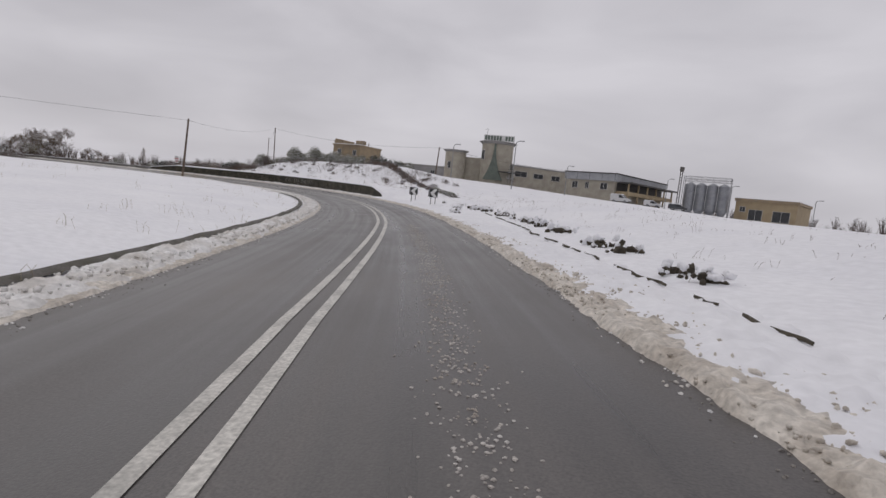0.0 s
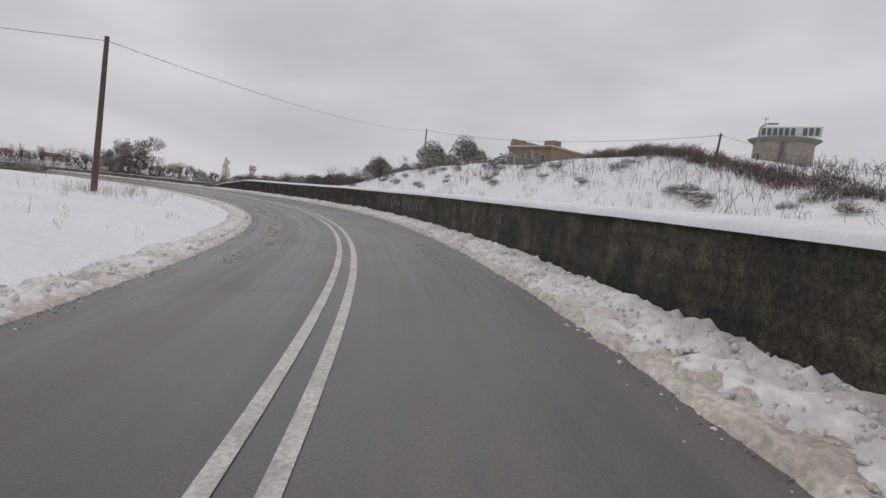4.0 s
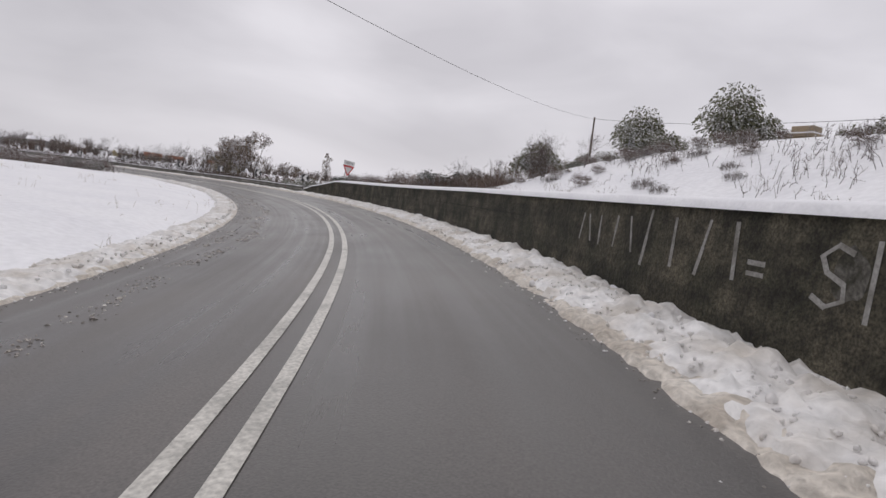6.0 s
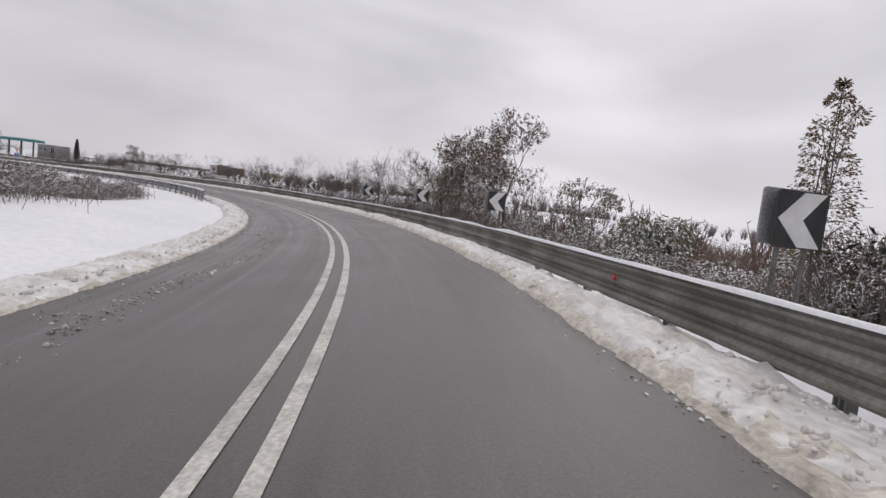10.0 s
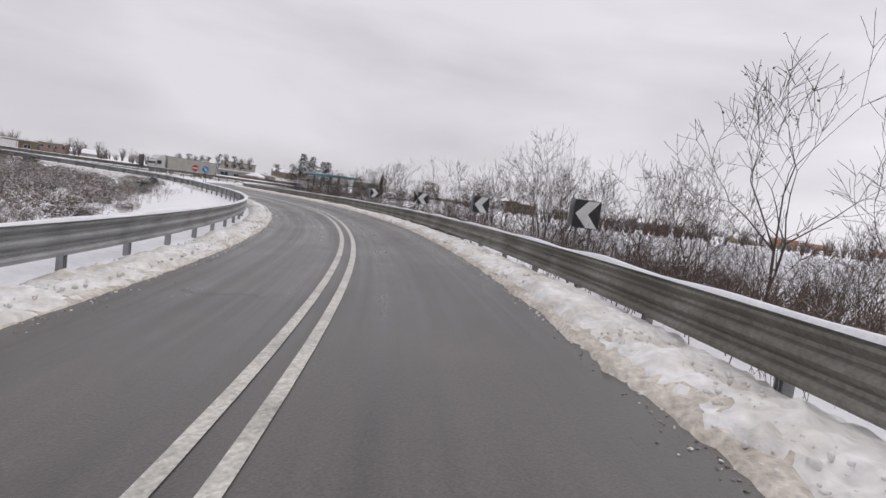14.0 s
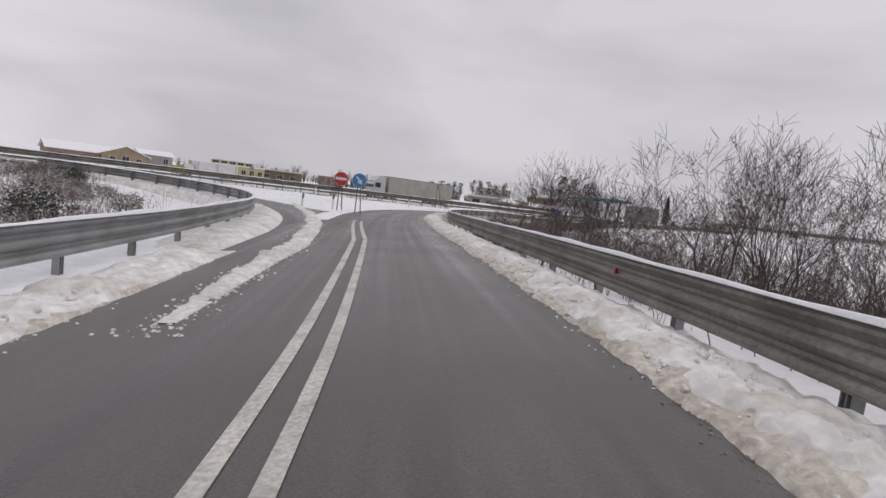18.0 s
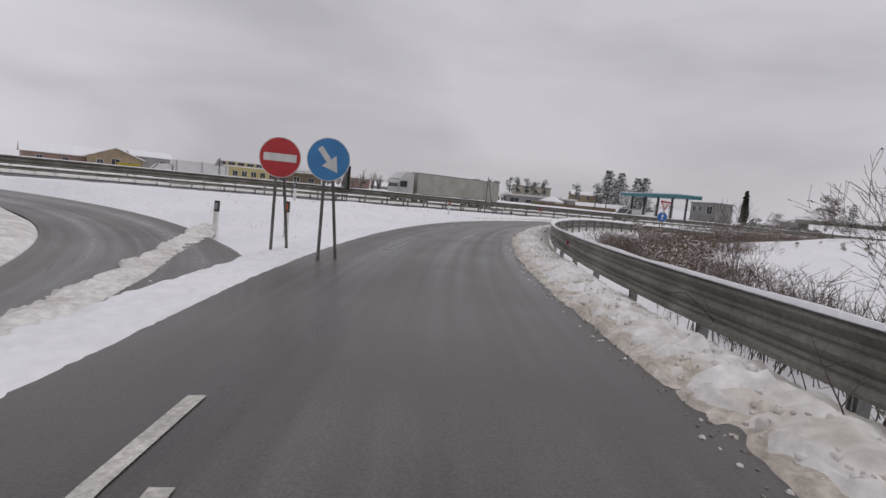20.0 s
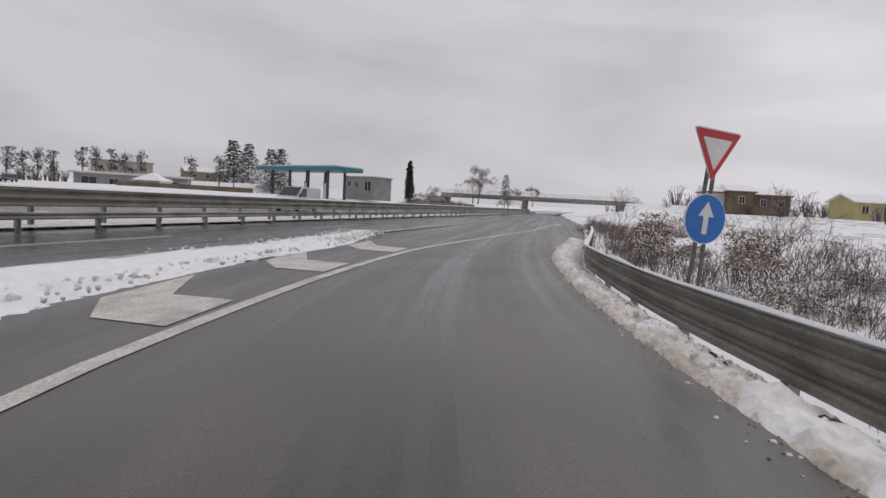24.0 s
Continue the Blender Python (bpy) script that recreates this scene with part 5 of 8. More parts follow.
def gable_house(name, label, x, y, z, turn, w, d, h, rise, mat, windows=(), roof_mat=None, snowy_roof=True, ridge="x", category="house"):
    """A house with a pitched roof; the front faces -y before it is turned."""
    ob = thing(name, label, category, at=pose(x, y, z, 0, 0, turn))
    bm = boxed(-w / 2, 0, -2, w / 2, d, h)
    part("wall", bm, mat, ob)
    o, t = 0.45, 0.18
    if ridge == "x":
        gab = [(-w / 2, 0, h), (-w / 2, d, h), (-w / 2, d / 2, h + rise)]
        g2 = [(w / 2, p[1], p[2]) for p in gab]
        slopes = [[(-w / 2 - o, -o, h - o * rise / (d / 2)), (w / 2 + o, -o, h - o * rise / (d / 2)), (w / 2 + o, d / 2, h + rise), (-w / 2 - o, d / 2, h + rise)],
                  [(w / 2 + o, d + o, h - o * rise / (d / 2)), (-w / 2 - o, d + o, h - o * rise / (d / 2)), (-w / 2 - o, d / 2, h + rise), (w / 2 + o, d / 2, h + rise)]]
    else:
        gab = [(-w / 2, 0, h), (w / 2, 0, h), (0, 0, h + rise)]
        g2 = [(p[0], d, p[2]) for p in gab]
        slopes = [[(-w / 2 - o, -o, h - o * rise / (w / 2)), (0, -o, h + rise), (0, d + o, h + rise), (-w / 2 - o, d + o, h - o * rise / (w / 2))],
                  [(0, -o, h + rise), (w / 2 + o, -o, h - o * rise / (w / 2)), (w / 2 + o, d + o, h - o * rise / (w / 2)), (0, d + o, h + rise)]]
    for tri in (gab, g2):
        gb = bmesh.new()
        gb.faces.new([gb.verts.new(p) for p in tri])
        part("gable", gb, mat, ob)
    for quad in slopes:
        rb = bmesh.new()
        lo, hi = [rb.verts.new(p) for p in quad], [rb.verts.new((p[0], p[1], p[2] + t)) for p in quad]
        rb.faces.new(lo[::-1])
        rb.faces.new(hi)
        for k in range(4):
            rb.faces.new((lo[k], lo[(k + 1) % 4], hi[(k + 1) % 4], hi[k]))
        part("roof", rb, SNOW_CAP if snowy_roof else roof_mat, ob, "roof slope covered with snow" if snowy_roof else "")
    for wx, wz, ww, wh in windows:
        window(ob, wx, 0, wz, ww, wh)
    return ob


def cylinder(r, z0, z1, sides=32, r2=None, x=0.0, y=0.0):
    bm = bmesh.new()
    bmesh.ops.create_cone(bm, cap_ends=True, segments=sides, radius1=r, radius2=r if r2 is None else r2, depth=z1 - z0, matrix=Matrix.Translation((x, y, (z0 + z1) / 2)))
    return bm


# the factory with two round towers
fac = thing("factory", "cream factory with two round towers and a roof sign", "factory", at=pose(-34.3, 152.5, 6.6, 0, 0, 4))
part("tower", cylinder(4.6, -2, 10.3, 40), PLASTER_CREAM, fac, "tall round cream tower", smooth=False)
part("tower_cap", cylinder(4.7, 10.3, 11.0, 40, 5.6), PLASTER_GREY, fac)
part("tower", cylinder(3.1, -2, 7.2, 32, x=-12.2, y=-1.0), PLASTER_CREAM, fac, "lower round cream tower")
part("tower_cap", cylinder(3.2, 7.2, 7.8, 32, 3.9, x=-12.2, y=-1.0), PLASTER_GREY, fac)
part("wing", boxed(-12, 0, -2, -2, 9, 6.2, 0.03), PLASTER_CREAM, fac)
wing = part("wing", boxed(0, 0, -2, 24, 12, 4.9, 0.03), PLASTER_CREAM, fac, at=pose(3.4, 0.5, 0, 0, 0, 42))
part("parapet", boxed(-0.2, -0.2, 4.9, 24.2, 12, 5.3, 0.02), PLASTER_GREY, wing)
sweep = bmesh.new()
prof = [(-2.6 * (1 - u) ** 2.2 - 0.25, 10.2 * u) for u in [k / 12 for k in range(13)]]
outline = [(x, z) for x, z in prof] + [(-x, z) for x, z in reversed(prof)]
fv, bv = [sweep.verts.new((x, -5.0, z)) for x, z in outline], [sweep.verts.new((x, -4.2, z)) for x, z in outline]
sweep.faces.new(fv)
sweep.faces.new(bv[::-1])
for k in range(len(outline)):
    sweep.faces.new((fv[k], bv[k], bv[(k + 1) % len(outline)], fv[(k + 1) % len(outline)]))
bmesh.ops.recalc_face_normals(sweep, faces=sweep.faces)
part("fin", sweep, surface("grey_green_cladding", (0.16, 0.19, 0.16), (0.12, 0.14, 0.12), 0.8, 14.0, 0.7), fac, "grey-green flaring fin on the tower")
sign = part("sign_board", boxed(-3.6, -4.6, 11.0, 5.2, -4.4, 12.7, 0.03), WHITE, fac, "white roof sign with dark lettering bars")
for k in range(10):
    if k != 6:
        part("letter_bar", boxed(-3.3 + k * 0.84, -4.66, 11.25, -2.72 + k * 0.84, -4.6, 12.45), surface("sign_green_grey", (0.16, 0.2, 0.17), None, 3.0), sign)
for wx, wz, ww, wh in ((7.0, 2.0, 4.4, 1.5), (13.6, 2.0, 3.6, 1.4), (20.4, 2.0, 3.2, 1.4)):
    window(wing, wx - 2.0, 0, wz, ww, wh)
window(fac, -3.6, -3.0, 5.8, 1.2, 2.6, -45)
window(fac, -13.2, -4.1, 2.4, 0.9, 1.9, -15)
part("antenna", tube(tube(bmesh.new(), (-3, -3.5, 11), (-3, -3.5, 14.6), 0.05, 0.04), (-3.6, -3.5, 14.2), (-2.4, -3.5, 14.2), 0.03, 0.03), STEEL_DARK, fac)
part("canopy", boxed(1.5, -6.4, 2.4, 7.5, -0.6, 2.6, 0.03), DARK_TRIM, fac)

# the low house with a deep grey fascia
hs = thing("roadhouse", "cream low building with broad grey fascia and long tan balcony", "building", at=pose(-6.0, 139.2, 5.1, 0, 0, -24))
part("wall", boxed(-6.6, 0, -2, 6.2, 33, 3.4, 0.03), PLASTER_CREAM, hs)
# no gallery is cut into the side wall: a flat dark sheet paints its shade
part("side_recess", boxed(6.2, 1.2, 0.9, 6.26, 32, 3.2), DARK_TRIM, hs, "flat dark panel painted as the shade of a gallery")
part("fascia", boxed(-7.4, -0.8, 3.4, 7.0, 34, 5.15, 0.04), FASCIA, hs, "broad grey metal fascia")
for k in range(5):
    part("fascia_seam", boxed(-7.2 + 3.4 * k, -0.84, 3.45, -7.12 + 3.4 * k, -0.8, 5.1), DARK_TRIM, hs)
part("roof_edge", boxed(-7.6, -1.0, 5.15, 7.2, 34.3, 5.4, 0.03), DARK_TRIM, hs)
part("roof_snow", boxed(-7.3, -0.7, 5.4, 6.9, 34.0, 5.48, 0.03), SNOW_CAP, hs)
for wx, ww in ((-4.6, 1.5), (-1.2, 0.9), (3.4, 1.8)):
    window(hs, wx, 0, 1.3, ww, 1.5)
part("balcony", boxed(6.2, 1.0, 0.2, 9.4, 33, 1.15, 0.03), PLASTER_TAN, hs, "long tan balcony parapet")
part("balcony_roof", boxed(6.9, 0.6, 3.1, 10.4, 33.5, 3.45, 0.03), DARK_TRIM, hs, "dark flat roof over the balcony")
for k in range(6):
    part("column", boxed(9.0, 1.4 + 6.2 * k, -1.5, 9.35, 1.75 + 6.2 * k, 3.1, 0.02), PLASTER_TAN, hs)

# silos
sl = thing("silos", "row of four grey steel silos under a gantry", "silo", at=pose(22.6, 151.5, 2.8, 0, 0, -14))
for k in range(4):
    x = -4.0 + 2.68 * k
    si = part("silo", cylinder(1.3, 0.8, 7.4, 24, x=x), SILO, sl, "ribbed steel silo")
    for j in range(6):
        part("rib", cylinder(1.33, 1.4 + 1.1 * j, 1.48 + 1.1 * j, 24, x=x), SILO, si)
    part("hopper", cylinder(0.4, -0.8, 0.8, 24, 1.3, x=x), SILO, sl)
    part("silo_top", cylinder(1.3, 7.4, 8.0, 24, 0.4, x=x), SILO, sl)
gan = bmesh.new()
for yy in (-1.5, 1.5):
    for zz in (8.3, 8.9, 9.5):
        tube(gan, (-5.6, yy, zz), (5.5, yy, zz), 0.07, 0.07, 4)
    for k in range(9):
        tube(gan, (-5.6 + 1.39 * k, yy, 8.3), (-5.6 + 1.39 * k, yy, 9.5), 0.045, 0.045, 4)
        if k < 8:
            tube(gan, (-5.6 + 1.39 * k, yy, 8.3), (-4.21 + 1.39 * k, yy, 8.9), 0.03, 0.03, 4)
    tube(gan, (-5.6, yy, -2), (-5.6, yy, 9.5), 0.1, 0.1, 4)
    tube(gan, (5.5, yy, -2), (5.5, yy, 9.5), 0.1, 0.1, 4)
part("gantry", gan, GREY_BACK, sl, "steel gantry with railing on top")
el = bmesh.new()
for yy in (-0.4, 0.4):
    for xx in (-6.9, -6.4):
        tube(el, (xx, yy, -2), (xx, yy, 11.2), 0.07, 0.07, 4)
for k in range(14):
    tube(el, (-6.9, -0.4, -1 + 0.87 * k), (-6.4, -0.4, -0.2 + 0.87 * k), 0.04, 0.04, 4)
part("elevator", el, STEEL_DARK, sl, "tall narrow lattice elevator")
part("elevator_head", boxed(-7.1, -0.6, 10.6, -6.1, 0.6, 11.9, 0.12), STEEL_DARK, sl)

flat_house("warehouse", "long tan warehouse with an arched entrance", 36.0, 149.0, 1.8, -24, 13.5, 22, 5.2, PLASTER_TAN, ((-5, 2.6, 1.2, 1.2), (-2.0, 0.6, 3.0, 2.6), (3.6, 0.6, 3.6, 2.6)), 0.3, 0.7, PLASTER_OCHRE)
flat_house("shed", "low grey shed roof beside the factory", -66, 178, 7.0, 6, 22, 9, 3.6, PLASTER_GREY, ((-4, 1, 1.5, 1.2), (3, 1, 1.5, 1.2)))

# the ruined ochre house
rh = flat_house("ruined_house", "derelict ochre house with a broken parapet and a chimney", -62.4, 113.2, 6.9, -8, 7.8, 9, 3.5, PLASTER_OCHRE, ((2.4, 1.3, 0.9, 1.2), (-2.0, 1.3, 0.9, 1.3)), 0.2, 0.3, PLASTER_OCHRE)
part("broken_wall", boxed(-3.9, 0.2, 3.8, -1.2, 0.6, 4.7, 0.06), PLASTER_OCHRE, rh)
part("broken_wall", boxed(-4.0, 0.6, 3.8, -3.6, 8, 5.1, 0.06), PLASTER_OCHRE, rh)
part("chimney", boxed(0.4, 3.0, 3.6, 2.4, 4.6, 5.1, 0.05), PLASTER_OCHRE, rh, "square chimney capped with snow")

# beyond the main road
gable_house("farmhouse", "long red-brown building with snowy roofs", -166.5, -104.5, -0.5, 186, 13, 9, 2.6, 1.6, PLASTER_PINK, ((-4, 0.8, 1, 1.1), (0, 0.8, 1, 1.1), (4, 0.8, 1, 1.1)))
gable_house("farmhouse", "ochre building with its gable towards the road", -174.6, -103.5, -0.3, 184, 9.5, 10, 2.6, 1.9, PLASTER_OCHRE, ((-2.6, 0.9, 1, 1.1), (2.6, 0.9, 1, 1.1), (0, 0.2, 1.4, 2.1)), ridge="y")
gable_house("house", "grey two-storey house with a snowy roof", -181.0, -104.5, -0.2, 182, 7, 8, 3.4, 1.0, PLASTER_GREY, ((-2, 1.6, 1, 1.1), (2, 1.6, 1, 1.1)))
yb = thing("yellow_school", "long yellow building with a raised middle and rows of windows", "building", at=pose(-199.5, -112.3, -0.2, 0, 0, 162))
part("wall", boxed(-9.6, 0, -2, 9.6, 9, 3.4, 0.03), PLASTER_YELLOW, yb)
part("upper_wall", boxed(-4.2, 0.5, 3.4, 6.6, 9, 4.6, 0.03), PLASTER_YELLOW, yb)
part("roof_snow", boxed(-9.8, -0.2, 3.4, 9.8, 9.2, 3.6, 0.04), SNOW_CAP, yb)
part("roof_snow", boxed(-4.4, 0.3, 4.6, 6.8, 9.2, 4.8, 0.04), SNOW_CAP, yb)
for k in range(9):
    window(yb, -8.4 + 2.1 * k, 0, 1.3, 1.1, 1.2, sill=False)
for k in range(5):
    window(yb, -3.0 + 2.1 * k, 0.5, 3.75, 1.5, 0.65, sill=False)
flat_house("workshop", "low grey-brown workshop behind the main road", -219.5, -126.0, 0.2, 155, 13, 8, 3.2, BROWN_WALL, ((-4, 1, 1.6, 1.1), (0, 1, 1.6, 1.1), (4, 1, 1.6, 1.1)))
flat_house("apartment_house", "square red-brown house of two storeys with a snowy roof", -274.5, -202.5, -1.0, 150, 12, 10, 6.0, PLASTER_PINK, [(x, z, 1.2, 1.3) for x in (-4, -1.3, 1.3, 4) for z in (1.0, 3.9)], 0.5)
gable_house("barn", "grey barn with a broad snow-covered roof", -306.0, -230.5, -1.0, 150, 17, 10, 4.0, 2.2, PLASTER_GREY, ((-4, 1.5, 1.4, 1.2), (0, 1.5, 1.4, 1.2), (4, 1.5, 1.4, 1.2)))
flat_house("apartment_house", "pale block of flats behind pines", -338.0, -152.0, 2.0, 140, 17, 10, 7.0, PLASTER_CREAM, [(x, z, 1.3, 1.3) for x in (-6, -2, 2, 6) for z in (1.2, 4.2)], 0.4)
gable_house("house", "ochre house behind the filling station", -356.0, -134.5, 2.0, 140, 14, 10, 5.6, 1.6, PLASTER_OCHRE, [(x, z, 1.1, 1.2) for x in (-4, 0, 4) for z in (1.0, 3.6)])
# the filling station
low = flat_house("shop", "long low shop with a flat white roof and a porch", -304.0, -113.0, 0.4, 133, 24, 8, 3.4, PLASTER_GREY, ((-9, 0.3, 3.0, 2.3), (-4, 0.9, 2, 1.4), (8, 0.6, 3.4, 1.8)), 1.0, 0.35, PLASTER_WHITE, 0.15)
part("porch_wall", boxed(5.4, -2.4, -1, 8.2, -2.0, 3.2, 0.03), PLASTER_WHITE, low)
gz = thing("gazebo", "white pointed party tent covered with snow", "tent", at=pose(-300.0, -103.5, 0.7, 0, 0, 20))
tent = bmesh.new()
bmesh.ops.create_cone(tent, cap_ends=True, segments=4, radius1=4.6, radius2=0.5, depth=1.7, matrix=Matrix.Translation((0, 0, 3.0)) @ pose(0, 0, 0, 0, 0, 45))
part("tent_roof", tent, SNOW_CAP, gz)
for a, b in ((-3, -3), (3, -3), (3, 3), (-3, 3)):
    part("tent_pole", tube(bmesh.new(), (a, b, -1), (a, b, 2.2), 0.05, 0.05), WHITE, gz)
cp = thing("fuel_canopy", "teal-edged filling station canopy on slim pillars", "canopy", at=pose(-300.4, -64.5, 2.4, 0, 0, 68))
part("canopy_roof", boxed(-13, -3.6, 4.1, 13, 3.6, 5.0, 0.06), TEAL, cp, "flat canopy with a teal edge")
part("canopy_stripe", boxed(-13.03, -3.63, 4.82, 13.03, 3.63, 4.95), surface("pale_blue_band", (0.4, 0.55, 0.6), None, 2.0), cp)
part("roof_snow", boxed(-12.8, -3.4, 5.0, 12.8, 3.4, 5.14, 0.05), SNOW_CAP, cp)
for k in range(4):
    for yy in (-2.2, 2.2):
        part("pillar", boxed(-9 + 6 * k, yy - 0.2, -2, -8.6 + 6 * k, yy + 0.2, 4.1, 0.02), DARK_TRIM, cp)
for k in range(3):
    fp = thing("fuel_pump", "small fuel pump under the canopy", "fuel pump", at=pose(-300.4 + 2.2 * (k - 1), -64.5 + 5.6 * (k - 1), 2.3, 0, 0, 68))
    part("pump_body", boxed(-0.5, -0.3, -1.2, 0.5, 0.3, 1.8, 0.05), WHITE, fp)
    part("pump_head", boxed(-0.55, -0.34, 1.8, 0.55, 0.34, 2.1, 0.05), TEAL, fp)
flat_house("kiosk", "pale single-storey kiosk of the filling station", -311.5, -57.5, 3.2, 72, 9.0, 6, 3.0, PLASTER_GREY, ((-3, 0.9, 1.1, 1.2), (-0.8, 0.9, 1.1, 1.2), (2.6, 0.1, 1.8, 2.1)))
part("fence_panel", boxed(-290.5, -99, 0.8, -286.0, -70.5, 2.2, 0.03), BROWN_WALL, thing("hedge_wall", "low dark hedge along the filling station", "hedge"))


def pitched(x0, y0, x1, y1, z, rise):
    """A pitched roof over a rectangle, its ridge along x."""
    bm = bmesh.new()
    m = (y0 + y1) / 2
    v = [bm.verts.new(p) for p in ((x0, y0, z), (x1, y0, z), (x1, y1, z), (x0, y1, z), (x0, m, z + rise), (x1, m, z + rise))]
    for q in ((3, 2, 1, 0), (0, 1, 5, 4), (2, 3, 4, 5), (1, 2, 5), (3, 0, 4)):
        bm.faces.new([v[k] for k in q])
    return bm


# on the right of the merging lane
rw = thing("old_farmhouse", "old brown farmhouse with an ivy-dark gable and snow on its roofs", "house", at=pose(-290.5, 17.5, land_z(-290.5, 17.5), 0, 0, 97) @ Matrix.Diagonal((0.85, 0.85, 0.95, 1)))
part("wall", boxed(-4.6, 0, -2, -0.2, 6, 3.6, 0.04), BROWN_WALL, rw)
part("wall", boxed(0, 0.8, -2, 6.2, 7, 3.2, 0.04), surface("brown_stone", (0.2, 0.15, 0.1), (0.14, 0.11, 0.08), 0.9, 10.0, 0.9, bump=0.4), rw)
part("wall", boxed(-7.8, 2.0, -2, -4.5, 7, 3.4, 0.04), PLASTER_WHITE, rw)
for a in ((-4.9, -0.3, 3.6, 0.1, 6.3, 4.1), (-0.1, 0.4, 3.2, 6.5, 7.3, 3.6), (-8.1, 1.7, 3.4, -4.6, 7.3, 3.9)):
    part("roof", boxed(*a[:2], a[2], *a[3:5], a[2] + 0.2, 0.03), ROOF_RED, rw)
    part("roof_snow", pitched(a[0], a[1], a[3], a[4], a[2] + 0.2, 1.1), SNOW_CAP, rw, "pitched roof under snow")
for wx, wy, wz in ((-2.4, 0, 1.8), (1.6, 0.8, 1.5), (4.6, 0.8, 1.5), (-6.2, 2.0, 1.6)):
    window(rw, wx, wy, wz, 0.9, 1.1, sill=False)
part("lean_to", boxed(-1.0, -2.2, -2, 2.6, 0.2, 1.2, 0.05), BROWN_WALL, rw)
gable_house("cottage", "small yellow cottage with a snowy roof in the field", -291.0, 33.5, land_z(-291, 33.5), 100, 6.0, 6, 2.9, 1.1, PLASTER_YELLOW, ((-1.6, 1.2, 0.9, 1.1), (1.4, 1.2, 0.9, 1.1)))
# far village across the fields
vill = random.Random(77)
for x, y, w, h, m, lab in ((-339, 89, 11, 5.0, PLASTER_YELLOW, "yellow village house with a snowy roof"), (-338, 101, 13, 5.6, PLASTER_TAN, "tan village house with a red roof"), (-340, 56, 15, 7.0, PLASTER_GREY, "grey house of two storeys in the village"),
                           (-358, 40, 14, 6.4, PLASTER_GREY, "grey village house among leafless trees"), (-340, 73, 12, 5.4, PLASTER_WHITE, "pale village house far across the valley"), (-372, 118, 14, 6.0, PLASTER_PINK, "brown village house far across the valley"), (-352, 134, 14, 6.0, PLASTER_CREAM, "cream village house far across the valley")):
    gable_house("village_house", lab, x, y, land_z(x, y) - 0.9, 92 + vill.uniform(-18, 18), w * 0.58, 7, h * 0.62, 1.4, m, ((-1.8, 1.5, 0.8, 1.0), (0.1, 1.5, 0.8, 1.0), (1.9, 1.5, 0.8, 1.0)), ROOF_RED, vill.random() < 0.65)

# the bridge over the main road
bd = thing("road_bridge", "grey concrete bridge over the main road with a steel railing", "bridge", at=pose(-352.0, -10, 0, 0, 0, 0))
part("deck", boxed(-4, -38, 3.5, 4, 15, 4.4, 0.05), CONCRETE_PALE, bd)
part("deck_edge", boxed(4, -38, 4.1, 4.25, 15, 4.7, 0.02), CONCRETE_PALE, bd)
rl = bmesh.new()
for zz in (5.1, 5.6):
    tube(rl, (4.1, -38, zz), (4.1, 15, zz), 0.05, 0.05, 4)
for k in range(27):
    tube(rl, (4.1, -38 + 2 * k, 4.6), (4.1, -38 + 2 * k, 5.6), 0.04, 0.04, 4)
part("railing", rl, ZINC, bd)
for yy in (-14.0,):
    part("pier", boxed(-3, yy - 0.6, -2, 3, yy + 0.6, 3.5, 0.05), CONCRETE_PALE, bd)
part("abutment", boxed(-4, 11, -2, 3.9, 15.5, 3.5, 0.05), CONCRETE_PALE, bd)
part("abutment", boxed(-4, -42, -2, 3.9, -37, 3.5, 0.05), CONCRETE_PALE, bd)
for y0, y1 in ((3, 150), (-52, -170)):
    verts = []
    for k in range(27):
        u = k / 26
        for dx, z in ((-18, -2.0), (-5, 4.2), (5, 4.2), (20, -2.0)):
            verts.append((-352 + dx + 1.2 * noise.noise(Vector((u * 9, dx, y0))), y0 + (y1 - y0) * u - (dx > 10) * 2, z + 0.5 * noise.noise(Vector((u * 7, dx, 1 + y0)))))
    faces = [(4 * k + j, 4 * k + j + 1, 4 * k + j + 5, 4 * k + j + 4) for k in range(26) for j in range(3)] + [(0, 1, 2, 3)]
    tagged(new("embankment", mesh_of("embankment", verts, faces, SNOW, False)), "snow-covered embankment leading up to the bridge", "embankment", kind="structure")

# trees round them
CEDAR = [conifer(s, h, w, lab) for s, h, w, lab in ((71, 18.5, 16, "tall cedar with layered snowy branches"), (72, 17.5, 15, "tall dark cedar with snow"), (73, 14.0, 12.0, "spruce behind the filling station"), (74, 14.0, 11.0, "slim spruce with snowy boughs"))]
for ob, x, y in zip(CEDAR, (-360.6, -361.8, -346.0, -342.8), (-128.0, -122.4, -103.0, -97.5)):
    ob.matrix_basis = pose(x, y, 1.8, 0, 0, x * 7)
PINES = [pine(s, 10.0, "tall pine with a bare trunk and tufted snowy crown") for s in (81, 82, 83)]
spots = [(-287.6, -130.5), (-290.0, -129.0), (-292.0, -127.4), (-294.6, -126.0), (-285.2, -133.0), (-320.2, -142.8), (-322.8, -140.2), (-325.6, -138.0), (-328.3, -135.2), (-318.0, -145.0), (-329.8, -119.0), (-336.0, -114.0), (-340.0, -112.0)]
for k, (x, y) in enumerate(spots):
    sz = 1.0 if k < 5 else 1.15
    if k < 3:
        PINES[k].matrix_basis = pose(x, y, -1.0, 0, 0, 40 * k)
    else:
        plant(PINES[k % 3], x, y, 50.0 * k, sz, z=-1.0 if k < 5 else 0.6)
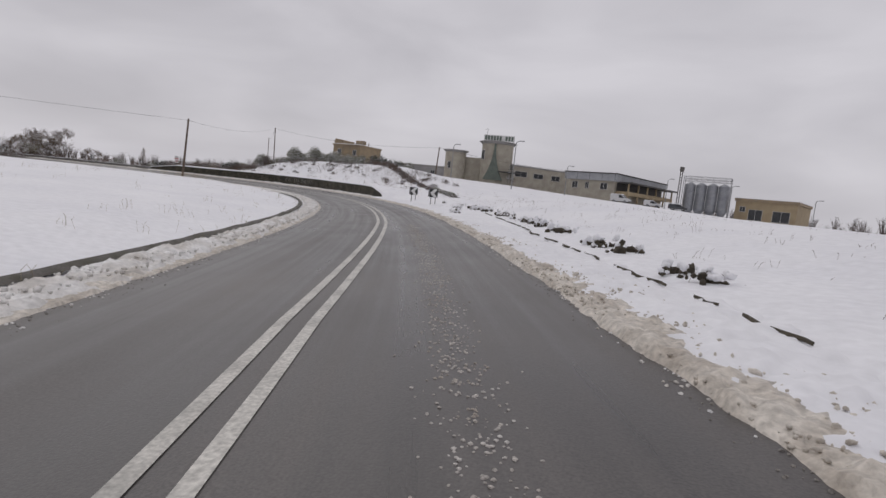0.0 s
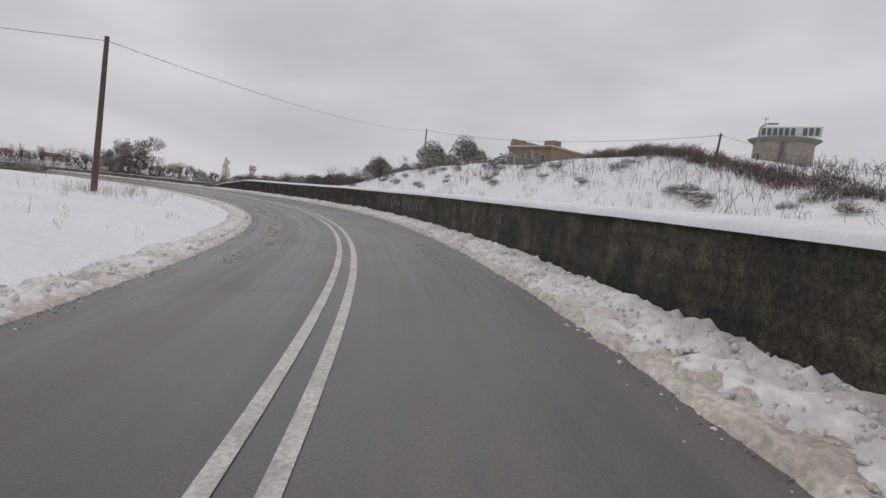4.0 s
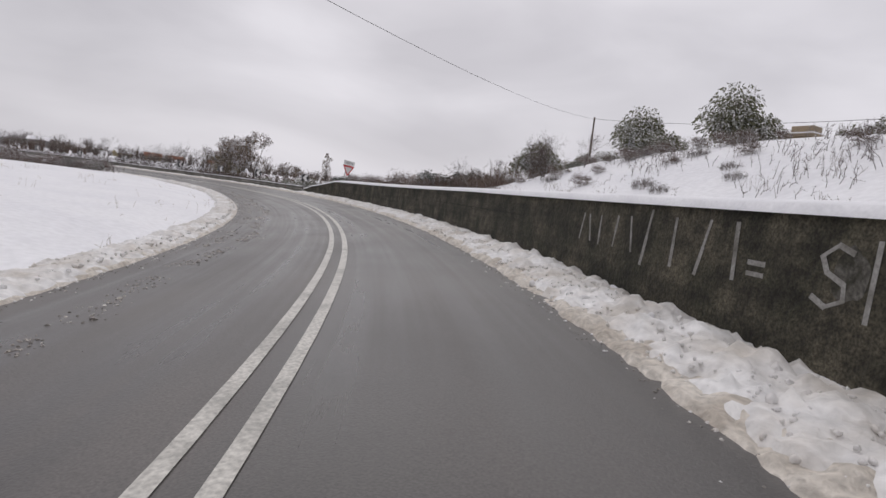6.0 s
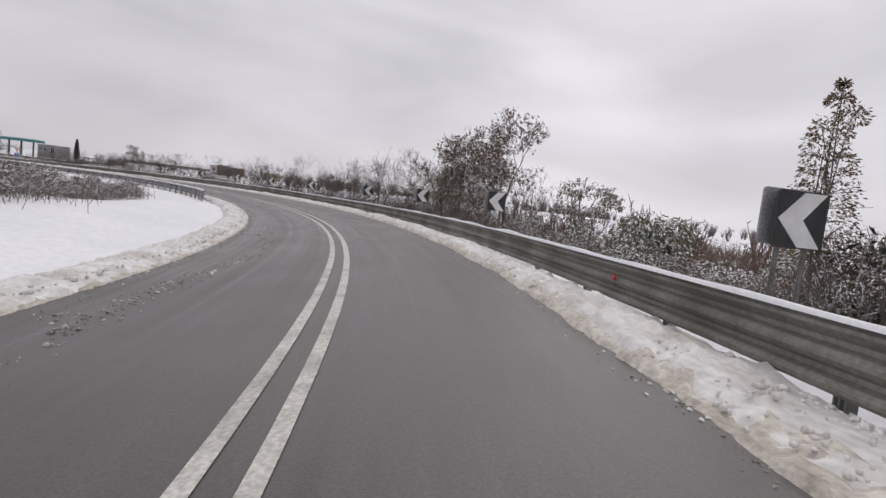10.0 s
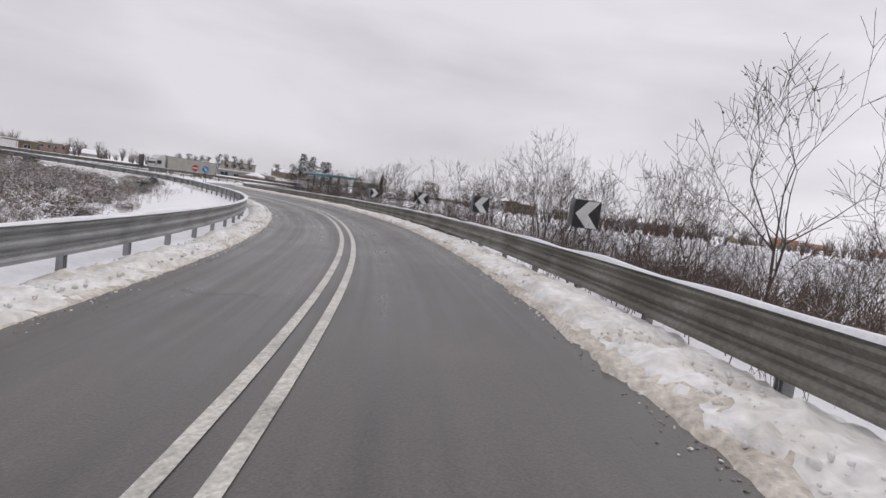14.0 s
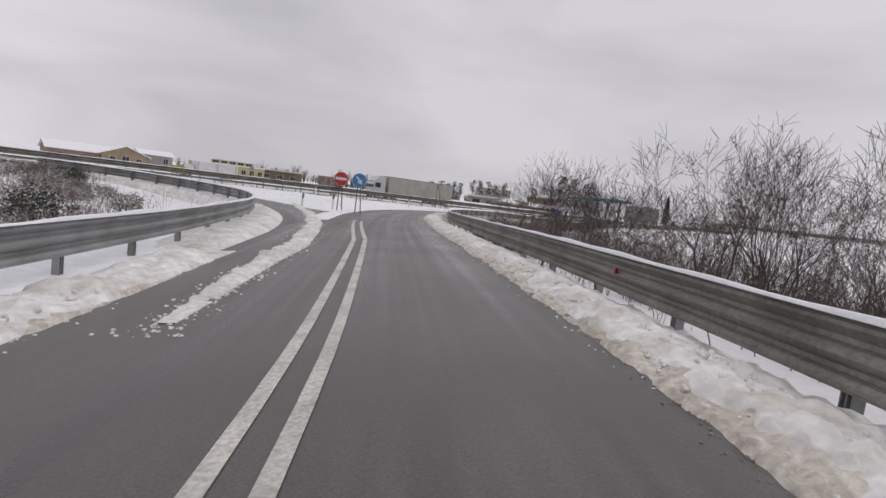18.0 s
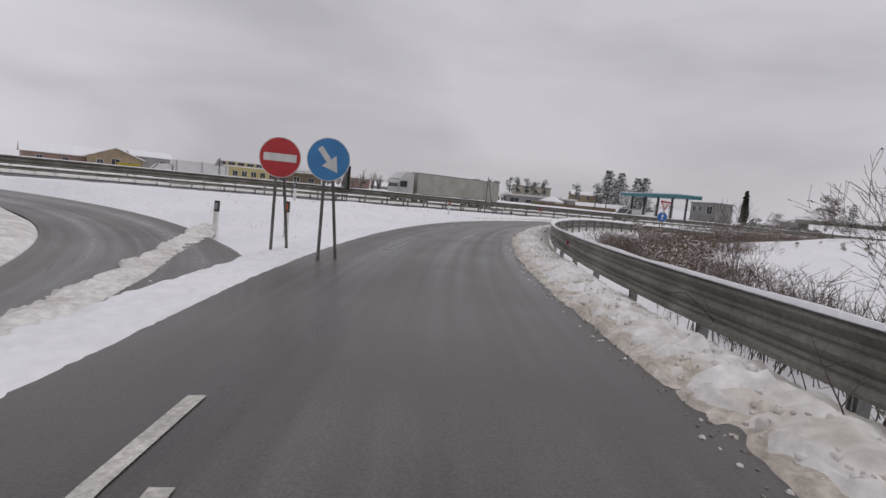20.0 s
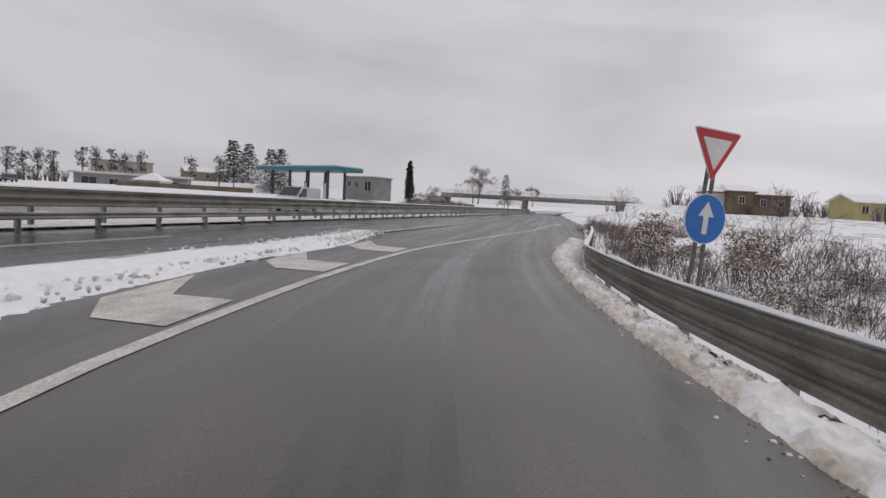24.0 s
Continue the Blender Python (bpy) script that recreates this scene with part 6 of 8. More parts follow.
cyp = leafy(91, 2.0, 9.0, 5200, "tall narrow dark cypress by the filling station", LEAF_DARK, "cypress_tree", "tree", -0.8, 0.3, 20, 30, trunk_r=0.08, column=True)
cyp.matrix_basis = pose(-305.3, -43.4, 1.2, 0, 0, 0)
for x, y, m, sz, z in ((-328.5, -33.1, 0, 1.0, 2.0), (-336.0, -36.0, 1, 0.8, 2.0), (-342.0, -21.0, 1, 0.62, 2.0), (-300.0, 44.0, 0, 0.7, -2), (-340.0, 30.0, 1, 0.8, -1), (-345.0, 62.0, 0, 0.9, -2), (-296.0, -21.0, 1, 0.55, 0.2)):
    plant(OAKS[m], x, y, x * 3, sz, z=z)
fir = conifer(75, 7.5, 4.6, "dark fir on the roadside bank", tiers=12)
fir.matrix_basis = pose(-319.7, -25.2, 1.6)
fir2 = conifer(76, 5.2, 3.0, "small fir covered with snow in front of the tower", tiers=11)
fir2.matrix_basis = pose(-27.5, 141.5, 6.2)
for k in range(30):
    x, y = rng.uniform(-345, -300), rng.uniform(-46, -34)
    plant(rng.choice(BRUSHES + SHRUBS), x, y, rng.uniform(0, 360), rng.uniform(0.6, 1.3), 0.1)


for x, y, m, sz in ((-322.0, -42.0, 0, 0.6), (-331.0, -43.0, 1, 0.5), (-312.0, -43.5, 1, 0.42)):
    plant(OAKS[m], x, y, x * 5, sz, 0.1)
for k in range(16):
    plant(BRUSHES[k % 3], -346 + 2.7 * k + rng.uniform(-1, 1), -42 + rng.uniform(-1.2, 1.2), rng.uniform(0, 360), rng.uniform(1.1, 1.9), 0.1)

# far woods, too many to count
def woods(name, spots, label, material, seed):
    r = random.Random(seed)
    sh = Shape()
    for x, y, h in spots:
        base = Vector((x, y, land_z(x, y) - 0.5))
        for k in range(16):
            a = r.uniform(0, 6.283)
            top = base + Vector((math.cos(a) * h * r.uniform(0.05, 0.35), math.sin(a) * h * r.uniform(0.05, 0.35), h * r.uniform(0.6, 1.05)))
            mid = base.lerp(top, 0.5) + Vector((r.uniform(-0.3, 0.3), r.uniform(-0.3, 0.3), 0.2 * h * r.random()))
            sh.bar(base, mid, h * 0.02, h * 0.012, 3)
            sh.bar(mid, top, h * 0.012, h * 0.003, 3)
            for j in range(3):
                t = mid.lerp(top, r.random())
                sh.bar(t, t + Vector((r.uniform(-1, 1), r.uniform(-1, 1), r.uniform(0.1, 1))) * h * 0.14, h * 0.007, h * 0.003, 3)
    ob = new(name, sh.mesh(name, material))
    return tagged(ob, label, "trees", kind="stuff")


wr = random.Random(9)
belt = []
for k in range(520):
    a, d = radians(wr.uniform(60, 200)), wr.uniform(95, 330)
    x, y = -120 + math.cos(a) * d * 1.1, 60 + math.sin(a) * d * 0.8
    s, n = road_coords(x, y)
    if n[0] > 30 and s[0] > 128:
        belt.append((x, y, wr.uniform(4, 8) * (0.4 if x < -180 and y < 150 else 0.8)))
woods("far_woods", belt, "leafless snowy woods on the slopes beyond the bend", BARK_GREY, 1)
belt = [(wr.uniform(-620, -230), wr.uniform(-420, -150), wr.uniform(4, 9)) for _ in range(260)] + [(wr.uniform(-620, -380), wr.uniform(10, 320), wr.uniform(4, 8)) for _ in range(180)]
woods("far_woods", belt, "distant leafless trees behind the village", BARK_GREY, 2)
belt = [(wr.uniform(-110, 120), wr.uniform(185, 300), wr.uniform(4, 8)) for _ in range(90)] + [(wr.uniform(60, 140), wr.uniform(140, 190), wr.uniform(4, 7)) for _ in range(16)]
woods("far_woods", belt, "distant trees behind the factory", BARK_GREY, 3)
belt = [(wr.uniform(-338, -235), wr.uniform(18, 165), wr.uniform(2.6, 5.0)) for _ in range(90)] + [(wr.uniform(-360, -331), wr.uniform(10, 190), wr.uniform(4.0, 8.5)) for _ in range(60)]
woods("far_woods", belt, "grey leafless trees in the valley before the village", BARK_GREY, 5)
near = []
for k in range(620):
    p = at_road(wr.uniform(134, 240), 13 + 75 * wr.random() ** 1.2)
    near.append((p.x, p.y, wr.uniform(2.0, 4.2)))
woods("scrub_wood", near, "low leafless wood in the valley behind the crash barrier", TWIG_RED, 4)

# ---- signs, posts, poles and lamps ----
def plate(outline, y0, y1):
    """A flat plate with an outline in x and z, between two depths."""
    bm = bmesh.new()
    a, b = [bm.verts.new((x, y0, z)) for x, z in outline], [bm.verts.new((x, y1, z)) for x, z in outline]
    bm.faces.new(a)
    bm.faces.new(b[::-1])
    n = len(outline)
    for k in range(n):
        bm.faces.new((a[k], b[k], b[(k + 1) % n], a[(k + 1) % n]))
    bmesh.ops.recalc_face_normals(bm, faces=bm.faces)
    return bm


def rounded(points, r, steps=5):
    """An outline with its corners rounded."""
    out = []
    n = len(points)
    for k in range(n):
        p0, p1, p2 = Vector(points[k - 1]), Vector(points[k]), Vector(points[(k + 1) % n])
        a, b = p1 + (p0 - p1).normalized() * r, p1 + (p2 - p1).normalized() * r
        for j in range(steps + 1):
            u = j / steps
            q = a * (1 - u) ** 2 + p1 * 2 * u * (1 - u) + b * u * u
            out.append((q.x, q.y))
    return out


def disc(r, x=0.0, z=0.0, sides=40):
    return [(x + r * math.cos(2 * math.pi * k / sides), z + r * math.sin(2 * math.pi * k / sides)) for k in range(sides)]


def legs(parent, spread, top, depth, bottom=-0.5, r=0.03, splay=0.0, behind=0.06):
    for sx in (-1, 1):
        part("leg", tube(bmesh.new(), (sx * (spread + splay), behind + depth, bottom), (sx * spread, behind, top), r, r, 8), STEEL_DARK, parent)


def chevron_sign(s, n, kind="<", lean=0.0, centre=1.5, size=0.62):
    p = at_road(s, n)
    z = land_z(p.x, p.y)
    c = centre + float(cross(s, 0)) - z
    words = {"<": "black square bend sign with a white chevron on two posts", ">": "black square bend sign, its white chevron turned the other way", "K": "pair of black bend signs back to back with white chevrons"}[kind]
    ob = thing("bend_sign", words, "road sign", at=pose(p.x, p.y, z, 0, lean, heading(s) + 2), group="bend signs")
    h = size / 2
    board = part("board", plate(rounded([(-h, c - h), (h, c - h), (h, c + h), (-h, c + h)], 0.04), -0.015, 0.015), BLACK, ob)
    f = -1 if kind == ">" else 1
    arrow = [(-0.28, 0.0), (0.0, 0.295), (0.27, 0.295), (0.02, 0.0), (0.27, -0.295), (0.0, -0.295)]
    part("chevron", plate([(f * x, c + zz) for x, zz in arrow][::f], -0.022, -0.0155), WHITE, board, "white reflective chevron")
    o = 0.15 if kind == "K" else 0.06
    back = part("back_board", plate(rounded([(-h - o, c - h + 0.02), (h - 0.05, c - h + 0.02), (h - 0.05, c + h + 0.02), (-h - o, c + h + 0.02)], 0.04), 0.12, 0.15), GREY_BACK if kind != "K" else BLACK, ob, "second board behind")
    if kind == "K":
        part("chevron", plate([(-x - 0.17, c + zz) for x, zz in arrow][::-1], 0.112, 0.119), WHITE, back)
    legs(ob, 0.17, c + h * 0.9, 0.0, behind=0.06)
    return ob


for s, n, kind in ((37.7, 4.55, "<"), (42.6, 4.3, "<"), (121.4, 4.3, "<"), (132.5, 4.3, "<"), (141.0, 4.3, "<"), (150.0, 4.3, "<"), (162.0, 4.3, "<"), (171.5, 4.3, "<"), (179.8, 4.3, "<"), (188.4, 4.3, "K"), (197.9, 4.3, ">")):
    chevron_sign(s, n, kind, centre=1.25 if s < 60 else 1.55)


def triangle(side, z, flip=True):
    h = side * 0.866
    pts = [(-side / 2, z + h / 2), (0, z - h / 2), (side / 2, z + h / 2)]
    return pts


def letters(text, size, parent, at, material):
    c = bpy.data.curves.new("lettering", "FONT")
    c.body, c.size, c.align_x, c.align_y, c.extrude = text, size, "CENTER", "CENTER", 0.002
    tmp = new("tmp", c)
    me = bpy.data.meshes.new_from_object(tmp.evaluated_get(bpy.context.evaluated_depsgraph_get()))
    bpy.data.objects.remove(tmp)
    me.materials.clear()
    me.materials.append(material)
    ob = new("lettering", me)
    ob.parent, ob.matrix_basis = parent, at
    return ob


def yield_plate(ob, side, z):
    red = part("triangle", plate(rounded(triangle(side, z), 0.06), -0.02, 0.0), RED, ob, "white triangle with a broad red border")
    part("white_rim", plate(rounded(triangle(side * 1.05, z + 0.003), 0.07), -0.012, 0.004), WHITE, red)
    part("white_field", plate(rounded(triangle(side * 0.64, z + side * 0.02), 0.03), -0.026, -0.021), WHITE, red)
    return red


yp = at_road(113.4, 4.75)
ys = thing("yield_sign", "give-way triangle with a distance plate above it, leaning on splayed legs", "road sign", at=pose(yp.x, yp.y, float(yp.z) + 1.07, 0, 6, heading(113) + 8))
yield_plate(ys, 1.0, 0.95)
tab = part("distance_plate", plate(rounded([(-0.47, 1.44), (0.47, 1.44), (0.47, 1.74), (-0.47, 1.74)], 0.03), -0.015, 0.0), WHITE, ys, "white plate reading 100 m")
letters("100 m", 0.24, tab, pose(0, -0.019, 1.59, 90, 0, 0), BLACK)
legs(ys, 0.08, 1.7, 0.0, bottom=-0.5, splay=0.22, behind=0.04)

p = Vector((-210.0, -6.2, 0))
z = land_z(p.x, p.y)
es = thing("yield_sign", "give-way triangle over a blue disc with a white arrow", "road sign", at=pose(p.x, p.y, z, 0, 4, 122))
yield_plate(es, 0.9, 2.3 - z)
bd2 = part("blue_disc", plate(disc(0.385, -0.03, 1.3 - z), -0.05, -0.02), BLUE, es, "round blue sign")
part("white_rim", plate(disc(0.4, -0.03, 1.3 - z), -0.045, -0.016), WHITE, bd2)
zz = 1.3 - z
part("arrow", plate([(-0.03 - 0.05, zz - 0.24), (-0.03 + 0.05, zz - 0.24), (-0.03 + 0.05, zz + 0.04), (-0.03 + 0.15, zz + 0.04), (-0.03, zz + 0.27), (-0.03 - 0.15, zz + 0.04), (-0.03 - 0.05, zz + 0.04)], -0.058, -0.051), WHITE, bd2, "white arrow pointing up")
legs(es, 0.05, 2.5 - z, 0.0, bottom=-0.6, r=0.032, splay=0.08, behind=0.03)

ne = thing("no_entry_sign", "round red no-entry sign with a white bar on splayed legs", "road sign", at=pose(-171.1, 9.9, land_z(-171.1, 9.9), 0, 0, 158))
h0 = 1.72 - land_z(-171.1, 9.9)
rd = part("red_disc", plate(disc(0.38, 0, h0), -0.02, 0.0), RED, ne)
part("white_rim", plate(disc(0.395, 0, h0), -0.014, 0.004), WHITE, rd)
part("white_bar", plate([(-0.31, h0 - 0.075), (0.31, h0 - 0.075), (0.31, h0 + 0.075), (-0.31, h0 + 0.075)], -0.027, -0.021), WHITE, rd)
for a, b in ((-0.06, -0.08), (0.06, 0.28)):
    part("leg", tube(bmesh.new(), (b, 0.05 if a < 0 else 0.35, -0.5), (a, 0.03, h0), 0.03, 0.03, 8), STEEL_DARK, ne)
bs = thing("direction_sign", "round blue sign with a slanting white arrow on splayed legs", "road sign", at=pose(-171.6, 11.1, land_z(-171.6, 11.1), 0, 0, 146))
h1 = 1.74 - land_z(-171.6, 11.1)
bl = part("blue_disc", plate(disc(0.38, 0, h1), -0.02, 0.0), surface("faded_blue_film", (0.05, 0.24, 0.52), (0.05, 0.2, 0.45), 4.0, 40.0, 0.4, bump=0.02, fine_amount=0.1), bs)
part("white_rim", plate(disc(0.395, 0, h1), -0.014, 0.004), WHITE, bl)
ar = [(-0.05, 0.26), (0.05, 0.26), (0.05, -0.03), (0.16, -0.03), (0.0, -0.29), (-0.16, -0.03), (-0.05, -0.03)]
ca, sa = math.cos(radians(38)), math.sin(radians(38))
part("arrow", plate([(x * ca - zq * sa, h1 + x * sa + zq * ca) for x, zq in ar], -0.028, -0.021), WHITE, bl)
for a, b in ((-0.06, -0.08), (0.06, 0.26)):
    part("leg", tube(bmesh.new(), (b, 0.05 if a < 0 else 0.35, -0.5), (a, 0.03, h1), 0.03, 0.03, 8), STEEL_DARK, bs)

ORANGE = surface("orange_reflector", (0.55, 0.13, 0.04), (0.48, 0.1, 0.03), 5.0)
for s, n, tilt, mat, word in ((237.4, -4.66, 0, ORANGE, "white plastic marker post with a dark top and an orange reflector"), (237.4, -6.67, 2, BLACK, "white plastic marker post with a dark top"), (258.4, -6.1, 0, ORANGE, "white plastic marker post with a dark top and an orange reflector"),
                              (275.5, -8.0, 0, RED, "white marker post with a red top"), (271.0, -9.3, 35, WHITE, "knocked-over white marker post leaning in the snow"), (249.0, -11.0, 0, BLACK, "white plastic marker post with a dark top")):
    q = at_road(s, n)
    z = land_z(q.x, q.y)
    mp = thing("marker_post", word, "marker post", at=pose(q.x, q.y, z, 0, tilt, heading(s)), group="marker posts")
    part("post", boxed(-0.06, -0.05, -0.3, 0.06, 0.05, 0.68, 0.02), WHITE, mp)
    cap = part("cap", boxed(-0.061, -0.051, 0.68, 0.061, 0.051, 0.98, 0.02), BLACK if mat != RED else RED, mp)
    part("reflector", boxed(-0.045, -0.058, 0.74, 0.045, -0.0515, 0.92), mat if mat != BLACK else GREY_BACK, cap)

q = Vector((-197.3, -15.05, 0))
sg = thing("warning_sign", "triangular sign seen edge-on, on two splayed steel legs", "road sign", at=pose(q.x, q.y, land_z(q.x, q.y), 0, 0, 240))
part("triangle", plate(rounded([(-0.5, 2.5), (0.5, 2.5), (0.0, 3.35)], 0.06), -0.015, 0.015), GREY_BACK, sg, "grey back of a triangular sign")
part("leg", tube(bmesh.new(), (0, 0.05, -0.5), (0, 0.03, 3.2), 0.035, 0.035, 8), STEEL_DARK, sg)
part("leg", tube(bmesh.new(), (0, -0.85, -0.5), (0, -0.03, 3.0), 0.035, 0.035, 8), STEEL_DARK, sg)
sg2 = copy_thing(sg, pose(-177.2, -24.2, 0.0, 0, 0, 190))
sg2.scale = (0.8, 0.8, 0.75)
ch = thing("direction_board", "tall dark double road board on braced steel legs", "road sign", at=pose(-187.2, -22.0, 0.0, 0, 0, 73))
for o in (-0.1, 0.1):
    part("board", boxed(-0.9, o - 0.04, 1.0, 0.9, o + 0.04, 3.0, 0.02), DARK_TRIM, ch)
for o in (-0.6, 0.6):
    part("leg", tube(bmesh.new(), (o, 0, -0.5), (o, 0, 2.9), 0.04, 0.04, 8), STEEL_DARK, ch)
    part("brace", tube(bmesh.new(), (o, -1.0, -0.3), (o, -0.12, 1.9), 0.03, 0.03, 8), STEEL_DARK, ch)
ye = thing("traffic_box", "small yellow sign board beside the main road", "sign", at=pose(-171.9, -36.5, land_z(-171.9, -36.5), 0, 0, 170))
part("board", boxed(-0.9, -0.05, 0.4, 0.9, 0.05, 1.4, 0.02), surface("yellow_board", (0.6, 0.5, 0.04), (0.5, 0.42, 0.04), 3.0), ye)
part("leg", boxed(-0.05, -0.04, -0.5, 0.05, 0.04, 0.4), STEEL_DARK, ye)

WOOD_POLE = surface("weathered_wood_pole", (0.16, 0.115, 0.085), (0.1, 0.075, 0.06), 2.0, 30.0, 0.85, bump=0.4)
POLES = [((-52.45, 53.3), 0.0, (-52.09, 53.53), 7.43), ((-83.0, 113.7), 4.0, (-83.2, 113.7), 13.5), ((-34.9, 100.4), 4.2, (-34.5, 100.4), 10.5), ((-8.0, 158.0), 5.0, (-8.0, 158.0), 12.0), ((-112.0, 150.0), 4.0, (-112.0, 150.0), 14.0), ((-64.0, 128.0), 6.0, (-64.0, 128.0), 12.6)]
tops = []
for (x0, y0), z0, (x1, y1), top in POLES:
    z0 = min(z0, land_z(x0, y0))
    ob = thing("utility_pole", "wooden telephone pole standing in the snowy field" if x0 == -52.45 else "tall wooden telephone pole behind the hedge", "utility pole", at=pose(x0, y0, z0))
    part("pole", tube(bmesh.new(), (0, 0, -0.5), (x1 - x0, y1 - y0, top - z0), 0.15, 0.1, 10), WOOD_POLE, ob)
    part("bracket", tube(bmesh.new(), (x1 - x0 - 0.25, y1 - y0, top - z0 - 0.25), (x1 - x0 + 0.25, y1 - y0, top - z0 - 0.2), 0.03, 0.03, 6), STEEL_DARK, ob)
    tops.append(Vector((x1, y1, top - 0.2)))


def wire(a, b, sag, r=0.012):
    pts = [a.lerp(b, k / 24) - Vector((0, 0, sag * 4 * (k / 24) * (1 - k / 24))) for k in range(25)]
    bm = bmesh.new()
    side = (b - a).cross(Vector((0, 0, 1))).normalized() * r
    lift = Vector((0, 0, r))
    rings = [[bm.verts.new(q + o) for o in (side, lift, -side, -lift)] for q in pts]
    for lo, hi in zip(rings, rings[1:]):
        for k in range(4):
            bm.faces.new((lo[k], lo[(k + 1) % 4], hi[(k + 1) % 4], hi[k]))
    ob = new("overhead_wire", from_bm("overhead_wire", bm, BLACK))
    return tagged(ob, "thin black overhead telephone wire between poles", "wire")


wire(tops[0], Vector((-130.0, -34.0, 9.5)), 1.2)
wire(tops[0], tops[1], 1.1)
wire(tops[1], tops[2], 1.2, 0.018)
wire(tops[2], tops[3], 1.0, 0.018)
wire(tops[1], tops[4], 1.0, 0.018)


def street_lamp(x, y, z, top, turn, reach=1.7):
    ob = thing("street_lamp", "tall grey steel street lamp with a curved arm", "street lamp", at=pose(x, y, z, 0, 0, turn), group="street lamps")
    h = top - z
    bm = bmesh.new()
    tube(bm, (0, 0, -0.5), (0, 0, h - 0.6), 0.1, 0.07, 8)
    prev = Vector((0, 0, h - 0.6))
    for k in range(1, 9):
        t = k / 8 * math.pi / 2
        q = Vector((0.6 * (1 - math.cos(t)), 0, h - 0.6 + 0.6 * math.sin(t)))
        tube(bm, prev, q, 0.06, 0.055, 6, False)
        prev = q
    part("pole", bm, ZINC, ob)
    part("lamp_head", boxed(0.55, -0.14, h - 0.08, 0.55 + reach * 0.5, 0.14, h + 0.08, 0.05), GREY_BACK, ob, "flat grey lamp head")
    return ob


for x, y, top, turn in ((-17.0, 89.3, 11.4, 0), (-31.1, 99.0, 11.1, 0), (-10.0, 112.0, 9.6, 20), (24.0, 128.0, 9.2, 0), (40.0, 128.0, 7.6, 0), (12.0, 140.0, 10.4, 0)):
    street_lamp(x, y, land_z(x, y), top, turn)

# ---- vehicles ----
CAR_WHITE = surface("white_car_paint", (0.62, 0.62, 0.62), (0.55, 0.55, 0.55), 1.0, 20.0, 0.25, bump=0.02, fine_amount=0.08)
CAR_DARK = surface("dark_car_paint", (0.06, 0.065, 0.075), (0.08, 0.085, 0.09), 1.0, 20.0, 0.25, bump=0.02, fine_amount=0.08)
TYRE = surface("tyre_rubber", (0.02, 0.02, 0.02), (0.035, 0.033, 0.03), 4.0, 40.0, 0.8, bump=0.2)
TRAILER = surface("grimy_white_tarpaulin", (0.5, 0.49, 0.44), (0.4, 0.39, 0.35), 0.7, 6.0, 0.6, bump=0.1, fine_amount=0.12)
LAMP_RED = surface("tail_lamp_red", (0.4, 0.02, 0.02), None, 4.0, 40.0, 0.2)


def wheel(parent, x, y, r, w=0.22):
    t = bmesh.new()
    bmesh.ops.create_cone(t, cap_ends=True, segments=24, radius1=r, radius2=r, depth=w, matrix=pose(0, 0, 0, 90, 0, 0))
    bmesh.ops.bevel(t, geom=[e for e in t.edges if abs((e.verts[0].co - e.verts[1].co).y) < 1e-5], offset=0.03, segments=2, affect="EDGES")
    wh = part("wheel", t, TYRE, parent, at=pose(x, y, r))
    rb = bmesh.new()
    bmesh.ops.create_cone(rb, cap_ends=True, segments=20, radius1=r * 0.6, radius2=r * 0.55, depth=w + 0.02, matrix=pose(0, 0, 0, 90, 0, 0))
    part("rim", rb, GREY_BACK, wh)


def side_shape(profile, half, bevel=0.06):
    """A body from its side outline (x, z), rounded along the edges."""
    bm = bmesh.new()
    a, b = [bm.verts.new((x, -half, z)) for x, z in profile], [bm.verts.new((x, half, z)) for x, z in profile]
    n = len(profile)
    f0, f1 = bm.faces.new(a), bm.faces.new(b[::-1])
    for k in range(n):
        bm.faces.new((a[k], b[k], b[(k + 1) % n], a[(k + 1) % n]))
    bmesh.ops.recalc_face_normals(bm, faces=bm.faces)
    bmesh.ops.bevel(bm, geom=list(f0.edges) + list(f1.edges), offset=bevel, segments=2, affect="EDGES")
    return bm


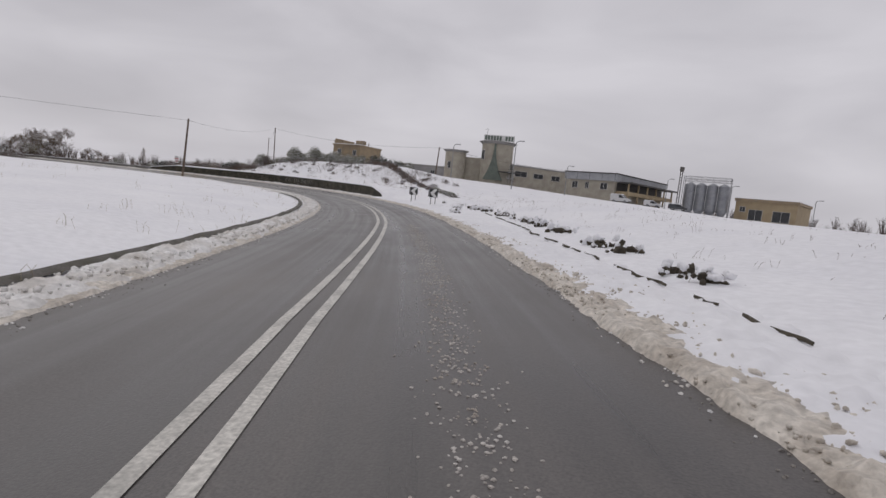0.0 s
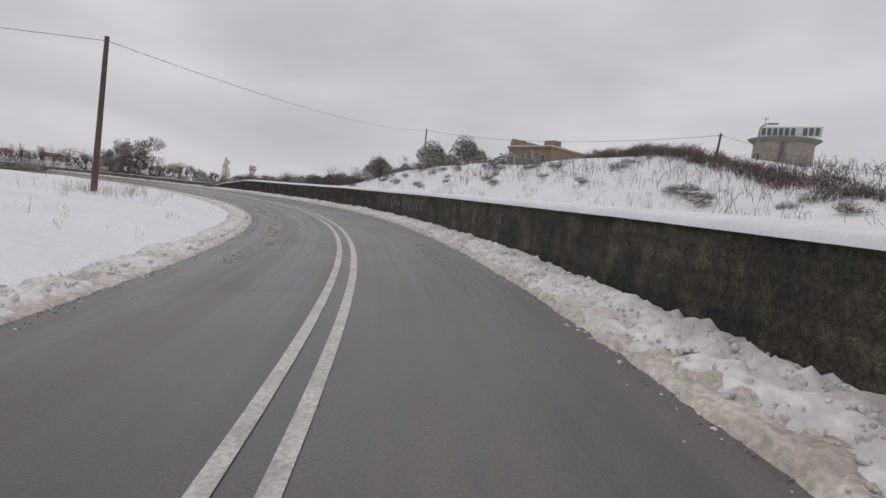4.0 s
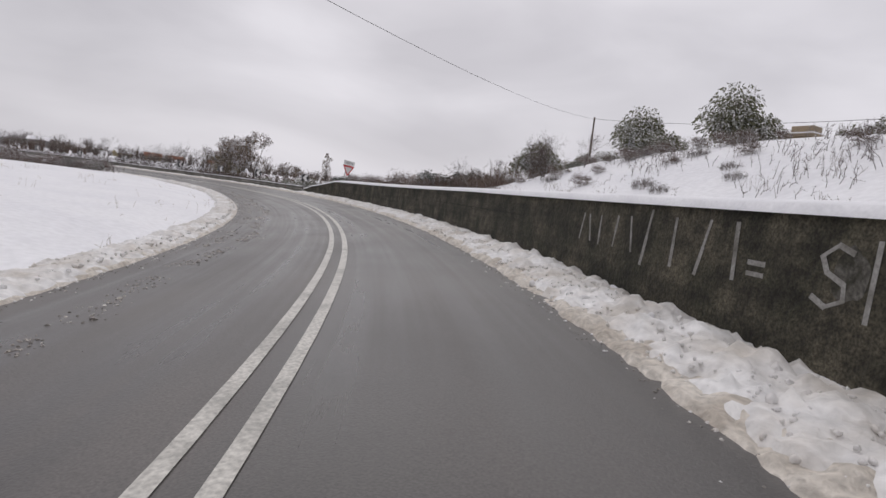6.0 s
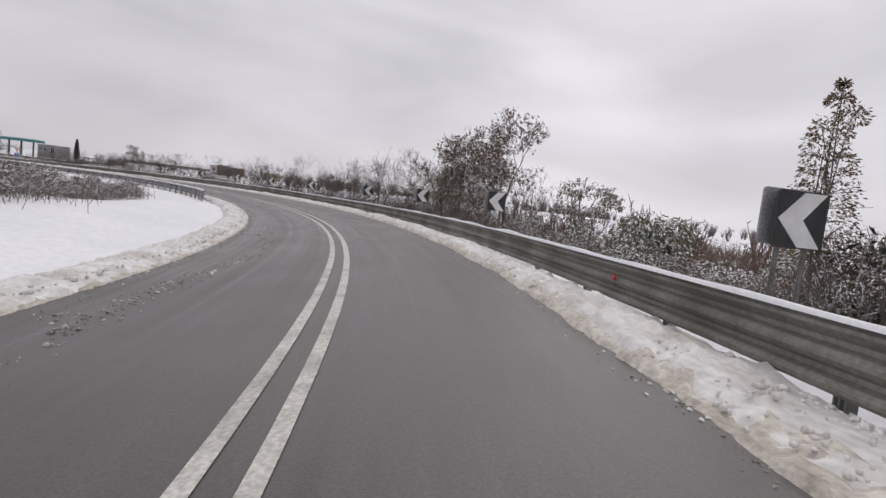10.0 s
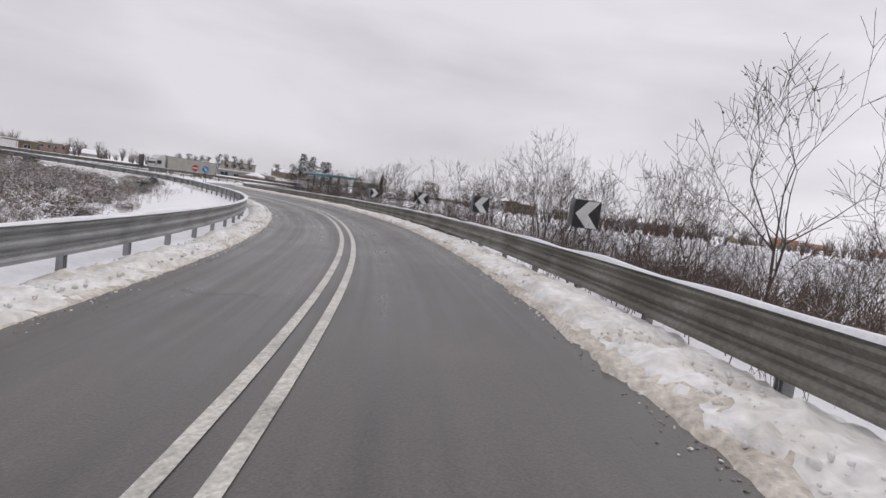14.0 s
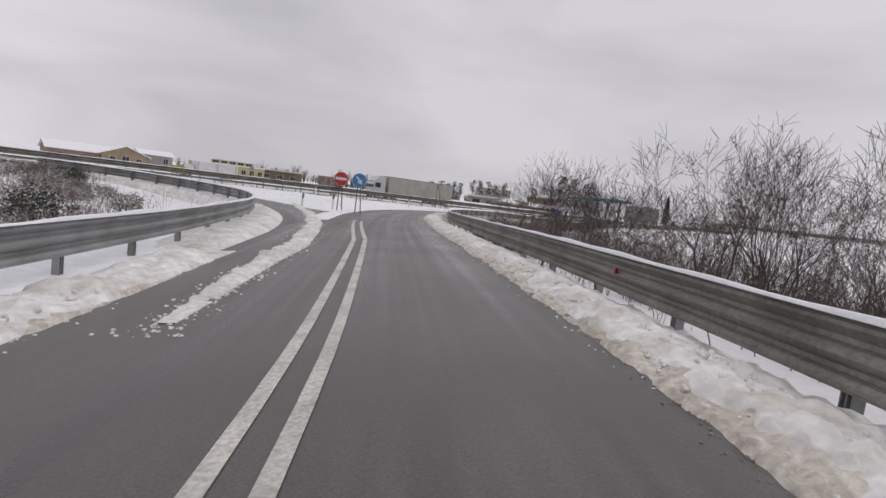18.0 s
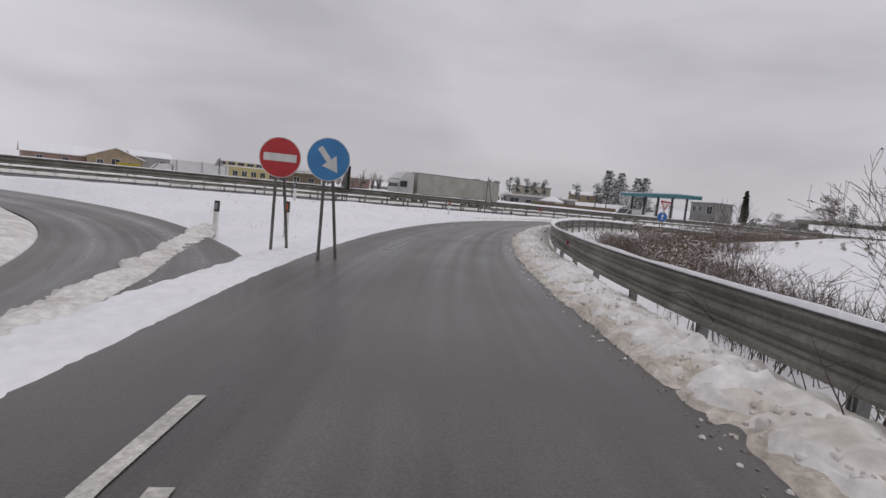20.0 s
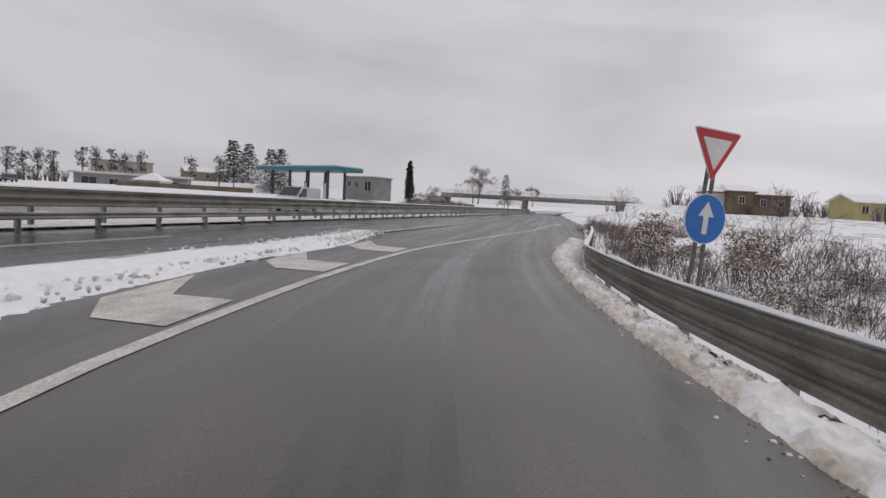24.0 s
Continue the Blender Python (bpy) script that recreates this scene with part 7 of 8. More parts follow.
def van(name, label, x, y, z, turn, long=5.0, high=1.95, paint=None, category="van", snow=False):
    ob = thing(name, label, category, at=pose(x, y, z, 0, 0, turn))
    L, H = long / 2, high
    part("body", side_shape([(-L, 0.35), (-L, H * 0.93), (-L + 0.15, H), (L - 1.75, H), (L - 0.95, H * 0.62), (L - 0.1, H * 0.5), (L, H * 0.4), (L, 0.35)], 0.9), paint or CAR_WHITE, ob)
    part("windscreen", side_shape([(L - 1.72, H - 0.06), (L - 0.98, H * 0.63), (L - 0.94, H * 0.64), (L - 1.68, H - 0.03)], 0.78, 0.005), GLASS_DARK, ob)
    for sy in (-1, 1):
        w = bmesh.new()
        vs = [w.verts.new(p) for p in ((L - 2.4, sy * 0.905, H * 0.6), (L - 1.15, sy * 0.905, H * 0.6), (L - 1.75, sy * 0.905, H * 0.93), (L - 2.4, sy * 0.905, H * 0.93))]
        w.faces.new(vs)
        part("side_window", w, GLASS_DARK, ob)
        part("mirror", boxed(L - 1.3, sy * 0.93 - 0.08, H * 0.6, L - 1.15, sy * 0.93 + 0.08, H * 0.7, 0.02), BLACK, ob)
        part("headlight", boxed(L - 0.06, sy * 0.68 - 0.16, H * 0.36, L + 0.01, sy * 0.68 + 0.16, H * 0.44, 0.02), WHITE, ob)
        part("tail_light", boxed(-L - 0.01, sy * 0.78 - 0.07, H * 0.45, -L + 0.05, sy * 0.78 + 0.07, H * 0.65, 0.02), LAMP_RED, ob)
        for wx in (-L + 0.95, L - 0.95):
            wheel(ob, wx, sy * 0.8, 0.33)
    part("bumper", boxed(L - 0.05, -0.85, 0.3, L + 0.08, 0.85, 0.52, 0.04), BLACK, ob)
    if snow:
        part("snow_cover", boxed(-L + 0.1, -0.8, H, L - 1.8, 0.8, H + 0.1, 0.05), SNOW_CAP, ob)
    return ob


van("delivery_van", "white panel van driving on the far carriageway", -240.0, -31.0, 0.03, 2, 5.0, 2.0)
van("delivery_van", "white van parked in front of the low house", 1.4, 127.5, land_z(1.4, 127.5), -20, 4.4, 1.9, snow=True)
van("car", "small white car parked in the factory yard, snow on its roof", 8.5, 128.5, land_z(8.5, 128.5), -12, 3.9, 1.45, category="car", snow=True)
van("car", "dark car parked beside the white one", 14.0, 129.5, land_z(14, 129.5), -12, 4.1, 1.45, CAR_DARK, category="car", snow=True)
van("car", "grey car on the far carriageway near the bridge", -296.0, -28.5, 0.03, 2, 4.2, 1.5, CAR_DARK, category="car")
van("car", "dark car parked by the pines", -272.0, -108.0, land_z(-272, -108), 40, 4.2, 1.45, CAR_DARK, category="car", snow=True)

tr = thing("articulated_lorry", "long off-white articulated lorry on the far carriageway", "lorry", at=pose(-207.2, -36.0, 0.03, 0, 0, 1.5))
part("trailer_box", boxed(-8.8, -1.25, 1.15, 4.8, 1.25, 3.7, 0.05), TRAILER, tr, "long grimy off-white trailer")
part("trailer_frame", boxed(-8.7, -1.1, 0.8, 4.7, 1.1, 1.14, 0.03), DARK_TRIM, tr)
part("top_rail", boxed(-8.82, -1.28, 3.62, 4.82, 1.28, 3.75, 0.02), GREY_BACK, tr)
part("curtain_strap", boxed(-6.2, -1.265, 1.2, -6.1, 1.265, 3.62), GREY_BACK, tr)
cab = part("cab", side_shape([(5.3, 0.7), (5.3, 3.3), (5.7, 3.75), (6.6, 3.55), (7.45, 2.6), (7.6, 1.6), (7.6, 0.45), (6.9, 0.4)], 1.22, 0.1), CAR_WHITE, tr, "white high-roofed cab")
part("windscreen", side_shape([(7.3, 2.72), (7.58, 1.75), (7.63, 1.76), (7.36, 2.76)], 1.05, 0.005), GLASS_DARK, cab)
for sy in (-1, 1):
    w = bmesh.new()
    w.faces.new([w.verts.new(p) for p in ((6.3, sy * 1.225, 1.8), (7.3, sy * 1.225, 1.8), (7.15, sy * 1.225, 2.55), (6.3, sy * 1.225, 2.55))])
    part("side_window", w, GLASS_DARK, cab)
    part("mirror", boxed(7.2, sy * 1.38 - 0.1, 1.9, 7.35, sy * 1.38 + 0.1, 2.5, 0.03), BLACK, cab)
    part("headlight", boxed(7.56, sy * 0.95 - 0.2, 0.6, 7.63, sy * 0.95 + 0.2, 0.85, 0.02), WHITE, cab)
    for wx in (-7.2, -5.9, -4.6, 3.6, 6.7):
        wheel(tr, wx, sy * 1.05, 0.5, 0.32)
part("side_guard", boxed(-3.6, -1.22, 0.5, 2.6, -1.18, 1.0, 0.01), GREY_BACK, tr)
tr2 = thing("box_lorry", "white box lorry parked beyond the main road", "lorry", at=pose(-180.6, -55.0, land_z(-180.6, -55) - 0.25, 0, 0, 3) @ Matrix.Diagonal((1.3, 1.0, 0.72, 1)))
part("box_body", boxed(-3.1, -1.25, 0.95, 2.0, 1.25, 3.7, 0.05), CAR_WHITE, tr2)
part("chassis", boxed(-3.0, -1.0, 0.55, 3.4, 1.0, 0.94, 0.03), DARK_TRIM, tr2)
cab = part("cab", side_shape([(2.1, 0.6), (2.1, 2.7), (2.5, 2.85), (3.2, 2.7), (3.75, 1.8), (3.85, 1.2), (3.85, 0.5), (2.6, 0.45)], 1.1, 0.1), CAR_WHITE, tr2)
part("windscreen", side_shape([(3.3, 2.6), (3.75, 1.85), (3.8, 1.86), (3.36, 2.64)], 0.95, 0.005), GLASS_DARK, cab)
for k in range(3):
    part("rib", boxed(-2.9 + 2.3 * k, 1.25, 1.0, -2.8 + 2.3 * k, 1.28, 3.65), GREY_BACK, tr2)
for wx in (-2.0, 2.9):
    for sy in (-1, 1):
        wheel(tr2, wx, sy * 1.0, 0.45, 0.28)

# ---- paint, slush, cracks and weeds ----
DARK_JOINT = surface("dark_joint", (0.012, 0.011, 0.009), None, 4.0, 40.0, 0.95)
GRAFFITI = surface("faded_white_spray", (0.36, 0.35, 0.33), (0.17, 0.16, 0.14), 5.0, 40.0, 0.85, bump=0.2, spread=(0.42, 0.72))
gr = random.Random(3)


def stroke(points, name, label, material, width=0.022):
    """A ribbon of paint on the wall's face through points (distance along the road, height)."""
    verts, faces = [], []
    for (s0, h0), (s1, h1) in zip(points, points[1:]):
        k, d = len(verts), Vector((s1 - s0, h1 - h0)).normalized()
        w = width * gr.uniform(0.7, 1.25)
        for q, h in ((s0 - d.x * w * 0.5, h0 - d.y * w * 0.5), (s1 + d.x * w * 0.5, h1 + d.y * w * 0.5)):
            for side in (-1, 1):
                hh = h + side * d.x * w
                verts.append(at_road(q - side * d.y * w, WALL_N - 0.006 - 0.0004 * (k % 5) + 0.03 * (hh + 0.3) / (wall_top(q) + 0.3), hh))
        faces.append((k, k + 1, k + 3, k + 2))
    part(name, mesh_of(name, verts, faces, material), material, wall, label)


# strokes in place of letters, then a word in sprayed capitals
for at, low, high, lean in ((80.8, 0.57, 0.99, 0.05), (80.5, 0.57, 0.98, -0.06), (80.15, 0.55, 0.98, 0.0), (79.65, 0.56, 1.0, 0.03), (79.2, 0.55, 1.02, -0.05), (78.8, 0.42, 1.13, 0.06), (78.2, 0.5, 1.06, 0.0), (77.65, 0.48, 1.07, 0.07), (77.15, 0.53, 1.07, -0.02)):
    stroke([(at + lean, low), (at, (low + high) / 2), (at - lean, high)], "paint_bar", "faded white spray-painted stroke", GRAFFITI, 0.026)
ROUND = [(0.5 + 0.48 * math.cos(k * math.pi / 8), 0.5 + 0.5 * math.sin(k * math.pi / 8)) for k in range(17)]
CAPITALS = {"=": ([(0, 0.3), (0.8, 0.3)], [(0, 0.6), (0.8, 0.6)]), "S": ([(0.9, 0.9), (0.5, 1.0), (0.1, 0.8), (0.3, 0.55), (0.8, 0.4), (0.85, 0.15), (0.4, 0.0), (0.0, 0.12)],), "I": ([(0.5, 0.0), (0.5, 1.0)],),
            "N": ([(0.0, 0.0), (0.1, 1.0), (0.9, 0.05), (1.0, 1.0)],), "D": ([(0.1, 0.0), (0.1, 1.0), (0.6, 0.9), (0.95, 0.5), (0.65, 0.1), (0.1, 0.0)],), "A": ([(0.0, 0.0), (0.5, 1.0), (1.0, 0.0)], [(0.2, 0.4), (0.8, 0.4)]),
            "C": (ROUND[2:15],), "O": (ROUND,)}
for letter, at, low, high, wide in (("=", 76.95, 0.52, 0.86, 0.25), ("S", 76.2, 0.5, 0.98, 0.32), ("I", 75.85, 0.46, 1.03, 0.25), ("N", 75.45, 0.48, 0.98, 0.42), ("D", 74.85, 0.47, 0.96, 0.36), ("A", 74.32, 0.47, 1.0, 0.44), ("C", 73.72, 0.5, 0.95, 0.36), ("O", 73.2, 0.48, 0.93, 0.34)):
    for line in CAPITALS[letter]:
        stroke([(at - u * wide, low + (high - low) * v) for u, v in line], "sprayed_letter", "sprayed white capital " + letter if letter != "=" else "sprayed white equals sign", GRAFFITI)
# washed-out patches of old paint
FADED = surface("washed_out_paint", (0.15, 0.142, 0.125), (0.045, 0.042, 0.03), 7.0, 40.0, 0.9, bump=0.5, fine_amount=0.5, spread=(0.36, 0.56))
for at, h, rx, rz in ((73.05, 0.68, 0.2, 0.26), (72.5, 0.66, 0.16, 0.27), (71.85, 0.66, 0.13, 0.19), (71.45, 0.62, 0.13, 0.22), (74.6, 0.74, 0.16, 0.2), (75.9, 0.76, 0.14, 0.22), (69.6, 0.66, 0.2, 0.2), (66.8, 0.7, 0.25, 0.22), (63.5, 0.64, 0.22, 0.2)):
    ring = []
    for k in range(22):
        t = 2 * math.pi * k / 22
        w = 1 + 0.35 * noise.noise(Vector((math.cos(t) * 1.3, math.sin(t) * 1.3, at)))
        q, hh = at + rx * w * math.cos(t), h + rz * w * math.sin(t)
        ring.append(at_road(q, WALL_N - 0.003 + 0.03 * (hh + 0.3) / (wall_top(q) + 0.3), hh))
    part("paint_patch", mesh_of("paint_patch", ring, [tuple(range(22))], FADED), FADED, wall, "washed-out patch of whitish paint")
# a long crack and some streaks of lime
stroke([(98 + 0.5 * k, 0.5 + 0.02 * noise.noise(Vector((k * 0.9, 2, 0)))) for k in range(28)], "wall_crack", "dark crack running along the wall", DARK_JOINT, 0.008)
stroke([(84 + 0.5 * k, 0.78 + 0.02 * noise.noise(Vector((k * 0.8, 7, 0)))) for k in range(18)], "wall_crack", "dark crack running along the wall", DARK_JOINT, 0.006)
for k in range(26):
    q = gr.uniform(100, 112)
    h = gr.uniform(0.35, 0.9)
    stroke([(q, h), (q + gr.uniform(-0.03, 0.03), h + gr.uniform(0.06, 0.2))], "lime_streak", "thin pale streak of lime", FADED, 0.008)

# hatching beside the merging lane, dashes on the main road
for k in range(6):
    s = 261.0 + 4.05 * k
    outer = float(over(s, [(259, -3.3), (264, -3.6), (268, -4.0), (274, -4.4), (282, -3.6)]))
    inner = float(over(s, [(256, -3.15), (266, -3.05), (272, -2.9), (276, -2.55), (282, -1.95)]))
    mid_n, tip = inner * 0.45 + outer * 0.55, min(1.2, 0.8 * (inner - outer))
    flat = [(s, inner), (s + 1.35, inner + 0.08), (s + 1.2 + tip * 0.3, mid_n), (s + 2.0 + tip, outer + 0.05), (s + 0.6 + tip * 0.5, outer), (s + 0.25, mid_n - 0.1)]
    verts = [at_road(q, n, 0.028) for q, n in flat]
    tagged(new("hatch_mark", mesh_of("hatch_mark", verts, [(0, 1, 2, 5), (5, 2, 3, 4)], PAINT_LINE)), "worn white hatch mark on the asphalt", "road marking", group="hatch marks", kind="structure")
for k in range(26):
    x = -100 - 12 * k
    flat_strip("lane_dash", x - 4.5, x, -18.55, -18.4, 0.037, PAINT_LINE, "white dash between the lanes of the main road", "road marking", 4.5)
flat_strip("edge_line", -560, 100, -15.95, -15.8, 0.037, PAINT_LINE, "white edge line of the main road", "road line")
flat_strip("snow_bank", -560, 200, -25.0, -21.6, 0.1, SNOW_PILE, "strip of snow between the carriageways under the barrier", "snow bank", 4.0)


def chunks(name, spots, material, label, seed):
    """Loose lumps of slush lying on the asphalt."""
    r = random.Random(seed)
    verts, faces = [], []
    for s, n, size in spots:
        c = at_road(s, n, 0.02)
        base = len(verts)
        ring = 5
        for j, (zz, rr) in enumerate(((0.0, 1.0), (0.45, 0.8))):
            for q in range(ring):
                t = 2 * math.pi * (q + 0.5 * j) / ring
                verts.append(c + Vector((math.cos(t) * size * rr * r.uniform(0.6, 1.2), math.sin(t) * size * rr * r.uniform(0.6, 1.2), zz * size * r.uniform(0.6, 1.2))))
        verts.append(c + Vector((0, 0, size * 0.75)))
        for q in range(ring):
            a, b, d, e = base + q, base + (q + 1) % ring, base + ring + (q + 1) % ring, base + ring + q
            faces += [(a, b, d, e), (e, d, base + 2 * ring)]
    ob = new(name, mesh_of(name, verts, faces, material))
    return tagged(ob, label, "slush", kind="stuff")


cr = random.Random(8)
spots = []
for k in range(5200):
    s = cr.uniform(60, 134)
    spots.append((s, float(over(s, LEFT_EDGE)) + 1.05 + cr.gauss(0, 0.13) + 0.15 * math.sin(s * 0.6), cr.uniform(0.006, 0.02) * (2.4 if cr.random() < 0.06 else 1)))
for k in range(900):
    s = cr.uniform(84, 122)
    spots.append((s, float(over(s, LEFT_EDGE)) + 0.55 + cr.gauss(0, 0.09), cr.uniform(0.008, 0.03)))
spots = [q for q in spots if noise.noise(Vector((q[0] * 0.8, q[1], 2))) > -0.12]
chunks("slush_lumps", spots[::2], SLUSH, "broken ridge of grey slush along the other lane", 1)
chunks("slush_lumps", spots[1::2], SLUSH_WET, "wet dark crumbs of slush along the other lane", 13)
chunks("slush_lumps", [(cr.uniform(2, 19), 0.42 + cr.gauss(0, 0.13), cr.uniform(0.005, 0.018)) for _ in range(1900)], SLUSH, "gritty strip of slush between the wheel tracks", 2)
spots = []
for k in range(2600):
    s = cr.uniform(208.5, 238)
    spots.append((s, float(over(s, RIDGE)) + cr.gauss(0, 0.16), cr.uniform(0.008, 0.032)))
chunks("slush_lumps", spots, SNOW_DIRTY, "lumps of beige slush where the lanes part", 3)
spots = []
for k in range(2600):
    s = cr.uniform(-6, 288)
    spots.append((s, float(over(s, RIGHT_EDGE)) - abs(cr.gauss(0, 0.12)) + 0.08, cr.uniform(0.006, 0.024)))
for k in range(1500):
    s = cr.uniform(-6, 210)
    spots.append((s, float(over(s, LEFT_EDGE)) + abs(cr.gauss(0, 0.14)), cr.uniform(0.006, 0.026)))
wet = []
for k in range(7000):
    s = cr.uniform(-6, 288)
    d = abs(cr.gauss(0, 0.1))
    wet.append((s, float(over(s, RIGHT_EDGE)) + 0.05 - d, cr.uniform(0.004, 0.017)))
    if s < 206:
        wet.append((s, float(over(s, LEFT_EDGE)) - 0.05 + abs(cr.gauss(0, 0.2)), cr.uniform(0.004, 0.02)))
chunks("slush_lumps", wet, SLUSH_WET, "grey slush mash along both edges of the road", 12)
chunks("slush_lumps", spots, SNOW_PILE, "crumbs of dirty snow along the edges of the road", 4)
# rough clods on the ploughed banks
spots = []
for k in range(22000):
    s = cr.uniform(0, 285)
    u = cr.random()
    tall = 0.14 if 50 < s < 119 else (0.05 if s < 50 else 0.12)
    e = float(over(s, RIGHT_EDGE))
    spots.append((s, e + 0.1 + 1.1 * u, cr.uniform(0.008, 0.026) * (2.1 if cr.random() < 0.05 else 1), tall * math.sin(math.pi * min(1, 0.1 + 0.8 * u))))


ICO = bmesh.new()
bmesh.ops.create_icosphere(ICO, subdivisions=1, radius=1.0)
ICO_V, ICO_F = np.array([v.co[:] for v in ICO.verts]), np.array([[v.index for v in f.verts] for f in ICO.faces])
ICO.free()


def lumps(spots, seed):
    """Corners and faces of many uneven round lumps. spots: (place, size)."""
    r = np.random.RandomState(seed)
    c, size = np.array([q[0][:] for q in spots]), np.array([q[1] for q in spots])
    wide = size[:, None, None] * r.uniform(0.6, 1.3, (len(c), 1, 3)) * r.uniform(0.75, 1.25, (len(c), len(ICO_V), 1))
    verts = c[:, None, :] + ICO_V[None] * wide
    faces = ICO_F[None] + (np.arange(len(c)) * len(ICO_V))[:, None, None]
    return verts.reshape(-1, 3).tolist(), faces.reshape(-1, 3).tolist()


def clods(name, spots, material, label, seed):
    verts, faces = lumps([(at_road(s, n, up + 0.015), size) for s, n, size, up in spots], seed)
    return tagged(new(name, mesh_of(name, verts, faces, material, True)), label, "snow", kind="stuff")


spots += [(cr.uniform(0, 52), 1.98 + abs(cr.gauss(0, 0.4)), cr.uniform(0.006, 0.024), cr.uniform(0.02, 0.08)) for k in range(7000)]
clods("snow_clods", [q for q in spots if q[0] > 52], SNOW_PILE, "loose clods of ploughed snow on the bank beside the lane", 5)
clods("snow_clods", [q for q in spots if q[0] <= 52], SLUSH_TAN, "gritty clods of ploughed snow on the verge", 7)
inner = [(s, float(over(s, LEFT_EDGE)) - 0.1 - 0.8 * cr.random(), cr.uniform(0.012, 0.04), 0.13) for s in [cr.uniform(-2, 210) for _ in range(6500)]]
clods("snow_clods", [q for q in inner if q[0] > 56], SNOW_PILE, "loose clods of ploughed snow on the inner bank", 6)
clods("snow_clods", [q for q in inner if q[0] <= 56], SNOW_DIRTY, "gritty clods of ploughed snow on the inner ridge", 8)
ridge = [(s, float(over(s, [(260, -5.3), (268, -5.4), (276, -5.4), (283, -4.6), (289, -4.9)])) + cr.gauss(0, 0.45), cr.uniform(0.015, 0.05), 0.12) for s in [cr.uniform(260, 288) for _ in range(2400)]]
clods("snow_clods", ridge, SNOW_PILE, "clods of snow on the ridge beside the main road", 9)

# cracks in the asphalt
CRACK = surface("crack_filler", (0.015, 0.014, 0.014), (0.025, 0.024, 0.024), 3.0, 30.0, 0.5, bump=0.1)
for s, n0, n1, seed in ((33.0, -0.2, 1.9, 1), (34.4, -3.2, -1.3, 2), (21.0, -3.4, -1.6, 3), (26.0, -2.9, -1.2, 8), (214.0, 0.2, 1.2, 4), (167.5, -3.0, -1.4, 5), (236.0, 0.2, 0.9, 6), (278.0, -1.2, 0.9, 7), (57.0, -3.0, -1.2, 9), (200.5, 0.1, 0.5, 10), (171.2, -0.7, -0.15, 11), (170.6, 0.2, 1.3, 12), (30.9, -0.4, 1.7, 13)):
    verts = []
    for k in range(15):
        u = k / 14
        n = n0 + (n1 - n0) * u
        off = 0.5 * noise.noise(Vector((u * 3, seed, 0))) + 0.2 * noise.noise(Vector((u * 11, seed, 2)))
        verts += [at_road(s + off, n, 0.026), at_road(s + off + 0.014, n, 0.026)]
    tagged(new("road_crack", mesh_of("road_crack", verts, [(2 * k, 2 * k + 1, 2 * k + 3, 2 * k + 2) for k in range(14)], CRACK)), "thin dark crack across the asphalt", "crack", kind="structure")


def weeds(name, spots, label, material, seed, tall=0.35):
    """Dead stalks and grass that stick out of the snow."""
    r = random.Random(seed)
    sh = Shape()
    for x, y, m, hgt in spots:
        z = land_z(x, y)
        for k in range(m):
            p = Vector((x + r.gauss(0, 0.14), y + r.gauss(0, 0.14), z - 0.03))
            d = Vector((r.uniform(-0.5, 0.5), r.uniform(-0.5, 0.5), 1)).normalized()
            q = p + d * hgt * r.uniform(0.4, 1.1)
            sh.bar(p, q, 0.0035, 0.0025, 3)
            sh.bar(q, q + (d + any_way(r) * 0.8).normalized() * hgt * 0.35, 0.004, 0.002, 3)
    return tagged(new(name, sh.mesh(name, material)), label, "weeds", kind="stuff")


wd = random.Random(12)
spots = []
for k in range(420):
    q = at_road(wd.uniform(0, 55), wd.choice((5.5, 7.0, 8.0, 9.5, 12, 16, 22)) + wd.uniform(-1.2, 1.2))
    spots.append((q.x, q.y, wd.randint(1, 5), wd.uniform(0.06, 0.22)))
for k in range(300):
    q = at_road(wd.uniform(54, 118), wd.uniform(5.6, 12))
    spots.append((q.x, q.y, wd.randint(4, 12), wd.uniform(0.15, 0.5)))
weeds("dead_weeds", spots, "dead brown weeds poking through the snow on the bank", TWIG_RED, 1)
spots = []
for k in range(230):
    q = at_road(wd.uniform(0, 120), -wd.choice((5.6, 7, 8.5, 11, 15, 20)) + wd.uniform(-1.0, 1.0))
    spots.append((q.x, q.y, wd.randint(1, 6), wd.uniform(0.12, 0.4)))
for k in range(60):
    spots.append((-51 + wd.gauss(0, 1.6), 53 + wd.gauss(0, 1.6), 5, 0.5))
for k in range(120):
    q = at_road(wd.uniform(228, 270), -wd.uniform(4, 12))
    spots.append((q.x, q.y, wd.randint(1, 4), wd.uniform(0.08, 0.25)))
weeds("dead_weeds", spots, "sparse dead stalks in the snowy field", LEAF_FADED, 2)
spots = []
for k in range(500):
    q = at_road(wd.uniform(140, 292), wd.uniform(4.0, 9.0))
    spots.append((q.x, q.y, wd.randint(4, 12), wd.uniform(0.2, 0.7)))
weeds("dead_weeds", spots, "dead grass and bramble shoots behind the crash barrier", TWIG_RED, 3)

# the shallow channel under the snow on the first slope, dark runs along its rim, and clods of earth
EARTH = surface("wet_dark_earth", (0.045, 0.036, 0.026), (0.09, 0.075, 0.05), 6.0, 40.0, 0.9, bump=0.6, bump_dist=0.02)
er = random.Random(71)


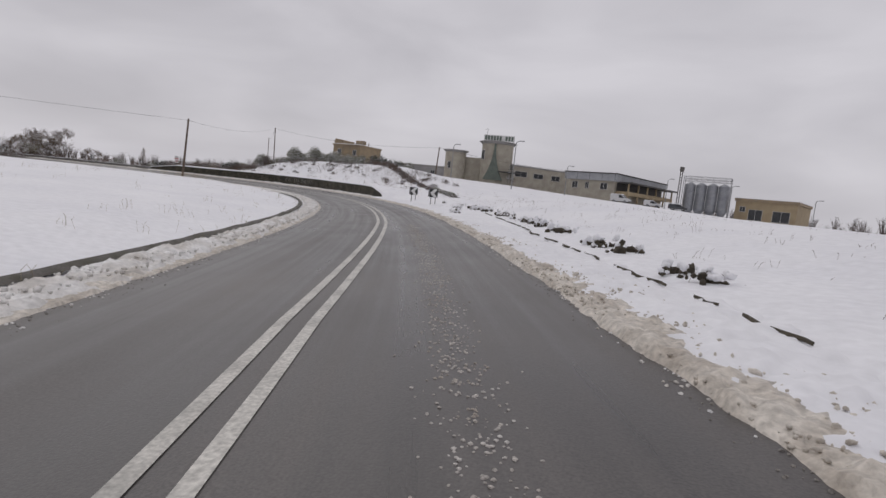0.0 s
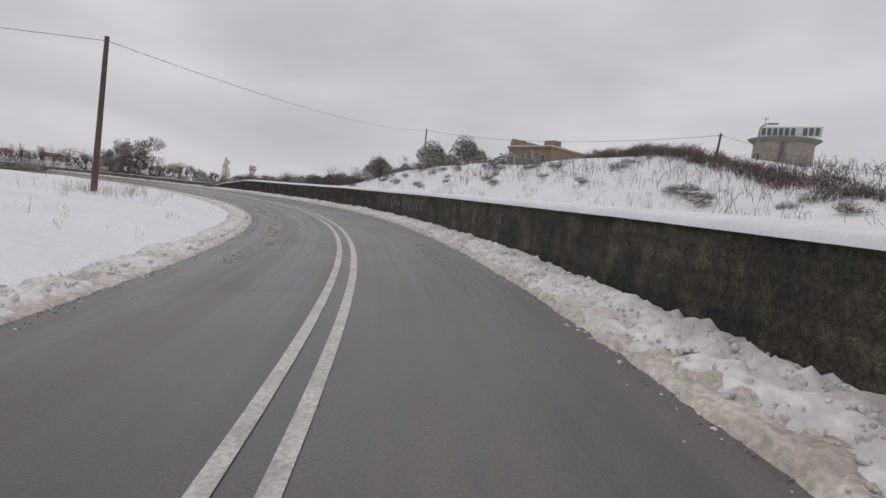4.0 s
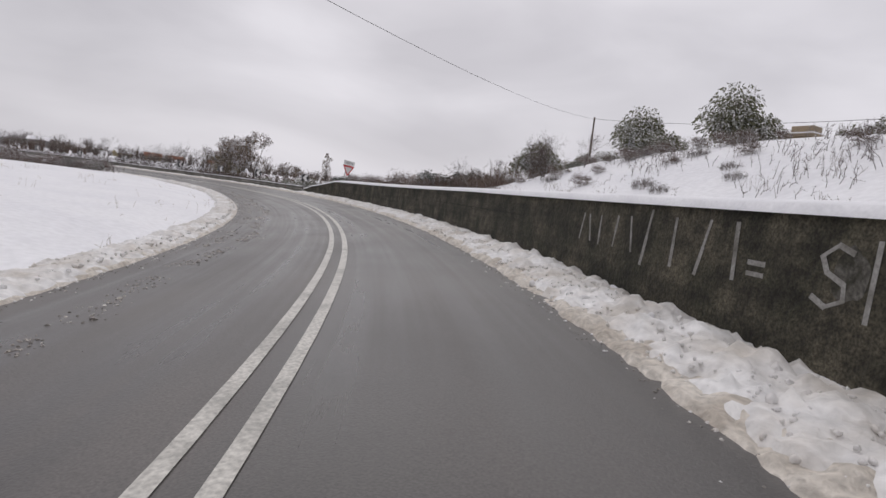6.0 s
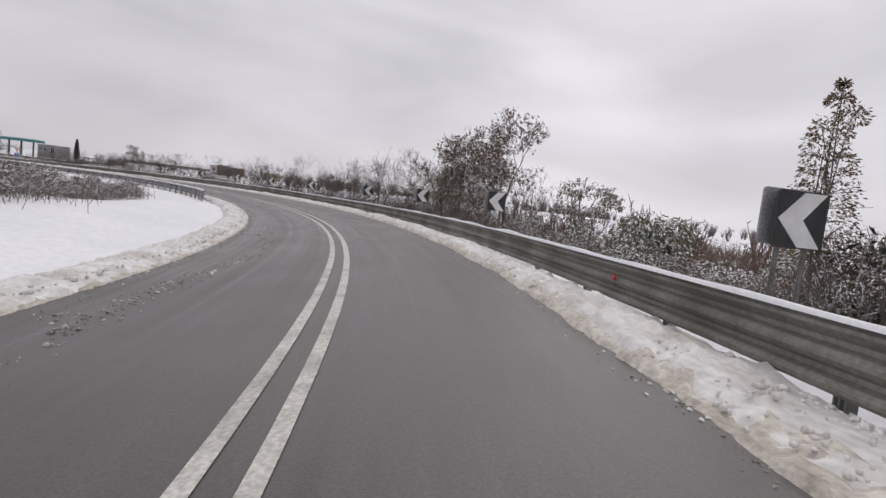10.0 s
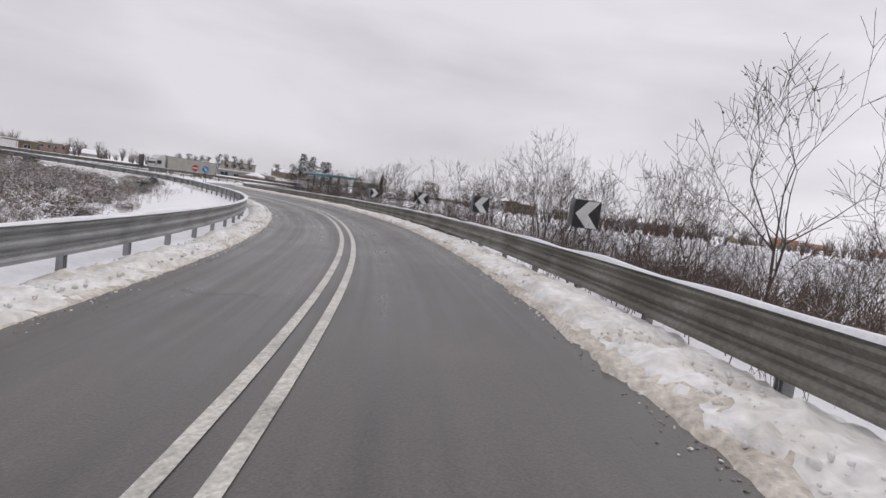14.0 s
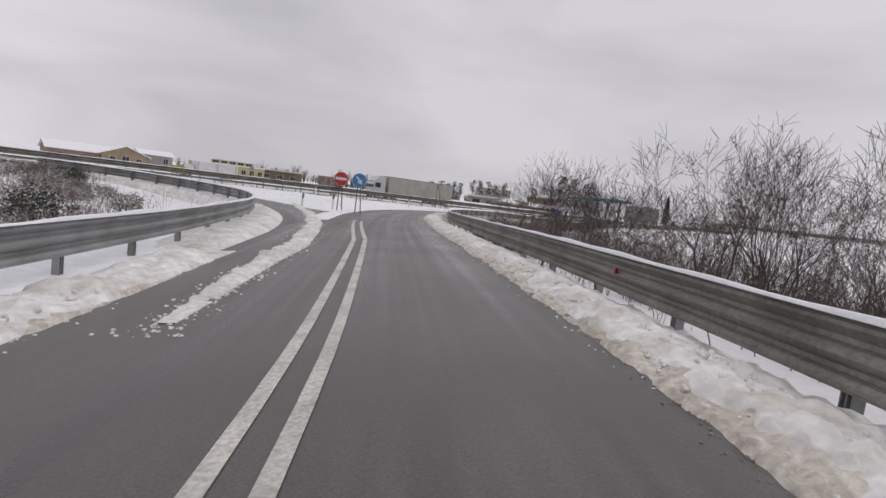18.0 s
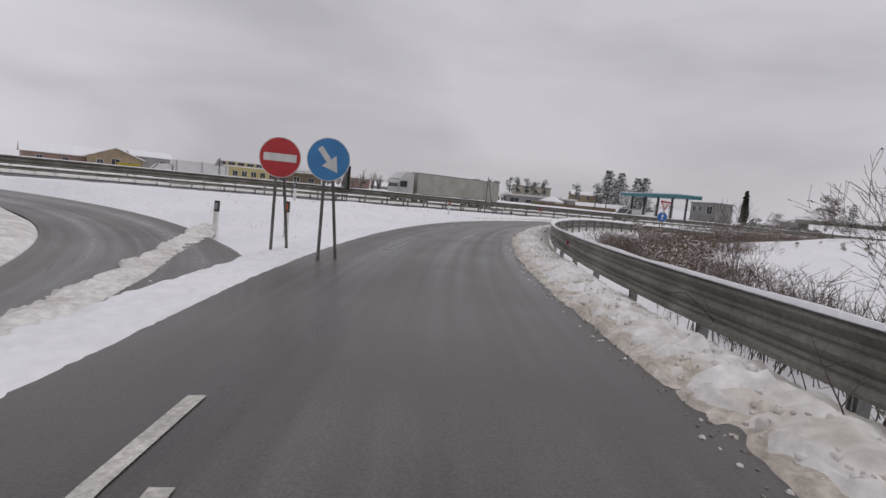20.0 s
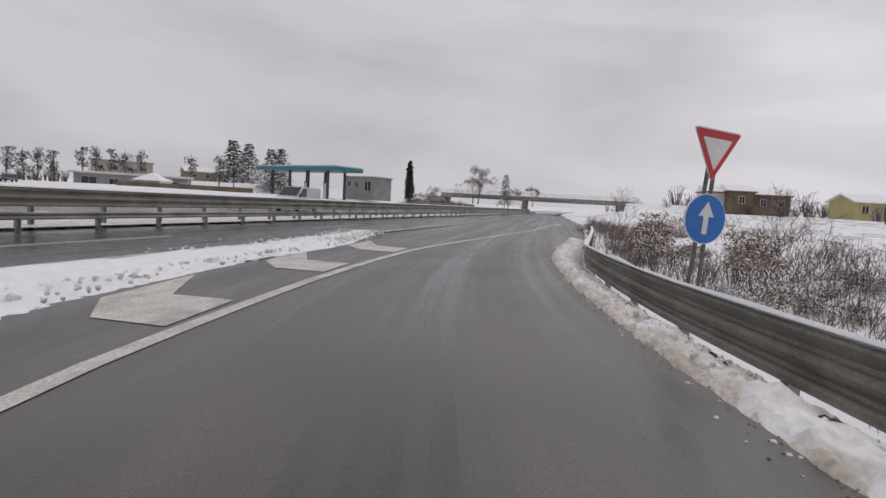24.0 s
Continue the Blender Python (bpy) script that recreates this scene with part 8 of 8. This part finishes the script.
def rim(name, s0, s1, line, gap, label):
    """A broken dark edge along a line: short uneven runs, narrowed at both ends."""
    verts, faces = [], []
    s = s0
    while s < s1:
        run = er.uniform(0.5, 2.2)
        rows = [s + run * k / 8 for k in range(9)]
        base = len(verts)
        for k, q in enumerate(rows):
            n = float(over(q, line)) + 0.07 * noise.noise(Vector((q * 2.1, gap, 0))) + 0.04 * noise.noise(Vector((q * 6.3, gap, 3)))
            wide = (0.024 + 0.018 * noise.noise(Vector((q * 3.0, gap, 8)))) * (0.15 if k in (0, 8) else 1.0)
            for d, up in ((-wide, 0.0), (0.0, 0.035), (wide, 0.02)):
                g = at_road(q, n + d)
                verts.append((g.x, g.y, land_z(g.x, g.y) + up + 0.012))
        for k in range(8):
            for j in range(2):
                faces.append((base + 3 * k + j, base + 3 * k + j + 1, base + 3 * k + j + 4, base + 3 * k + j + 3))
        s += run + er.uniform(0.05, gap)
    return tagged(new(name, mesh_of(name, verts, faces, EARTH, True)), label, "channel edge", kind="structure")


rim("channel_edge", 4, 26, [(4, 3.4), (14.7, 3.74), (17, 4.15), (19, 4.38), (22, 4.66), (26, 4.8)], 0.7, "dark upper edge of a snowed-up drainage channel")
rim("channel_edge", 8, 23, [(8, 3.0), (17, 3.1), (23, 3.2)], 1.2, "dark lower edge of a snowed-up drainage channel")
spots = []
for k in range(620):
    s = er.uniform(6, 33)
    n = float(over(s, [(6, 4.2), (15.8, 4.7), (19, 5.25), (22, 5.45), (25, 5.4), (28, 5.2), (33, 5.4)])) + er.gauss(0, 0.2)
    if noise.noise(Vector((s * 0.75, 4, 0))) > 0.06:
        g = at_road(s, n)
        spots.append((Vector((g.x, g.y, land_z(g.x, g.y) + er.uniform(-0.02, 0.1))), er.uniform(0.03, 0.1)))
for s, n in ((32.1, 4.73), (30.2, 4.3), (30.1, 5.97), (28.2, 3.84), (27.2, 3.39), (26.5, 3.4), (30.0, 6.1), (35.5, 6.2), (38.5, 5.6)):
    for k in range(9):
        g = at_road(s + er.gauss(0, 0.16), n + er.gauss(0, 0.12))
        spots.append((Vector((g.x, g.y, land_z(g.x, g.y) + er.uniform(-0.02, 0.06))), er.uniform(0.03, 0.08)))
v, f = lumps(spots, 5)
tagged(new("earth_clods", mesh_of("earth_clods", v, f, EARTH, False)), "clods of dark earth and roots breaking through the snow on the slope", "earth", kind="stuff")
spots = [(p + Vector((er.gauss(0, 0.1), er.gauss(0, 0.1), er.uniform(0.04, 0.12))), z * er.uniform(0.7, 1.3)) for p, z in spots if er.random() < 0.75]
v, f = lumps(spots, 6)
tagged(new("snow_clods", mesh_of("snow_clods", v, f, SNOW, True)), "pads of snow lying on the clods of earth", "snow", kind="stuff")
weeds("dead_weeds", [(p.x, p.y, 3, 0.16) for p, z in spots[::5]], "short roots and stalks among the clods of earth", TWIG_RED, 5)
# grass that shows between the snow bank and the crash barrier of the merging lane
spots = []
for k in range(420):
    s = er.uniform(236, 276)
    if noise.noise(Vector((s * 0.9, 7, 0))) > -0.15:
        g = at_road(s, float(over(s, RAIL_N)) - 0.42 + er.gauss(0, 0.07))
        spots.append((Vector((g.x, g.y, g.z + er.uniform(0.02, 0.1))), er.uniform(0.02, 0.055)))
v, f = lumps(spots, 7)
tagged(new("earth_clods", mesh_of("earth_clods", v, f, EARTH, False)), "dark earth and dead grass under the crash barrier", "earth", kind="stuff")

# furrows of dark soil in the ploughed field
FURROW = surface("damp_soil", (0.2, 0.155, 0.125), (0.3, 0.26, 0.23), 3.0, 30.0, 0.9, bump=0.5)
fr = random.Random(44)
verts, faces, sp = [], [], []
for k in range(46):
    n = 12.5 + 1.15 * k
    s = 262 + fr.uniform(0, 3)
    while s < 352:
        run = fr.uniform(0.8, 4.0)
        if fr.random() < 0.78:
            w = fr.uniform(0.04, 0.13)
            for j in range(4):
                q = s + run * j / 3
                o = 0.12 * noise.noise(Vector((q * 0.7, n, 0)))
                taper = w if 0 < j < 3 else 0.02
                sp += [at_road(q, n + o - taper), at_road(q, n + o + taper)]
        s += run + fr.uniform(0.2, 1.5)
zs = land(np.array([p.x for p in sp]), np.array([p.y for p in sp]))
verts = [(p.x, p.y, z + 0.075) for p, z in zip(sp, zs)]
faces = [(i + 2 * j, i + 2 * j + 1, i + 2 * j + 3, i + 2 * j + 2) for i in range(0, len(sp), 8) for j in range(3)]
tagged(new("field_furrows", mesh_of("field_furrows", verts, faces, FURROW)), "rows of dark soil showing through the snowy field", "furrows", kind="stuff")

# the first of each kind of plant served as a pattern only
for ob in PROTO:
    for o in (*ob.children_recursive, ob):
        bpy.data.objects.remove(o)
